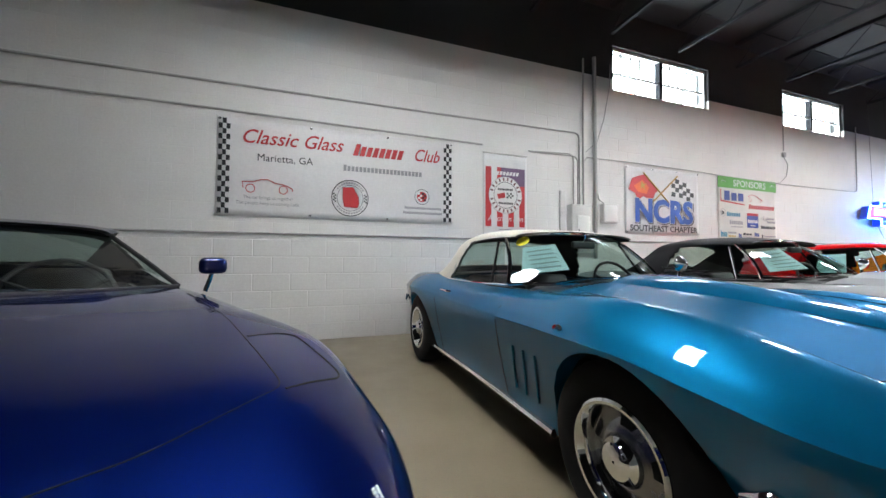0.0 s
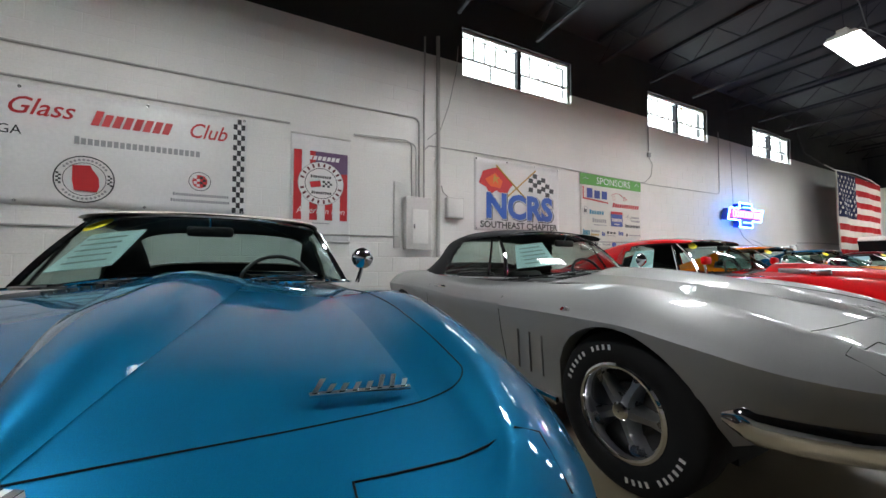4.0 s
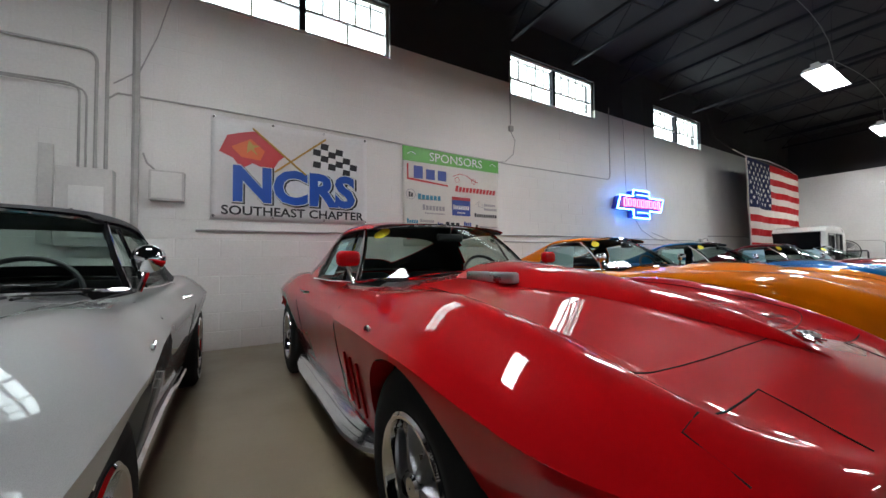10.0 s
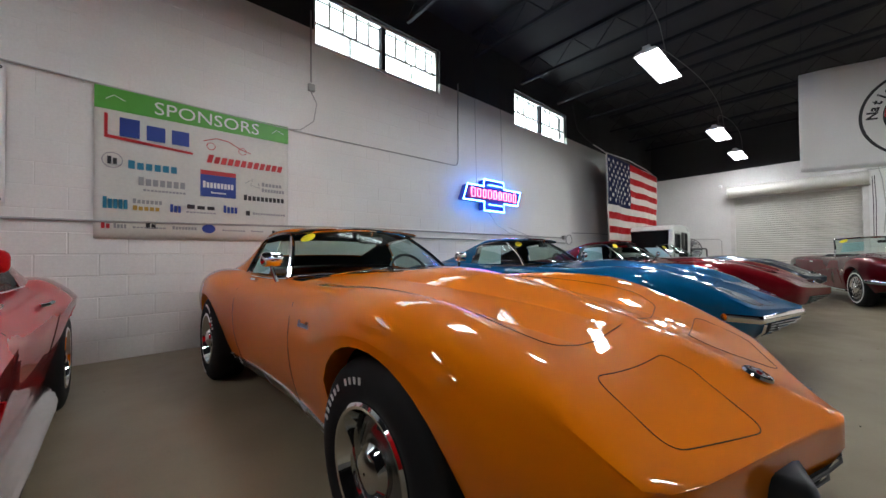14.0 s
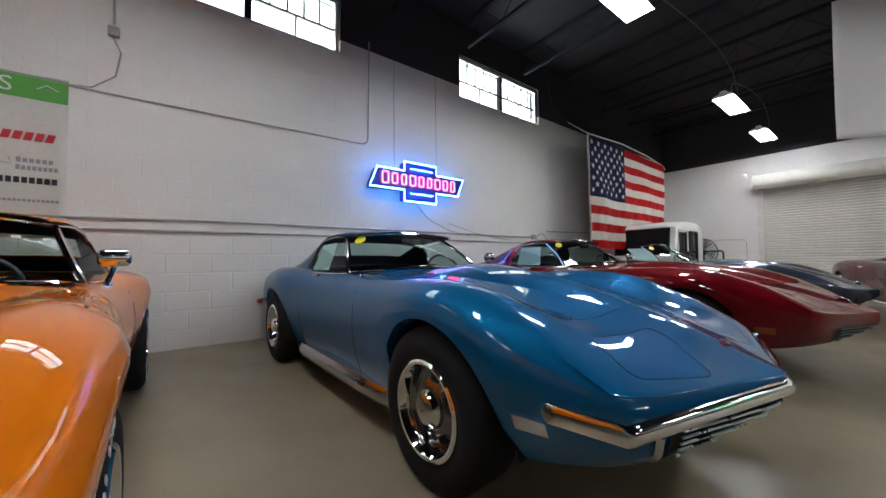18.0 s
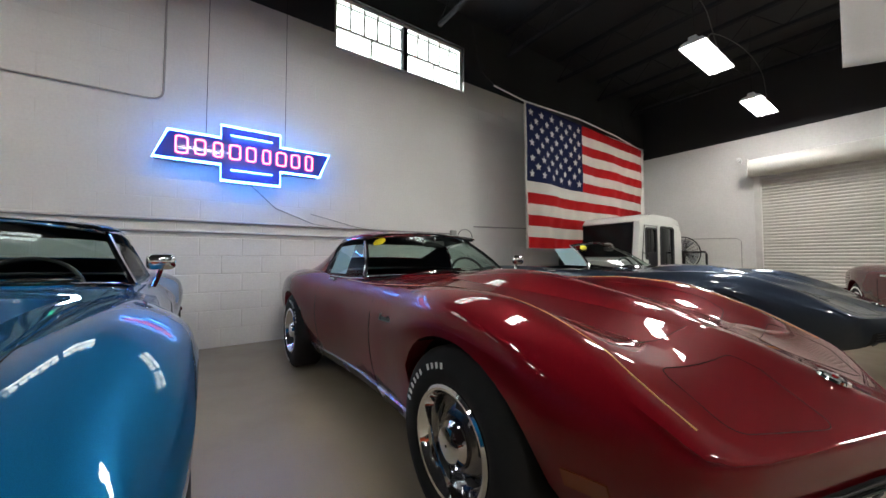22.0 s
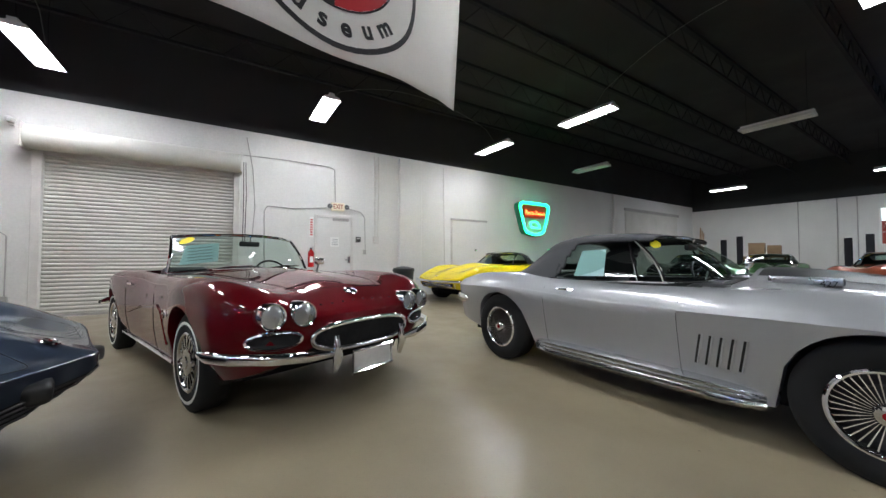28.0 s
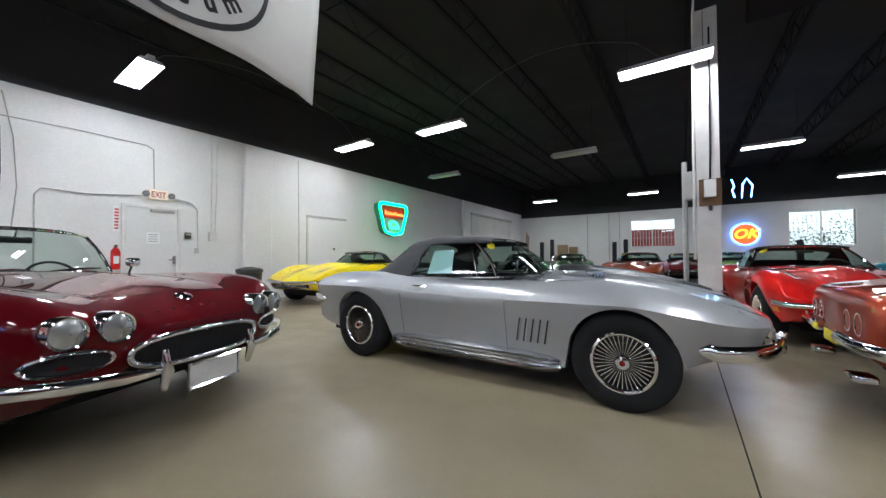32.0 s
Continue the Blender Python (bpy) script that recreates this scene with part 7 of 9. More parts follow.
conduit([(2.65, Yc, 1.88), (2.65, Yc, 3.11), (2.66, Yc, 4.41)], 0.014)
conduit([(2.88, -0.04, 1.05), (2.88, -0.04, 2.61), (2.87, -0.04, 4.46)], 0.028, None, "thick white painted pipe up the wall")
conduit([(XW + 0.1, Yc, 1.32), (-3.0, Yc, 1.325), (0.8, Yc, 1.33), (2.25, Yc, 1.34)], 0.011)
conduit([(2.65, Yc, 2.66), (2.73, Yc, 2.74), (3.6, Yc, 2.75), (5.4, Yc, 2.73), (5.95, Yc, 2.71), (8.0, Yc, 2.68), (9.4, Yc, 2.695), *bend((10.82, Yc, 2.71), (9.4, Yc, 2.695), (10.82, Yc, 4.11)), (10.84, Yc, 4.31)], 0.009)
conduit([(3.4, Yc, 1.35), (6.0, Yc, 1.37), (9.0, Yc, 1.43), (12.0, Yc, 1.43), (14.7, Yc, 1.43)], 0.011, M["conduit_grey"])
conduit([(7.8, Yc, 1.3), (11.0, Yc, 1.31), (14.85, Yc, 1.3)], 0.011, M["conduit_grey"])
conduit([(15.19, Yc, 1.58), (16.5, Yc, 1.61), (19.0, Yc, 1.61)], 0.011, M["conduit_grey"])
conduit([(8.0, Yc, 4.41), (8.0, Yc, 3.41)], 0.01, M["conduit_grey"])
conduit([(7.98, Yc, 3.31), (8.06, -0.06, 3.11), (8.02, -0.05, 2.86), (7.85, Yc, 2.71), (7.7, Yc, 2.69)], 0.006, M["conduit_grey"], "slack grey cable on the wall", "cable")
conduit([(3.23, -0.03, 4.41), (3.19, -0.05, 4.01), (3.05, -0.06, 3.41), (2.91, -0.05, 3.01), (2.7, -0.03, 2.83)], 0.006, M["conduit_grey"], "slack cable beside the window", "cable")
conduit([(12.35, -0.03, 1.6), (13.0, -0.04, 1.45), (14.0, -0.03, 1.35)], 0.005, M["conduit_grey"], "slack cable below the neon sign", "cable")
tagged(round_box("junction_box", 7.955, 8.045, -0.05, -0.001, 3.28, 3.38, M["conduit_grey"], None, 0.008), "small grey junction box with a hanging cable", "junction box")
loop = [(14.98 + 0.16 * math.cos(a), -0.03, 1.39 + 0.13 * math.sin(a)) for a in [2 * math.pi * k / 18 for k in range(19)]]
conduit(loop, 0.008, M["conduit_grey"], "coiled grey cable on the wall", "cable")
tagged(round_box("junction_box", 14.66, 14.78, -0.05, -0.001, 1.39, 1.49, M["conduit_grey"], None, 0.008), "grey conduit box on the wall", "junction box")

p = thing("breaker_panel", pose(2.33, 0, 1.16), "white painted electrical panel on the block wall", "electrical panel")
round_box("cabinet", 0, 0.4, -0.13, -0.002, 0, 0.76, M["conduit"], p, 0.008)
round_box("panel_door", 0.09, 0.34, -0.142, -0.128, 0.08, 0.58, M["wall"], p, 0.006)
round_box("latch", 0.11, 0.13, -0.15, -0.14, 0.3, 0.36, M["alu"], p, 0.003)
q = thing("electrical_box", pose(3.0, 0, 1.65), "small white painted electrical box", "electrical box")
round_box("cabinet", 0, 0.3, -0.1, -0.002, 0, 0.32, M["conduit"], q, 0.008)
round_box("lid", 0.02, 0.28, -0.108, -0.098, 0.02, 0.3, M["wall"], q, 0.005)
tagged(round_box("wall_board", 2.18, 2.28, -0.03, -0.002, 1.18, 2.14, M["conduit"], None, 0.004), "narrow white board beside the panel", "board")
conduit([(2.94, Yc, 2.15), (2.97, Yc, 2.05), (3.04, -0.05, 1.98)], 0.008)

# ---- bow-tie shaped neon sign ----
NEON_BLUE = glow("blue_neon", (0.08, 0.32, 1.0), 30.0)
NEON_RED = glow("red_neon", (1.0, 0.11, 0.18), 9.0)
NEON_GREEN = glow("green_neon", (0.02, 1.0, 0.4), 9.0)
NEON_ORANGE = glow("orange_neon", (1.0, 0.2, 0.04), 6.0)
CAN = plain("sign_can_blue", (0.015, 0.05, 0.4), 0.3, coat=0.4)
s = thing("neon_sign", pose(11.63, -0.002, 2.19), "blue and red neon sign shaped like a wide cross, lit", "neon sign")
bow = [(-0.87, -0.13), (-0.29, -0.13), (-0.29, -0.3), (0.31, -0.3), (0.31, -0.13), (0.77, -0.13), (0.89, 0.16), (0.31, 0.16), (0.31, 0.3), (-0.29, 0.3), (-0.29, 0.16), (-0.75, 0.16)]
n = len(bow)
v = [(x, -0.22, z) for x, z in bow] + [(x, -0.06, z) for x, z in bow]
mesh_part("sign_can", v, [tuple(range(n)), tuple(reversed(range(n, 2 * n)))] + [(k, (k + 1) % n, (k + 1) % n + n, k + n) for k in range(n)], CAN, s, "deep blue metal sign can", smooth=False)
tube("outline_tube", [(x * 1.012, -0.215, z * 1.03) for x, z in bow], 0.013, NEON_BLUE, s, "blue neon outline", 8, True)
tube("upper_bar_tube", [(-0.2, -0.25, 0.2), (0.22, -0.25, 0.2)], 0.007, NEON_BLUE, s, "", 6)
tube("lower_bar_tube", [(-0.2, -0.25, -0.19), (0.22, -0.25, -0.19)], 0.007, NEON_BLUE, s, "", 6)
for k in range(9):
    x = -0.64 + 0.16 * k
    hw, hh = 0.05 - 0.006 * (k % 3), 0.078 + (0.01 if k in (0, 8) else 0)
    loop = rounded_path([(x - hw, 0.015), (x - hw, 0.015 + hh), (x + hw, 0.015 + hh), (x + hw, 0.015 - hh), (x - hw, 0.015 - hh), (x - hw, 0.015)], 0.03, 4)
    tube("neon_loop", [(px, -0.25, pz) for px, pz in loop[:-1]], 0.009, NEON_RED, s, "red neon loop", 6, True)
for x in (-0.43, 0.38):
    tube("hanger_wire", [(x, -0.14, 0.16), (x + 0.02, -0.1, 1.9), (x + 0.03, -0.06, 3.1)], 0.003, M["steel_black"], s, "", 4)
for x in (-0.6, 0.6):
    box("wall_bracket", x - 0.02, x + 0.02, -0.065, 0.0, -0.05, 0.05, M["steel_black"], s)
tube("power_cord", [(0.0, -0.05, -0.28), (0.3, -0.03, -0.55), (0.75, -0.03, -0.72), (1.2, -0.025, -0.78)], 0.006, M["conduit_grey"], s, "", 6)

# ---- flag across the corner ----
FL, FH = 4.5, 2.55
fl = thing("flag", pose(15.76, -0.74, 1.18, 0, 0, 1.5), "large striped flag with white stars hung from a rod", "flag")
FLAG_RED = surface("flag_red_cloth", (0.34, 0.008, 0.01), (0.28, 0.007, 0.009), rough=0.8, scale=2, fine=90, bump=0.1)
FLAG_WHITE = surface("flag_white_cloth", (0.55, 0.52, 0.46), (0.47, 0.44, 0.39), rough=0.8, scale=2, fine=90, bump=0.1)
FLAG_BLUE = surface("flag_blue_cloth", (0.006, 0.009, 0.036), (0.009, 0.013, 0.045), rough=0.8, scale=2, fine=90, bump=0.1)


for cloth_mat in (FLAG_RED, FLAG_WHITE, FLAG_BLUE):
    cloth_mat.node_tree.nodes["Principled BSDF"].inputs["Specular IOR Level"].default_value = 0.08


def cloth(x, z):
    """Depth of the hanging cloth; folds grow towards the foot and the free end."""
    k = 1 - z / FH
    return -0.05 * k * math.sin(x * 2.3 + 1.4 * k) - 0.03 * k * math.sin(x * 5.1 - 2 * k) - 0.018 * math.sin((x + z) * 4.2) * (0.3 + k) - 0.011 * k * math.sin(x * 11 + z * 6) - 0.006 * (0.4 + k) * math.sin(x * 19 - z * 9)


for k in range(13):
    z1, z0 = FH * (1 - k / 13), FH * (1 - (k + 1) / 13)
    x0 = FL * 0.4 if k < 7 else 0.0
    nx = 90
    v = []
    for i in range(nx + 1):
        x = x0 + (FL - x0) * i / nx
        for z in (z0, (z0 + z1) / 2, z1):
            v.append((x, cloth(x, z), z))
    mesh_part("stripe", v, grid_faces(nx + 1, 3), FLAG_RED if k % 2 == 0 else FLAG_WHITE, fl, angle=80)
v = []
for i in range(25):
    for j in range(13):
        x, z = FL * 0.4 * i / 24, FH * 6 / 13 + FH * 7 / 13 * j / 12
        v.append((x, cloth(x, z), z))
mesh_part("canton", v, grid_faces(25, 13), FLAG_BLUE, fl, "dark blue star field", angle=80)
star_v = [(0.0, 0.0, 0.0)]
for k in range(10):
    r, a = (0.075, 0.03)[k % 2], math.pi / 2 + math.pi * k / 5
    star_v.append((r * math.cos(a), 0.0, r * math.sin(a)))
star_mesh = bpy.data.meshes.new("star")
star_mesh.from_pydata(star_v, [], [(0, k + 1, (k + 1) % 10 + 1) for k in range(10)])
star_mesh.materials.append(FLAG_WHITE)
for r in range(9):
    for c in range(6 if r % 2 == 0 else 5):
        x = FL * 0.4 * ((2 * c + (1 if r % 2 == 0 else 2)) / 12)
        z = FH * 6 / 13 + FH * 7 / 13 * (9 - r) / 10
        e = 0.03
        star = link(new("star", star_mesh), fl)
        star.matrix_basis = pose(x, cloth(x, z) - 0.012, z, math.degrees(math.atan((cloth(x, z + e) - cloth(x, z - e)) / (2 * e))) * -1, 0, math.degrees(math.atan((cloth(x + e, z) - cloth(x - e, z)) / (2 * e))))
tube("flag_rod", [(-0.7, 0.05, FH + 0.1), (0.0, 0.02, FH + 0.03), (1.6, -0.03, FH + 0.09), (3.2, -0.02, FH + 0.07), (FL, 0.02, FH - 0.0), (FL + 0.35, 0.1, FH - 0.03)], 0.014, M["conduit"], fl, "thin pale hanging rod")
tube("heading_hem", [(0.0, cloth(0, z) - 0.004, z) for z in (0, 0.6, 1.2, 1.8, FH)], 0.018, FLAG_WHITE, fl)
for x in (-0.6, FL + 0.2):
    tube("hanging_wire", [(x, 0.05, FH + 0.07), (x, 0.5, FH + 0.6), (x, 0.72, Z_DECK - 1.12)], 0.003, M["steel_black"], fl, "", 4)

# ---- end wall ----
X = XE


d = thing("door_1", pose(X, 0, 0), "white steel roller shutter door with coil housing, shut", "roller door", kind="structure")
y0, y1 = -5.44, -2.5
SHUT = surface("shutter_paint", (0.6, 0.585, 0.54), (0.52, 0.51, 0.47), rough=0.4, scale=1.5, fine=40, bump=0.06)
slat_prof = [(0.01, 0.0), (0.0, 0.004), (-0.012, 0.015), (-0.016, 0.035), (-0.012, 0.055), (0.0, 0.066), (0.01, 0.07)]
v = [(0.06 + a, y, c) for y in (y0 + 0.02, y1 - 0.02) for a, c in slat_prof]
me = bpy.data.meshes.new("slat")
k = len(slat_prof)
me.from_pydata(v, [], [(i, i + 1, k + i + 1, k + i) for i in range(k - 1)])
me.materials.append(SHUT)
me.shade_smooth()
for i in range(40):
    ob = link(new("slat", me), d)
    ob.matrix_basis = pose(0, 0, 0.04 + 0.07 * i)
box("bottom_bar", 0.03, 0.09, y0 + 0.01, y1 - 0.01, 0.0, 0.045, M["conduit_grey"], d)
for y in (y0, y1):
    box("guide_rail", -0.05, 0.07, y - 0.06, y + 0.06, 0.0, 2.9, M["conduit"], d, bevel=0.006)
v, nn = [], 18
for y in (-5.5, -2.42):
    for i in range(nn):
        a = 2 * math.pi * i / nn
        v.append((-0.2 + 0.2 * math.cos(a), y, 3.06 + 0.2 * math.sin(a)))
f = [(i, (i + 1) % nn, nn + (i + 1) % nn, nn + i) for i in range(nn)] + [tuple(range(nn)), tuple(range(nn, 2 * nn))]
mesh_part("coil_housing", v, f, SHUT, d, "round white coil housing", angle=50)
for y in (-5.515, -2.405):
    box("end_bracket", -0.4, 0.0, y - 0.012, y + 0.012, 2.86, 3.26, M["conduit"], d)
tube("hand_chain", [(-0.2, -5.56, 3.1), (-0.19, -5.57, 2.3), (-0.18, -5.56, 1.4), (-0.16, -5.6, 1.35), (-0.16, -5.62, 2.4), (-0.18, -5.6, 3.1)], 0.008, M["steel_black"], d, "hanging chain", 5)
box("shutter_dark", 0.2, 0.24, y0, y1, 0, 2.83, M["dark"], d)

e = thing("door_2", pose(X, 0, 0), "white painted steel exit door, closed", "door", kind="structure")
for a, b_, z0, z1 in ((-8.02, -7.96, 0, 2.1), (-7.13, -7.07, 0, 2.1), (-7.96, -7.13, 2.04, 2.1)):
    box("door_frame", -0.03, 0.0, a, b_, z0, z1, M["conduit"], e, bevel=0.004)
box("door_leaf", -0.015, -0.001, -7.955, -7.135, 0.01, 2.035, M["end_wall"], e)
box("door_closer", -0.06, -0.015, -7.9, -7.5, 1.97, 2.03, M["conduit_grey"], e, bevel=0.006)
box("door_notice", -0.019, -0.0155, -7.66, -7.45, 1.33, 1.56, M["paper_white"] if "paper_white" in M else M["white_plastic"], e)
for i in range(4):
    box("notice_line", -0.021, -0.0195, -7.63, -7.48, 1.37 + 0.045 * i, 1.385 + 0.045 * i, INK["grey"], e)
box("door_plate", -0.025, -0.015, -7.94, -7.88, 0.92, 1.08, M["alu"], e, bevel=0.003)
tube("door_handle", [(-0.03, -7.9, 1.0), (-0.07, -7.9, 1.0), (-0.07, -7.8, 1.0)], 0.011, M["alu"], e)

x_ = thing("exit_sign", pose(X, -7.62, 2.22), "small cream exit sign with twin emergency lamps", "exit sign")
box("sign_case", -0.06, -0.002, -0.16, 0.16, 0, 0.2, glow("exit_case_lit", (0.75, 0.66, 0.5), 0.08), x_, bevel=0.008)
lettering("letters", "EXIT", 0.16, pose(-0.062, 0.0, 0.1, 90, 0, -90), plain("exit_red", (0.3, 0.03, 0.02), 0.5), x_, "dark red letters", 0.001, width=0.24, bold=0.003)
for yy in (-0.21, 0.21):
    lathe("emergency_lamp", [(0.03, 0.04), (0.06, 0.0), (0.062, -0.05), (0.05, -0.055), (0.004, -0.05)], M["lens_clear"], x_, "round emergency lamp", 18, "x", (-0.05, yy, 0.1))
box("arm", -0.04, -0.02, -0.24, 0.24, 0.09, 0.11, M["white_plastic"], x_)

x_ = thing("fire_extinguisher", pose(X - 0.09, -6.98, 0.82), "red fire extinguisher hung on the wall", "fire extinguisher")
lathe("cylinder", [(0.004, 0.0), (0.065, 0.01), (0.07, 0.04), (0.07, 0.34), (0.05, 0.39), (0.025, 0.41), (0.02, 0.44)], plain("extinguisher_red", (0.5, 0.01, 0.01), 0.25, coat=0.5), x_, "", 20, "z")
box("valve", -0.04, 0.03, -0.02, 0.02, 0.43, 0.47, M["black"], x_, bevel=0.005)
tube("hose", [(0.03, 0.0, 0.45), (0.08, 0.02, 0.35), (0.085, 0.02, 0.15)], 0.012, M["black"], x_)
box("label", -0.072, -0.068, -0.04, 0.04, 0.12, 0.26, M["white_plastic"], x_)
box("wall_hook", 0.06, 0.09, -0.02, 0.02, 0.3, 0.42, M["steel_black"], x_)
x_ = thing("safety_sign", pose(X, -7.0, 1.55), "narrow red and white safety sign", "sign")
box("sign_plate", -0.008, -0.002, -0.045, 0.045, 0, 0.48, M["white_plastic"], x_)
for i in range(7):
    box("red_bar", -0.01, -0.0085, -0.03, 0.03, 0.04 + 0.06 * i, 0.075 + 0.06 * i, INK["red"], x_)
x_ = thing("card_reader", pose(X, -8.15, 1.45), "dark wall keypad beside the door", "keypad")
box("case", -0.04, -0.002, -0.06, 0.06, 0, 0.14, M["black"], x_, bevel=0.006)
box("display", -0.043, -0.0405, -0.045, 0.045, 0.08, 0.12, M["conduit_grey"], x_)
x_ = thing("wall_switch", pose(X, -8.32, 1.14), "small grey wall switch box", "switch")
box("case", -0.04, -0.002, -0.04, 0.04, 0, 0.12, M["conduit_grey"], x_, bevel=0.005)
x_ = thing("electrical_box", pose(X, -8.62, 1.42), "small white electrical box below two pipes", "electrical box")
box("case", -0.08, -0.002, -0.08, 0.08, 0, 0.2, M["conduit"], x_, bevel=0.006)
x_ = thing("outlet", pose(X, -2.18, 0.28), "small white outlet on the end wall", "outlet")
box("case", -0.05, -0.002, -0.04, 0.04, 0, 0.12, M["conduit_grey"], x_, bevel=0.005)
x_ = thing("security_camera", pose(X, -2.2, 3.25), "small white security camera on the wall", "camera")
box("bracket", -0.05, -0.002, -0.03, 0.03, 0, 0.08, M["white_plastic"], x_, bevel=0.004)
lathe("camera_head", [(0.004, -0.16), (0.045, -0.15), (0.05, -0.05), (0.04, 0.0)], M["white_plastic"], x_, "", 14, "x", (-0.03, 0, 0.08))


def end_conduit(pts, r=0.011, mat=None, label="thin conduit on the end wall", name="conduit"):
    return tagged(tube(name, [(X - 0.02 - (p[2] if len(p) > 2 else 0), p[0], p[1]) for p in pts], r, mat or M["conduit_grey"]), label, "conduit", "wall conduits")


end_conduit([(-1.0, 1.5), (-1.63, 1.49), (-2.1, 1.47), (-2.18, 1.4), (-2.18, 0.4)])
end_conduit([(-5.5, 3.3), (-6.4, 3.32), (-7.42, 3.3), (-7.54, 3.24), (-7.56, 2.45)])
end_conduit([(-5.62, 3.7), (-5.75, 3.0), (-5.8, 2.2), (-5.75, 1.5)], 0.009)
end_conduit([(-6.0, 0.4), (-5.98, 2.1), (-6.05, 2.22), (-6.6, 2.2), (-7.35, 2.28)])
end_conduit([(-7.85, 2.3), (-8.2, 2.24), (-8.32, 2.1), (-8.34, 1.26)])
end_conduit([(-8.58, 3.75), (-8.6, 2.6), (-8.6, 1.62)], 0.013, M["conduit"])
end_conduit([(-8.7, 3.75), (-8.7, 2.6), (-8.68, 1.62)], 0.013, M["conduit"])
end_conduit([(-10.75, 3.75), (-10.78, 2.0), (-10.8, 0.1)], 0.012, M["conduit"])
for yy, w, lab in ((-9.62, 0.34, "white plastered pilaster"), (-19.7, 0.3, "white plastered pilaster near the far corner")):
    tagged(box("trim", X - 0.12, X - 0.001, yy - w, yy + w, 0, 3.8, M["end_wall"], bevel=0.01), lab, "pilaster", kind="structure")
x_ = thing("door_3", pose(X, 0, 0), "plain white flush door in the end wall", "door", kind="structure")
box("door_leaf", -0.012, -0.001, -12.35, -11.08, 0.0, 2.2, M["end_wall"], x_)
box("door_head", -0.04, -0.012, -12.42, -11.02, 2.2, 2.26, M["conduit_grey"], x_)
box("door_jamb", -0.03, -0.001, -11.08, -11.03, 0.0, 2.2, M["conduit"], x_)
lathe("door_knob", [(0.03, 0.0), (0.035, -0.03), (0.02, -0.05), (0.004, -0.055)], M["alu"], x_, "", 14, "x", (-0.012, -11.95, 1.3))
x_ = thing("door_4", pose(X, 0, 0), "shut white panel door near the far corner", "door", kind="structure")
box("door_leaf", -0.02, -0.001, -25.2, -20.4, 0.0, 3.2, SHUT, x_)
box("door_head", -0.06, -0.02, -25.3, -20.3, 3.2, 3.32, M["conduit_grey"], x_)

# shield shaped neon sign
s = thing("neon_sign", pose(X - 0.002, -14.37, 2.42), "shield shaped sign with green neon edge, lit", "neon sign")
shield = [(-0.74, 0.5), (-0.6, 0.58), (0.6, 0.58), (0.74, 0.5), (0.76, 0.38), (0.5, -0.42), (0.4, -0.52), (0.0, -0.6), (-0.4, -0.52), (-0.5, -0.42), (-0.76, 0.38)]


def shield_at(k, x):
    return [(x, -a * k, c * k) for a, c in shield]


n = len(shield)
v = shield_at(1.0, -0.24) + shield_at(1.0, -0.02)
mesh_part("sign_can", v, [tuple(range(n)), tuple(reversed(range(n, 2 * n)))] + [(k, (k + 1) % n, (k + 1) % n + n, k + n) for k in range(n)], plain("sign_green", (0.02, 0.2, 0.1), 0.35), s, "green sign can", smooth=False)
mesh_part("face_panel", shield_at(0.86, -0.246), [tuple(range(n))], plain("sign_face", (0.55, 0.6, 0.55), 0.4), s, "pale sign face", smooth=False)
mesh_part("red_panel", [(-0.25, -a, c) for a, c in ((-0.6, 0.46), (0.6, 0.46), (0.52, 0.02), (-0.52, 0.02))], [(0, 1, 2, 3)], plain("sign_orange", (0.75, 0.09, 0.02), 0.4), s, "orange red name panel", smooth=False)
for k, sc in enumerate((0.97, 0.9)):
    tube("edge_tube", shield_at(sc, -0.27), 0.014, NEON_GREEN, s, "green neon edge", 8, True)
for k in range(8):
    yv = 0.42 - 0.12 * k
    h = (0.15, 0.08, 0.1, 0.08, 0.15, 0.08, 0.08, 0.09)[k]
    tube("letter_tube", [(-0.27, yv + 0.02, 0.14), (-0.27, yv, 0.14 + h), (-0.27, yv - 0.05, 0.14 + h * 0.8), (-0.27, yv - 0.05, 0.14)], 0.008, NEON_ORANGE, s, "orange neon stroke", 6)
tube("animal_outline_tube", [(-0.27, 0.2, -0.3), (-0.27, 0.22, -0.15), (-0.27, 0.05, -0.08), (-0.27, -0.12, -0.12), (-0.27, -0.26, -0.3), (-0.27, -0.1, -0.32), (-0.27, 0.2, -0.3)], 0.012, NEON_GREEN, s, "green neon outline of a beast", 6)
box("wall_bracket", -0.02, 0.0, -0.3, 0.3, -0.1, 0.1, M["steel_black"], s)

# small bits under the far end: waste bin
w = thing("waste_bin", pose(20.6, -8.9, 0), "black lidded waste bin against the end wall", "waste bin")
lathe("bin_body", [(0.01, 0.0), (0.2, 0.005), (0.25, 0.72), (0.27, 0.74), (0.26, 0.75)], M["black"], w, "", 20, "z")
lathe("bin_lid", [(0.27, 0.74), (0.26, 0.8), (0.1, 0.84), (0.004, 0.85)], M["black"], w, "", 20, "z")

# ---- hanging round-emblem banner over the aisle ----
hb = thing("hanging_banner", Matrix.Translation((15.0, -4.43, 2.41)) @ pose(0, 0, 0, 0, 0, -77.4), "large white banner with a round checked emblem hung from the roof", "banner")
CLOTH = surface("banner_cloth", (0.84, 0.83, 0.8), (0.78, 0.77, 0.74), rough=0.7, scale=1.2, fine=80, bump=0.08)
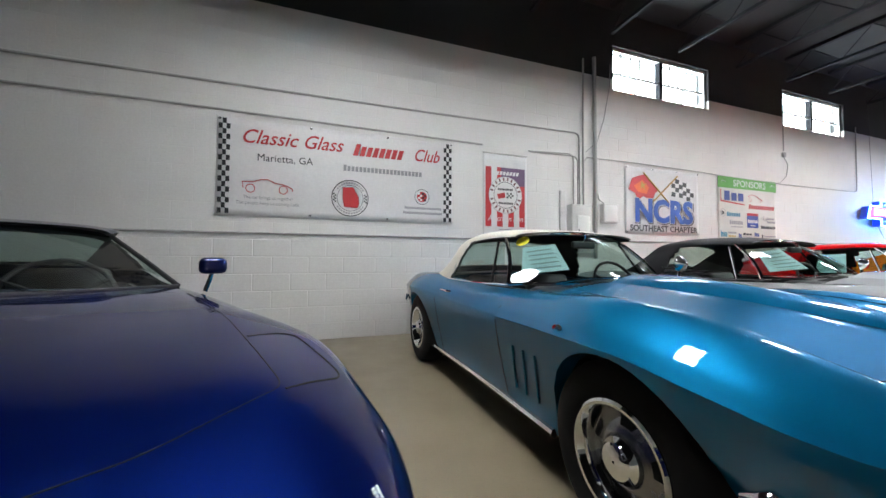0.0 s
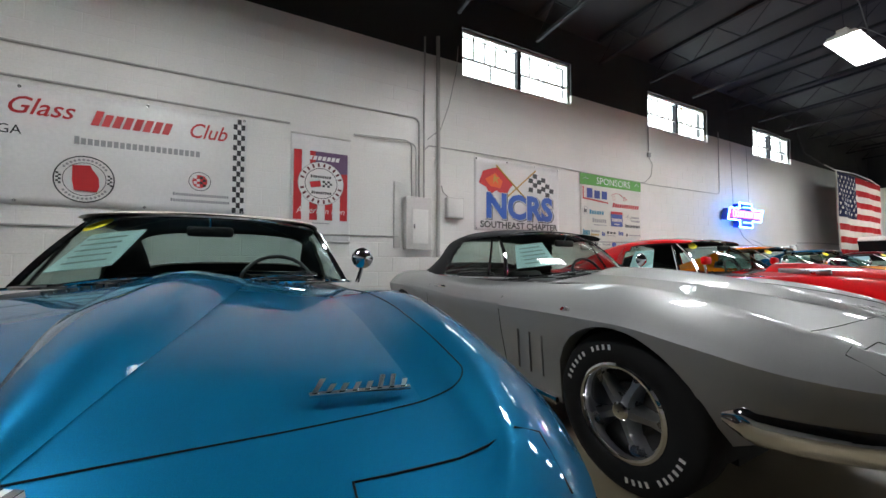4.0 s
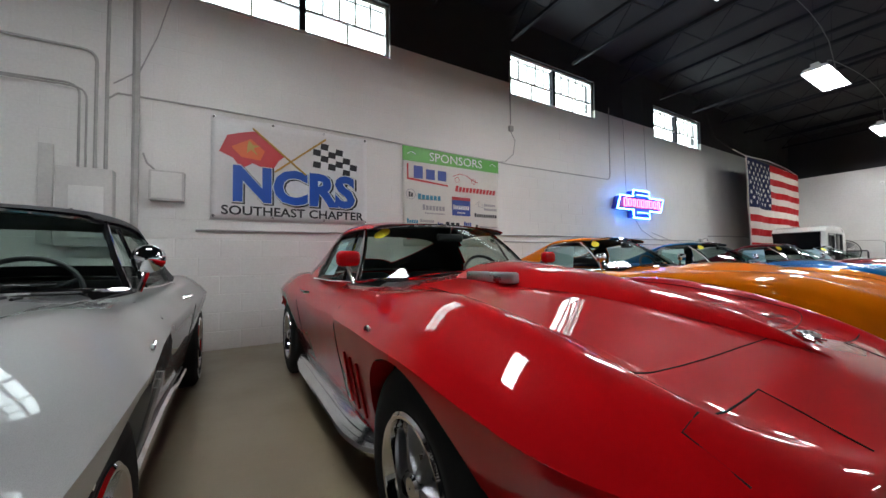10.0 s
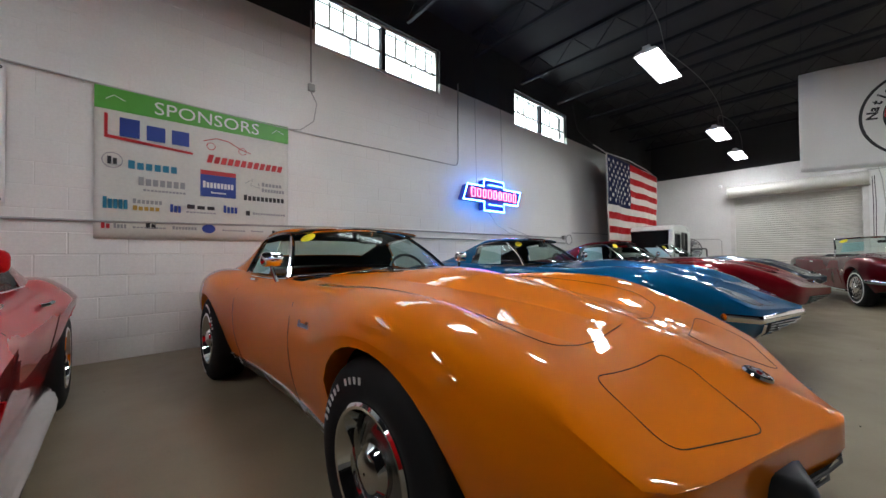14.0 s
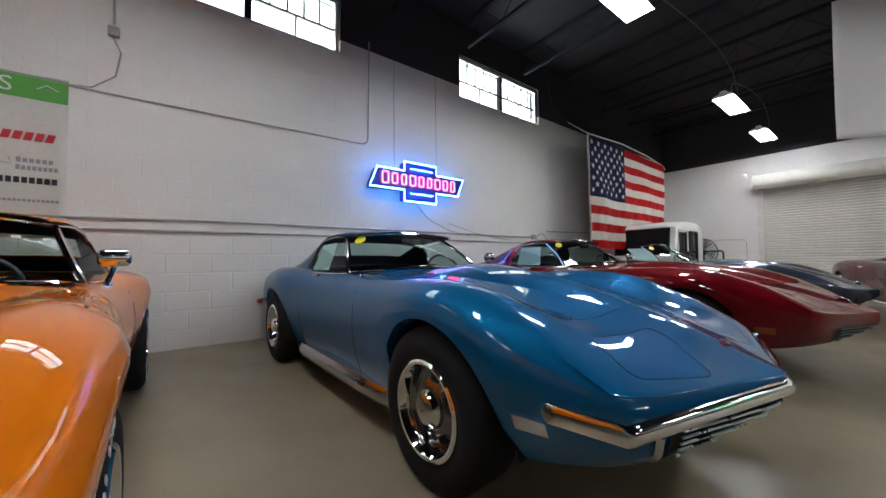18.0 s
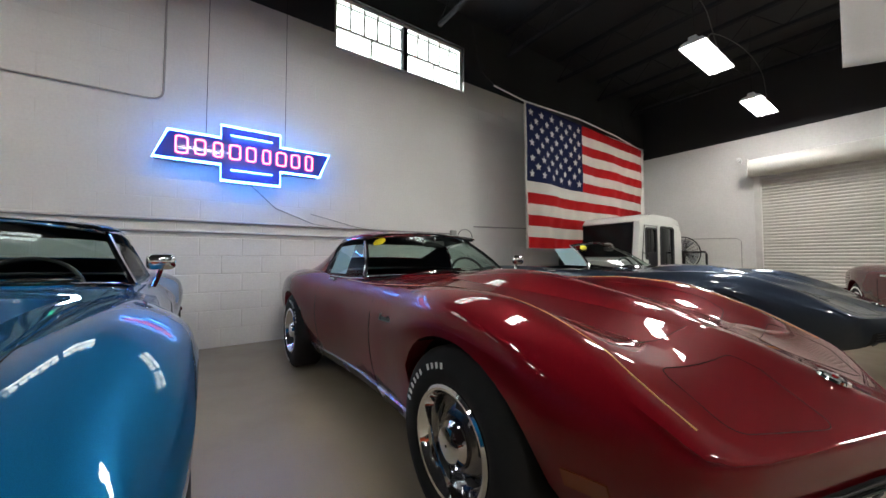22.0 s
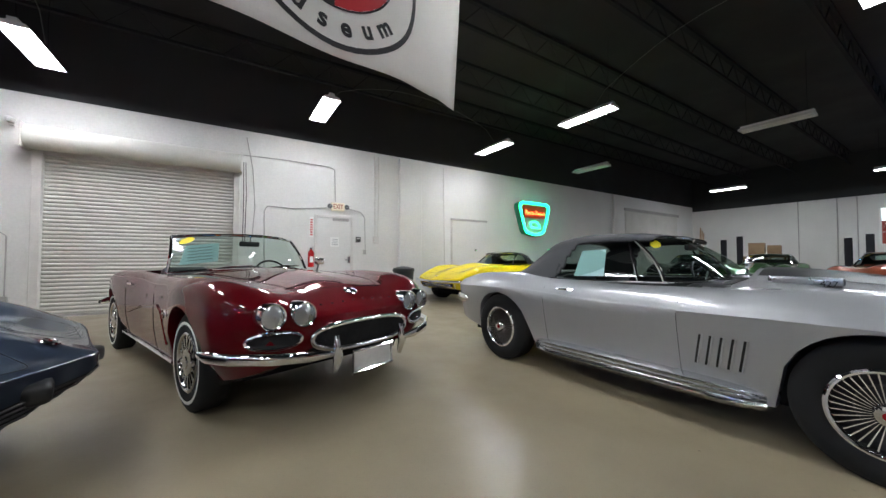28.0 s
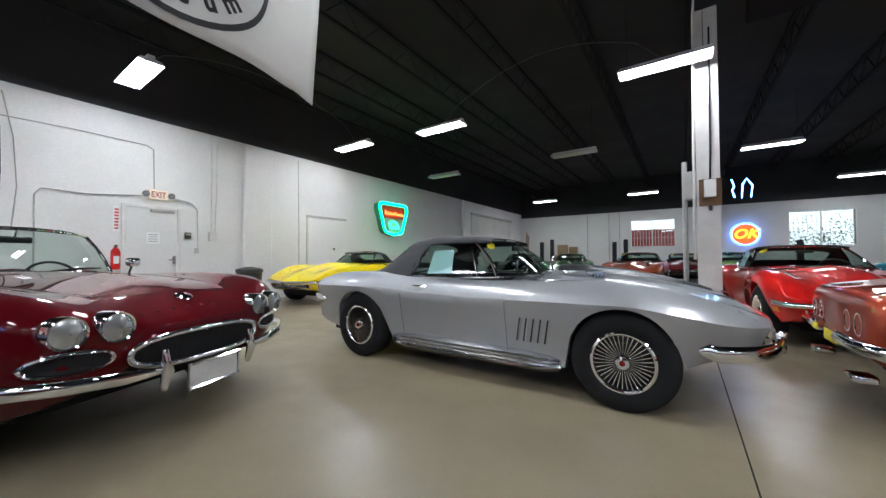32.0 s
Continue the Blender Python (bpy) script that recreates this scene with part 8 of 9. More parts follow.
# thin cloth lets lamplight through
cn = CLOTH.node_tree
tl, mxs = cn.nodes.new("ShaderNodeBsdfTranslucent"), cn.nodes.new("ShaderNodeMixShader")
tl.inputs[0].default_value, mxs.inputs[0].default_value = (0.86, 0.85, 0.82, 1), 0.4
cn.links.new(cn.nodes["Principled BSDF"].outputs[0], mxs.inputs[1])
cn.links.new(tl.outputs[0], mxs.inputs[2])
cn.links.new(mxs.outputs[0], cn.nodes["Material Output"].inputs[0])
HW, HH = 2.66, 1.72
nx, nz = 40, 20
v = []
for i in range(nx + 1):
    for j in range(nz + 1):
        u, t = i / nx, j / nz
        dep = 0.05 * math.sin(u * 7 + 1.0) * (1 - t) + 0.03 * math.sin(u * 15 + 3 * t)
        sag = -0.14 * math.sin(math.pi * u) * (1 - t) * 0.6 + 0.06 * u * (1 - t)
        v.append((u * HW, dep, t * HH + sag - 0.1 * (1 - t) * max(0, u - 0.93) * 10))
ob = mesh_part("cloth", v, grid_faces(nx + 1, nz + 1), CLOTH, hb, angle=80)
ob.modifiers.new("thickness", "SOLIDIFY").thickness = 0.003
ZC, XC, YP = 0.74, 1.42, -0.1


def wavy(x, z):
    u, t = x / HW, z / HH
    return 0.05 * math.sin(u * 7 + 1.0) * (1 - t) + 0.03 * math.sin(u * 15 + 3 * t) - 0.008


def drape(name, pts, mat, off=0.0, label=""):
    return mesh_part(name, [(x, wavy(x, z) - off, z) for x, z in pts], [tuple(range(len(pts)))], mat, hb, label, smooth=False)


def drape_ring(name, r0, r1, mat, off):
    n = 56
    v = [(XC + r * math.cos(2 * math.pi * k / n), wavy(XC + r * math.cos(2 * math.pi * k / n), ZC + r * math.sin(2 * math.pi * k / n)) - off, ZC + r * math.sin(2 * math.pi * k / n)) for r in (r0, r1) for k in range(n)]
    mesh_part(name, v, [(k, (k + 1) % n, (k + 1) % n + n, k + n) for k in range(n)], mat, hb, smooth=False)


drape_ring("emblem_outer_ring", 0.7, 0.74, INK["black"], 0.002)
drape_ring("emblem_inner_ring", 0.46, 0.475, INK["black"], 0.002)
for q, (sx, sz) in enumerate(((-1, 1), (1, 1), (1, -1), (-1, -1))):
    if q in (0, 2):
        pts = [(XC, ZC)]
        for k in range(9):
            a = math.atan2(sz, sx) - math.pi / 4 + math.pi / 2 * k / 8
            pts.append((XC + 0.46 * math.cos(a), ZC + 0.46 * math.sin(a)))
        v = [(x, wavy(x, z) - 0.003, z) for x, z in pts]
        mesh_part("red_quarter", v, [(0, k, k + 1) for k in range(1, 9)], INK["red"], hb, smooth=False)
    else:
        for c in range(4):
            for r in range(4):
                x0, z0 = XC + (0.115 * c if sx > 0 else -0.115 * (c + 1)), ZC + (0.115 * r if sz > 0 else -0.115 * (r + 1))
                if (c + r) % 2 == (0 if q == 1 else 1) and math.hypot(x0 + 0.057 - XC, z0 + 0.057 - ZC) < 0.43:
                    drape("check_square", rect(x0, x0 + 0.115, z0, z0 + 0.115), INK["black"], 0.003)
drape("bow_mark", [(XC - 0.38, ZC + 0.12), (XC - 0.26, ZC + 0.12), (XC - 0.26, ZC + 0.09), (XC - 0.16, ZC + 0.09), (XC - 0.16, ZC + 0.12), (XC - 0.07, ZC + 0.12), (XC - 0.04, ZC + 0.18), (XC - 0.16, ZC + 0.18), (XC - 0.16, ZC + 0.21), (XC - 0.26, ZC + 0.21), (XC - 0.26, ZC + 0.18), (XC - 0.35, ZC + 0.18)], INK["white"], 0.006)
drape("lily_mark", [(XC + 0.2, ZC - 0.3), (XC + 0.23, ZC - 0.22), (XC + 0.32, ZC - 0.2), (XC + 0.25, ZC - 0.15), (XC + 0.21, ZC - 0.05), (XC + 0.17, ZC - 0.15), (XC + 0.1, ZC - 0.2), (XC + 0.17, ZC - 0.22)], INK["white"], 0.006)


def arc_words(words, radius, mid, span, up, size, name):
    """Words set letter by letter round the emblem."""
    n = len(words)
    for i, ch in enumerate(words):
        if ch == " ":
            continue
        a = mid + (span / 2 - span * i / max(n - 1, 1)) * (1 if up else -1)
        x, z = XC + radius * math.cos(a), ZC + radius * math.sin(a)
        ang = math.degrees(a) - 90 if up else math.degrees(a) + 90
        if ch == "#":
            c, s_ = math.cos(math.radians(ang)), math.sin(math.radians(ang))
            drape("emblem_letter_bar", [(x + p * c - q * s_, z + p * s_ + q * c) for p, q in ((-0.035, -0.055), (0.035, -0.055), (0.035, 0.055), (-0.035, 0.055))], INK["black"], 0.003)
        else:
            lettering(name, ch, size, pose(x, wavy(x, z) - 0.004, z, 90, 0, 0) @ pose(0, 0, 0, 0, 0, ang), INK["black"], hb, depth=0.0006, bold=0.006)


arc_words("National ########", 0.585, math.pi / 2, 3.0, True, 0.17, "emblem_letter")
arc_words("Museum", 0.585, -math.pi / 2, 1.35, False, 0.17, "emblem_letter")
for xx in (0.02, 1.3, 2.64):
    tube("hanging_wire", [(xx, wavy(xx, HH), HH), (xx + 0.05, 0, Z_DECK + 0.003 - 2.41)], 0.003, M["steel_black"], hb, "", 4)

# ---- post, far wall ----
p = thing("post", pose(12.6, -12.0, 0), "white painted steel post with switch boxes", "post")
box("flange", -0.145, 0.145, 0.12, 0.145, 0.02, Z_DECK - 0.5, M["conduit"], p, bevel=0.003)
box("flange", -0.145, 0.145, -0.145, -0.12, 0.02, Z_DECK - 0.5, M["conduit"], p, bevel=0.003)
box("web", -0.012, 0.012, -0.12, 0.12, 0.02, Z_DECK - 0.5, M["conduit"], p)
box("base_plate", -0.2, 0.2, -0.2, 0.2, 0.0, 0.02, M["steel_black"], p)
tube("conduit", [(-0.04, 0.165, 4.6), (-0.03, 0.165, 2.75), (-0.02, 0.165, 2.2)], 0.012, M["steel_black"], p)
box("switch_box", -0.09, 0.06, 0.146, 0.24, 1.95, 2.22, M["white_plastic"], p, bevel=0.006)
box("backing_board", -0.16, 0.12, 0.1455, 0.16, 1.82, 2.24, surface("board_brown", (0.14, 0.07, 0.03), (0.1, 0.05, 0.02), rough=0.7), p)
box("grey_box", 0.146, 0.3, -0.06, 0.1, 1.95, 2.4, M["conduit_grey"], p, bevel=0.006)
tube("plug", [(-0.02, 0.165, 1.82), (-0.02, 0.18, 1.75)], 0.025, M["black"], p)
tagged(tube("vertical_pipe", [(12.9, -12.1, 0.0), (12.9, -12.1, 2.6)], 0.038, M["conduit_grey"], sides=14), "short grey pipe standing beside the post", "pipe")
tagged(tube("vertical_pipe", [(12.78, -11.75, 1.0), (12.78, -11.78, 2.6), (12.75, -11.8, Z_DECK - 0.1)], 0.02, M["conduit"], sides=8), "thin conduit running up beside the post", "pipe")

tagged(box("floor_joint", 12.676, 12.684, -20.0, -5.9, 0.0002, 0.0012, M["seam"]), "dark sawn joint in the concrete", "joint", kind="structure")


def far_window(x0, x1, z0, z1, n):
    w = thing("window_%d" % n, pose(x0, YF, z0), "far window with white security bars", "window", kind="structure")
    L, H = x1 - x0, z1 - z0
    for a, b_, c, d_ in ((0, L, -0.04, 0.0), (0, L, H, H + 0.04), (-0.04, 0, 0, H), (L, L + 0.04, 0, H)):
        box("window_frame", a, b_, -0.12, 0.02, c, d_, M["white_plastic"], w)
    box("mullion", L / 2 - 0.03, L / 2 + 0.03, -0.1, -0.04, 0, H, M["white_plastic"], w)
    for k in range(1, 14):
        if k != 7:
            box("bar", L * k / 14 - 0.01, L * k / 14 + 0.01, -0.06, -0.04, 0, H, M["white_plastic"], w)
    for z in (H * 0.33, H * 0.68):
        box("cross_bar", 0, L, -0.075, -0.06, z - 0.012, z + 0.012, M["white_plastic"], w)
    g = box("pane", 0, L, -0.16, -0.155, 0, H, M["glass"], w)
    g.visible_shadow = False


far_window(13.3, 15.3, 1.63, 3.05, 4)
far_window(6.95, 8.95, 1.56, 3.06, 5)
BRICK_OUT = surface("red_fence_outside", (0.5, 0.08, 0.06), (0.4, 0.06, 0.05), rough=0.8, scale=2, fine=20)
tagged(box("backdrop", 11.0, 18.0, YF - 3.02, YF - 3.0, 0, 2.75, BRICK_OUT), "red fence outside the far window", "fence", kind="structure")
tagged(box("backdrop", XW, XE, YF - 6.02, YF - 6.0, 0, 9, glow("outside_glow", (0.9, 0.95, 1.0), 1.5)), "hazy daylight outside the far windows", "sky", kind="structure")
hedge_rnd = random.Random(4)
vv, ff = [], []
for k in range(4000):
    c = Vector((hedge_rnd.uniform(5.5, 10.5), YF - 4.0 + hedge_rnd.uniform(-0.4, 0.4), hedge_rnd.uniform(0.2, 3.4) * hedge_rnd.uniform(0.6, 1)))
    a = Vector((hedge_rnd.gauss(0, 1), hedge_rnd.gauss(0, 1), hedge_rnd.gauss(0, 1))).normalized() * 0.06
    bvec = a.cross(Vector((hedge_rnd.gauss(0, 1), hedge_rnd.gauss(0, 1), 1))).normalized() * 0.035
    i0 = len(vv)
    vv += [c - a, c + bvec, c + a, c - bvec]
    ff.append((i0, i0 + 1, i0 + 2, i0 + 3))
tagged(mesh_part("shrub_leaves", vv, ff, surface("shrub_green", (0.1, 0.16, 0.07), (0.06, 0.1, 0.04), rough=0.7), None, smooth=False), "green shrubs outside the window", "shrub", kind="stuff")

s = thing("round_sign", pose(10.5, YF + 0.005, 2.12), "round orange and blue lit sign with two letters", "neon sign")
lathe("sign_disc", [(0.5, 0.0), (0.5, 0.12), (0.46, 0.13), (0.004, 0.135)], glow("sign_orange_glow", (0.9, 0.13, 0.02), 0.9), s, "orange glowing disc", 32, "y")
loop = [(0.52 * math.cos(a), 0.15, 0.52 * math.sin(a)) for a in [2 * math.pi * k / 32 for k in range(32)]]
tube("rim_tube", loop, 0.03, glow("rim_blue_glow", (0.06, 0.28, 1.0), 9.0), s, "pale blue neon rim", 8, True)
lettering("letters", "OK", 0.62, pose(0, 0.15, 0, 90, 0, 180), glow("sign_yellow_glow", (1.0, 0.55, 0.04), 1.6), s, "yellow letters", 0.004, shear=0.3, bold=0.02)
s = thing("neon_sign", pose(11.3, -20.0, 3.3), "small hanging blue neon sign", "neon sign")
tube("figure_tube", [(-0.2, 0, -0.32), (-0.24, 0, 0.06), (-0.1, 0, 0.3), (0.0, 0, 0.14), (0.03, 0, -0.32)], 0.016, NEON_BLUE, s, "blue neon figure", 6)
tube("figure_tube", [(0.2, 0, -0.3), (0.28, 0, -0.06), (0.21, 0, 0.06), (0.28, 0, 0.3)], 0.016, NEON_BLUE, s, "blue neon figure", 6)
for xx in (-0.2, 0.35):
    tube("hanging_wire", [(xx, 0, 0.4), (xx, 0, Z_DECK - 3.3)], 0.004, M["steel_black"], s, "", 4)

# ---- small white delivery van ----
WHITE_VAN = car_paint("white_van_paint", (0.68, 0.68, 0.64), 0.0)
vn = thing("delivery_van", pose(18.37, -1.07, 0, 0, 0, 180) @ Matrix.Scale(1.0, 4), "small white boxy delivery van with dark windows", "van")
prof = [(-0.95, 0.35), (0.98, 0.35), (1.0, 0.95), (0.93, 1.02), (0.8, 1.68), (0.68, 1.78), (0.3, 1.84), (-0.5, 1.84), (-0.85, 1.78), (-0.95, 1.62)]
bm = bmesh.new()
rows = []
for y, k in ((-0.72, 0.9), (-0.7, 0.985), (-0.6, 1.0), (0.6, 1.0), (0.7, 0.985), (0.72, 0.9)):
    rows.append([bm.verts.new((x, y, 0.35 + (z - 0.35) * (k if z > 1.5 else 1))) for x, z in prof])
for r0, r1 in zip(rows, rows[1:]):
    for i in range(len(prof)):
        bm.faces.new((r0[i], r0[(i + 1) % len(prof)], r1[(i + 1) % len(prof)], r1[i]))
bm.faces.new(rows[0]), bm.faces.new(reversed(rows[-1]))
part("body", bm, WHITE_VAN, vn, smooth=True, angle=35)
VG = plain("van_dark_glass", (0.008, 0.009, 0.01), 0.06, spec=0.2)
mesh_part("windscreen", [(0.945, y, 1.04) for y in (-0.62, 0.62)] + [(0.815, y, 1.64) for y in (0.6, -0.6)], [(0, 1, 2, 3)], VG, vn, "dark upright windscreen", smooth=False)
tube("windscreen_rubber", [(0.95, -0.63, 1.03), (0.95, 0.63, 1.03), (0.82, 0.61, 1.65), (0.82, -0.61, 1.65)], 0.012, M["black"], vn, "", 6, True)
for yy in (-0.724, 0.724):
    sgn = 1 if yy > 0 else -1
    round_box("door_window", 0.2, 0.62, min(yy, yy - sgn * 0.01), max(yy, yy - sgn * 0.01), 0.98, 1.55, VG, vn, 0.003)
    # the doorway is a flat panel, the shade inside put into its dark colour
    round_box("rear_opening", -0.55, 0.02, min(yy, yy - sgn * 0.01), max(yy, yy - sgn * 0.01), 0.55, 1.6, VG, vn, 0.003, "dark open doorway")
    tube("door_seal", [(0.16, yy, 0.5), (0.16, yy, 1.6), (0.66, yy, 1.6), (0.76, yy, 1.0), (0.76, yy, 0.5)], 0.008, M["black"], vn, "", 5)
    for name, wx0, wx1, wz0, wz1 in (("window_rubber", 0.2, 0.62, 0.98, 1.55), ("doorway_rubber", -0.55, 0.02, 0.55, 1.6)):
        loop = rounded_path([(wx0 + 0.1, wz0), (wx1, wz0), (wx1, wz1), (wx0, wz1), (wx0, wz0), (wx0 + 0.1, wz0)], 0.07)
        tube(name, [(px, yy + sgn * 0.004, pz) for px, pz in loop[:-1]], 0.017, M["black"], vn, "black rubber surround", 6, True)
    tube("window_divider", [(0.41, yy + sgn * 0.004, 0.98), (0.41, yy + sgn * 0.004, 1.55)], 0.009, M["black"], vn, "", 6)
    tube("door_handle", [(0.24, yy + sgn * 0.02, 0.9), (0.34, yy + sgn * 0.02, 0.9)], 0.012, M["black"], vn, "", 6)
    lathe("headlamp", [(0.09, 0.0), (0.085, 0.025), (0.004, 0.035)], M["lens_clear"], vn, "round headlamp", 18, "x", (1.0, sgn * 0.5, 0.78))
    tube("mirror_arm", [(0.75, sgn * 0.72, 1.1), (0.8, sgn * 0.92, 1.05), (0.8, sgn * 0.92, 0.85)], 0.01, M["black"], vn, "", 6)
    round_box("wing_mirror", 0.78, 0.82, sgn * 0.92 - 0.07, sgn * 0.92 + 0.07, 0.86, 1.1, M["black"], vn, 0.01)
for xx in (0.6, -0.6):
    for sgn in (-1, 1):
        wheel(vn, xx, sgn, 0.3, 0.18, 0.16, "plain", 0.66, "", 0.2)
box("axle_frame", -0.9, 0.9, -0.5, 0.5, 0.22, 0.36, M["dark"], vn)
rd = tube("open_rear_door", [(-1.0, 0.73, 0.55), (-1.0, 0.73, 1.12), (-1.03, 1.1, 1.12), (-1.05, 1.12, 1.08), (-1.05, 1.12, 0.6), (-1.03, 1.08, 0.55)], 0.02, M["steel_black"], vn, "black framed rear door standing open", 8, True)
mesh_part("door_pane", [(-1.0, 0.74, 0.57), (-1.04, 1.09, 0.57), (-1.04, 1.09, 1.1), (-1.0, 0.74, 1.1)], [(0, 1, 2, 3)], M["glass"], rd, smooth=False)
f = thing("floor_fan", pose(19.62, -1.68, 0), "round black floor fan on a stand behind the van", "fan")
FZ = 1.1
for r in (0.35, 0.31, 0.27, 0.23, 0.19, 0.15, 0.11):
    tube("cage_ring", [(-0.03 * (0.35 - r) / 0.35, r * math.cos(a), FZ + r * math.sin(a)) for a in [2 * math.pi * k / 28 for k in range(28)]], 0.012 if r > 0.34 else 0.004, M["steel_black"], f, "", 5, True)
for k in range(24):
    a = 2 * math.pi * k / 24
    tube("cage_spoke", [(-0.03, 0.06 * math.cos(a), FZ + 0.06 * math.sin(a)), (0.0, 0.35 * math.cos(a), FZ + 0.35 * math.sin(a))], 0.004, M["steel_black"], f, "", 4)
for k in range(4):
    a = math.pi / 2 * k + 0.3
    ring = [(0.05, 0.05 * math.cos(a), FZ + 0.05 * math.sin(a))] + [(0.07 - 0.05 * t, 0.3 * math.cos(a - 0.4 + 0.95 * t), FZ + 0.3 * math.sin(a - 0.4 + 0.95 * t)) for t in (0, 0.33, 0.66, 1)]
    mesh_part("blade", ring + [(x + 0.006, y, z) for x, y, z in ring], [(0, 1, 2, 3, 4), (9, 8, 7, 6, 5)] + [(i, i + 5, (i + 1) % 5 + 5, (i + 1) % 5) for i in range(5)], M["alu_dark"], f, smooth=False)
lathe("motor", [(0.06, 0.06), (0.08, 0.1), (0.07, 0.2), (0.004, 0.23)], M["black"], f, "", 16, "x", (0, 0, FZ))
tube("stand", [(0.15, 0, FZ), (0.15, 0, 0.04)], 0.02, M["steel_black"], f)
lathe("foot", [(0.25, 0.0), (0.25, 0.02), (0.03, 0.04)], M["steel_black"], f, "", 20, "z", (0.15, 0, 0))

# ---- clutter along the far wall ----
BOARD = surface("raw_board", (0.32, 0.2, 0.1), (0.25, 0.15, 0.08), rough=0.7, scale=4, fine=60)
CARTON = surface("cardboard", (0.28, 0.18, 0.1), (0.22, 0.14, 0.08), rough=0.8, scale=3, fine=40)
for px, py, ph in ((19.25, -25.5, 2.08), (19.83, -25.4, 1.94), (15.4, -25.5, 1.97), (15.95, -25.6, 1.85), (8.9, -25.6, 1.75)):
    b = thing("stanchion", pose(px, py, 0), "dark upright steel stanchion near the far wall", "post", "stanchions")
    box("upright", -0.1, 0.1, -0.08, 0.08, 0.03, ph, M["steel_black"], b, bevel=0.01)
    box("foot_plate", -0.25, 0.25, -0.25, 0.25, 0.0, 0.03, M["steel_black"], b, bevel=0.005)
for px, py, w_, h_ in ((18.75, -25.9, 0.55, 0.62), (18.2, -26.1, 0.45, 0.5)):
    b = thing("workbench", pose(px, py, 0), "plain wooden bench by the far wall", "bench", "benches")
    box("bench_top", -0.45, 0.45, -0.3, 0.3, 1.1, 1.15, BOARD, b, bevel=0.006)
    for sx in (-0.4, 0.4):
        for sy in (-0.25, 0.25):
            box("leg", sx - 0.03, sx + 0.03, sy - 0.03, sy + 0.03, 0, 1.1, BOARD, b)
    c = thing("cardboard_box", pose(px, py, 1.15, 0, 0, 8), "brown cardboard box on the bench", "box", "cartons")
    box("carton", -w_ / 2, w_ / 2, -0.2, 0.2, 0, h_, CARTON, c, bevel=0.008)
    box("tape", -0.03, 0.03, -0.202, 0.202, h_ + 0.0005, h_ + 0.002, M["paper"], c)
for k in range(3):
    tagged(tube("timber", [(21.2 - 0.09 * k, -26.2 + 0.05 * k, 0.0), (21.3 - 0.07 * k, -26.8, 2.7 - 0.15 * k)], 0.03, BOARD, sides=4), "long pale timber leaning in the corner", "timber", "timbers")
tagged(box("partition", 2.0, 7.07, -24.15, -24.0, 0.0, 2.04, M["end_wall"], bevel=0.01), "low white partition in front of the far wall", "partition", kind="structure")
for k in range(7):
    xx = 5.46 - 0.3 * k + 0.05 * (k % 2)
    tagged(tube("wall_pipe", [(xx, YF + 0.06, 2.1), (xx, YF + 0.06, 3.7)], 0.03 + 0.012 * (k % 3), M["end_wall"], sides=10), "white painted pipe on the far wall", "pipe", "far wall pipes")
for xx in (16.43, 15.88, 17.6):
    tagged(tube("conduit", [(xx, YF + 0.02, 0.3), (xx, YF + 0.02, 3.6)], 0.018, M["conduit_grey"], sides=6), "thin conduit on the far wall", "conduit", "far wall conduits")

M["cord"] = plain("dull_grey_cord", (0.09, 0.09, 0.09), 0.6)
# ---- cords between the ceiling lights, roof clutter ----
for (xa, ya), (xb, yb) in (((3.5, -3.05), (8.1, -3.05)), ((8.1, -3.05), (12.55, -2.95)), ((12.55, -2.95), (17.4, -2.9)), ((17.4, -2.9), (20.28, -2.88)), ((20.17, -6.9), (20.2, -11.4)), ((13.15, -11.5), (17.53, -11.68))):
    pts = []
    for k in range(13):
        t = k / 12
        sag = 0.55 * (abs(t - 0.5) * 2) ** 2
        pts.append((xa + (xb - xa) * t, ya + (yb - ya) * t + 0.12 * math.sin(t * 5), 4.88 - sag if 0 < k < 12 else 4.14))
    tagged(tube("power_cord", pts, 0.007, M["cord"], sides=6), "thin grey cord looped between the ceiling lights", "cord", "light cords")
d = thing("unit_heater", pose(11.7, -11.7, 4.55), "dark slatted heater hung under the roof", "heater")
box("case", -0.4, 0.4, -0.3, 0.3, 0.0, 0.5, M["steel_black"], d, bevel=0.01)
for k in range(7):
    box("slat", -0.36, 0.36, 0.302, 0.32, 0.05 + 0.06 * k, 0.085 + 0.06 * k, M["conduit_grey"], d)
for sx in (-0.35, 0.35):
    tube("hanger_rod", [(sx, 0, 0.5), (sx, 0, Z_DECK - 4.55)], 0.006, M["steel_black"], d)

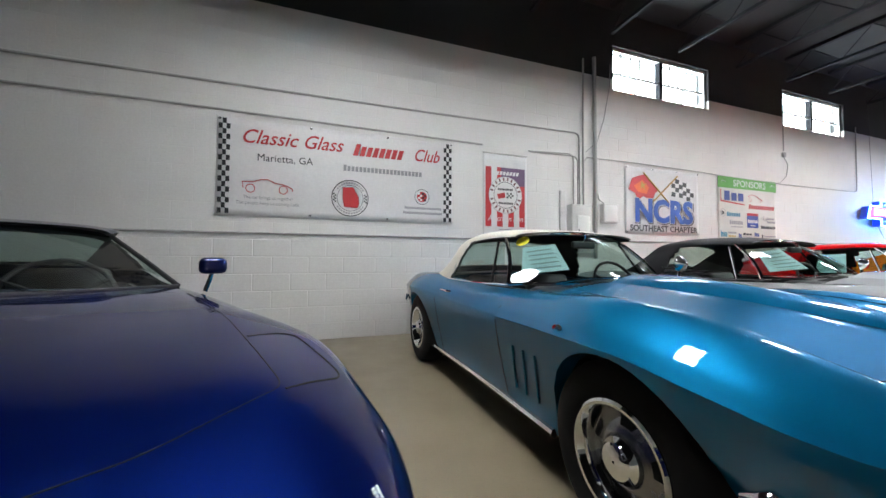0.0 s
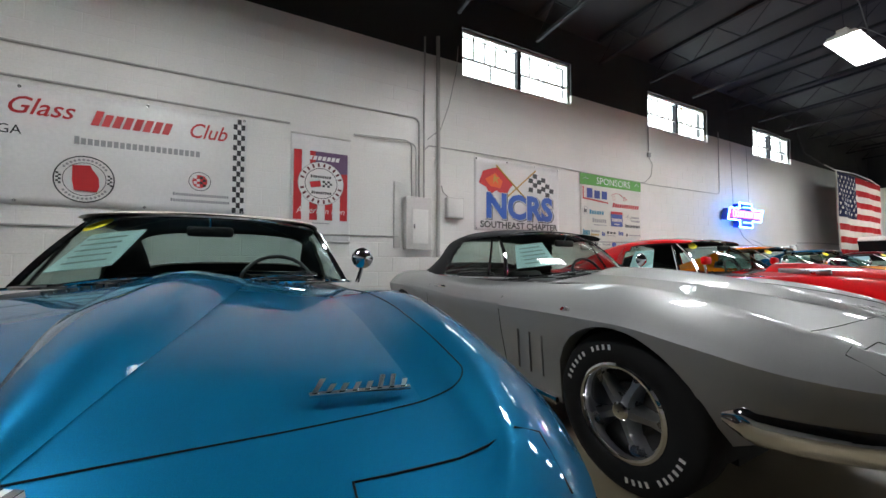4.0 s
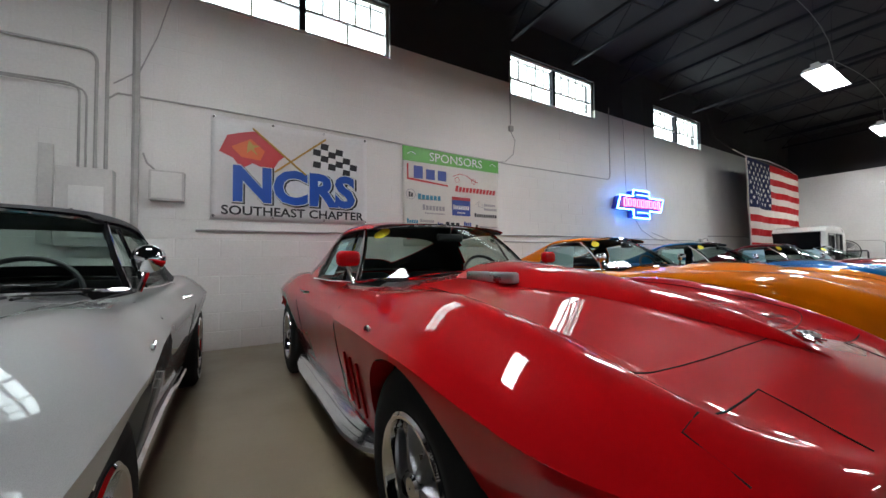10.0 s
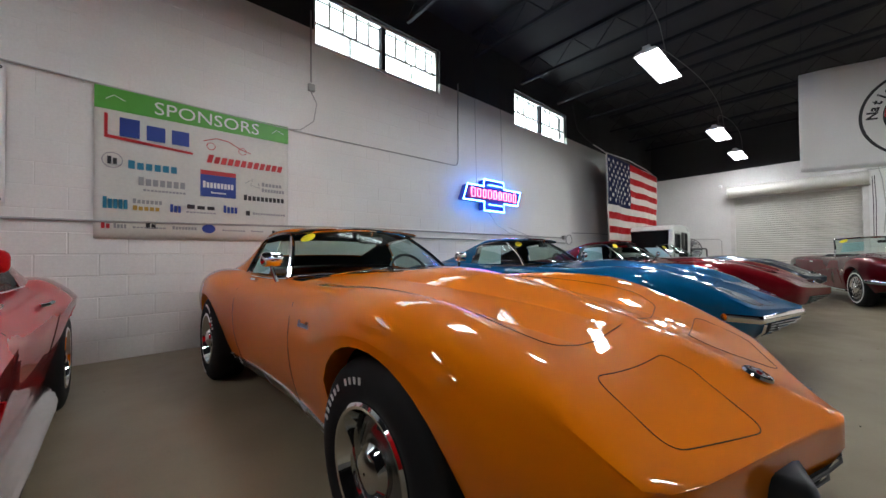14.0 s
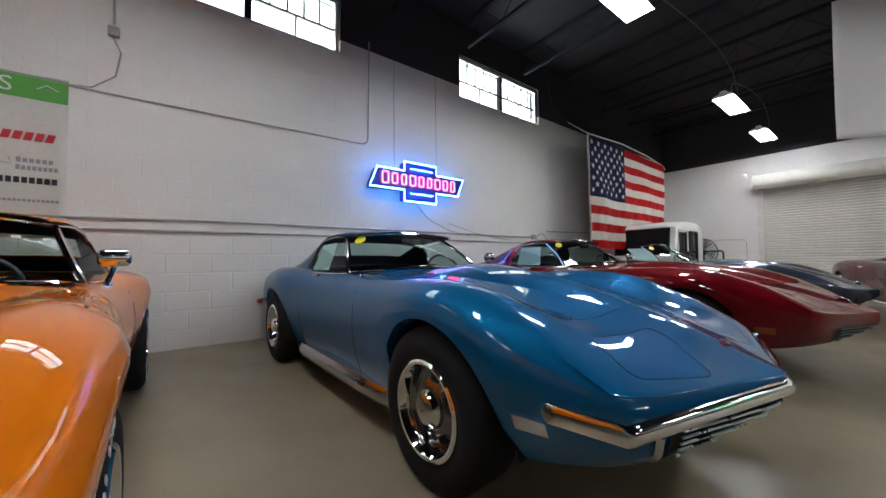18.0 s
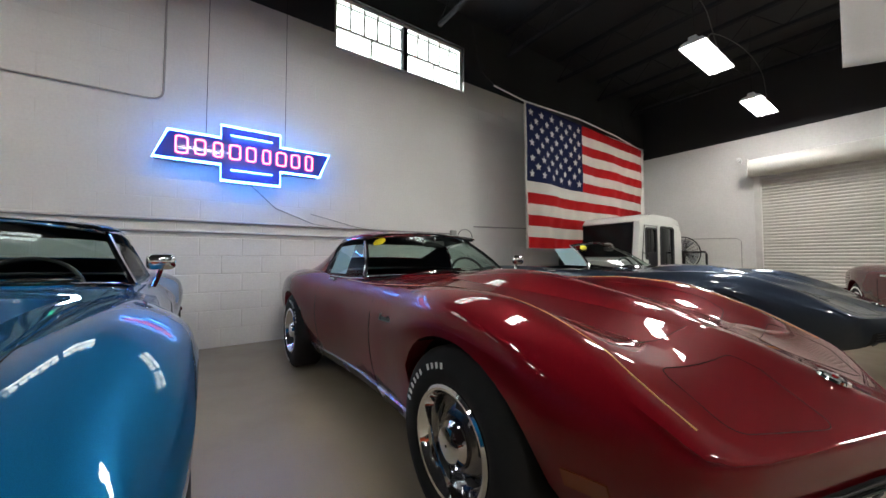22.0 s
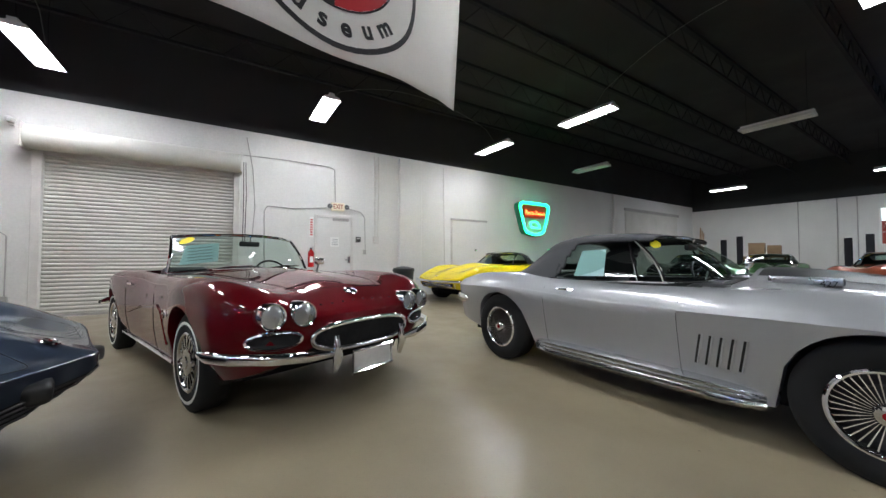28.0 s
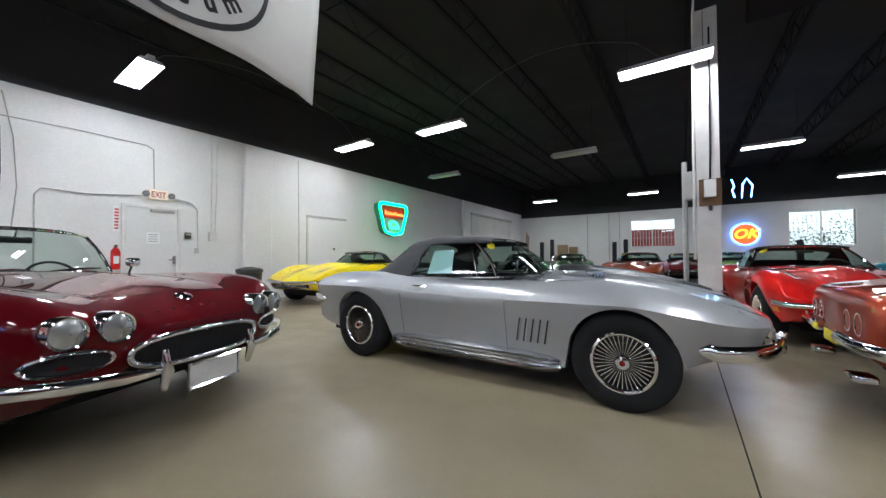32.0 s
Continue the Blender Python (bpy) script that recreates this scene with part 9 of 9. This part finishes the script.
# ---- litter on the floor ----
litter = random.Random(11)
vv, ff = [], []
for k in range(60):
    cx, cy, r = litter.uniform(-2, 16), -litter.uniform(0.4, 12.0), litter.uniform(0.004, 0.016)
    a0 = litter.uniform(0, 6.28)
    i0 = len(vv)
    vv += [(cx + r * q * math.cos(a0 + 1.26 * j), cy + r * q * math.sin(a0 + 1.26 * j) * 0.6, 0.0015 + 0.003 * (j % 2)) for j, q in enumerate((1, 0.7, 1.1, 0.6, 0.9))]
    ff.append(tuple(range(i0, i0 + 5)))
tagged(mesh_part("floor_litter", vv, ff, surface("dry_leaf", (0.05, 0.035, 0.02), (0.03, 0.02, 0.012), rough=0.9), None, smooth=False), "small dark crumbs and leaf bits on the concrete", "litter", kind="stuff")


# ---- painted concrete blocks, the courses beside the cars as pieces ----
BL, BH = 0.418, 0.209


def block_shape(w, h, proud, gap, edge=0.004):
    """Corners and faces of one block face, x along the wall and z up, standing off to -y."""
    x0, x1, z0, z1 = gap, w - gap, gap, h - gap
    v = [(x0, 0.0, z0), (x1, 0.0, z0), (x1, 0.0, z1), (x0, 0.0, z1), (x0 + edge, -proud, z0 + edge), (x1 - edge, -proud, z0 + edge), (x1 - edge, -proud, z1 - edge), (x0 + edge, -proud, z1 - edge)]
    return v, [(4, 5, 6, 7), (0, 1, 5, 4), (1, 2, 6, 5), (2, 3, 7, 6), (3, 0, 4, 7)]


bv, bf = block_shape(BL, BH, 0.0035, 0.0035)
block_mesh = bpy.data.meshes.new("block")
block_mesh.from_pydata(bv, [], bf)
block_mesh.materials.append(M["wall"])
rest_v, rest_f = [], []


def add_rest(vs, fs, place):
    base = len(rest_v)
    rest_v.extend(place(p) for p in vs)
    rest_f.extend(tuple(i + base for i in q) for q in fs)


for course in range(19):
    z = course * BH
    x = XW + 0.3 + (BL / 2 if course % 2 else 0)
    while x < XE - BL:
        near = course < 6 and -4.0 < x < 16.4
        if near:
            ob = link(new("block", block_mesh), wall_n)
            ob.matrix_basis = pose(x, -0.0002, z)
        elif not any(x0 - BL < x < x1 and z + BH > WZ0 - 0.04 for x0, x1 in WINDOWS) and z + BH <= Z_WHITE + 0.01:
            vs, fs = block_shape(BL, BH, 0.0014, 0.002, 0.0025)
            add_rest(vs, fs, lambda p: (p[0] + x, p[1] - 0.0002, p[2] + z))
        x += BL
tagged(mesh_part("block_courses", rest_v, rest_f, M["wall"], wall_n, smooth=False), kind="stuff")
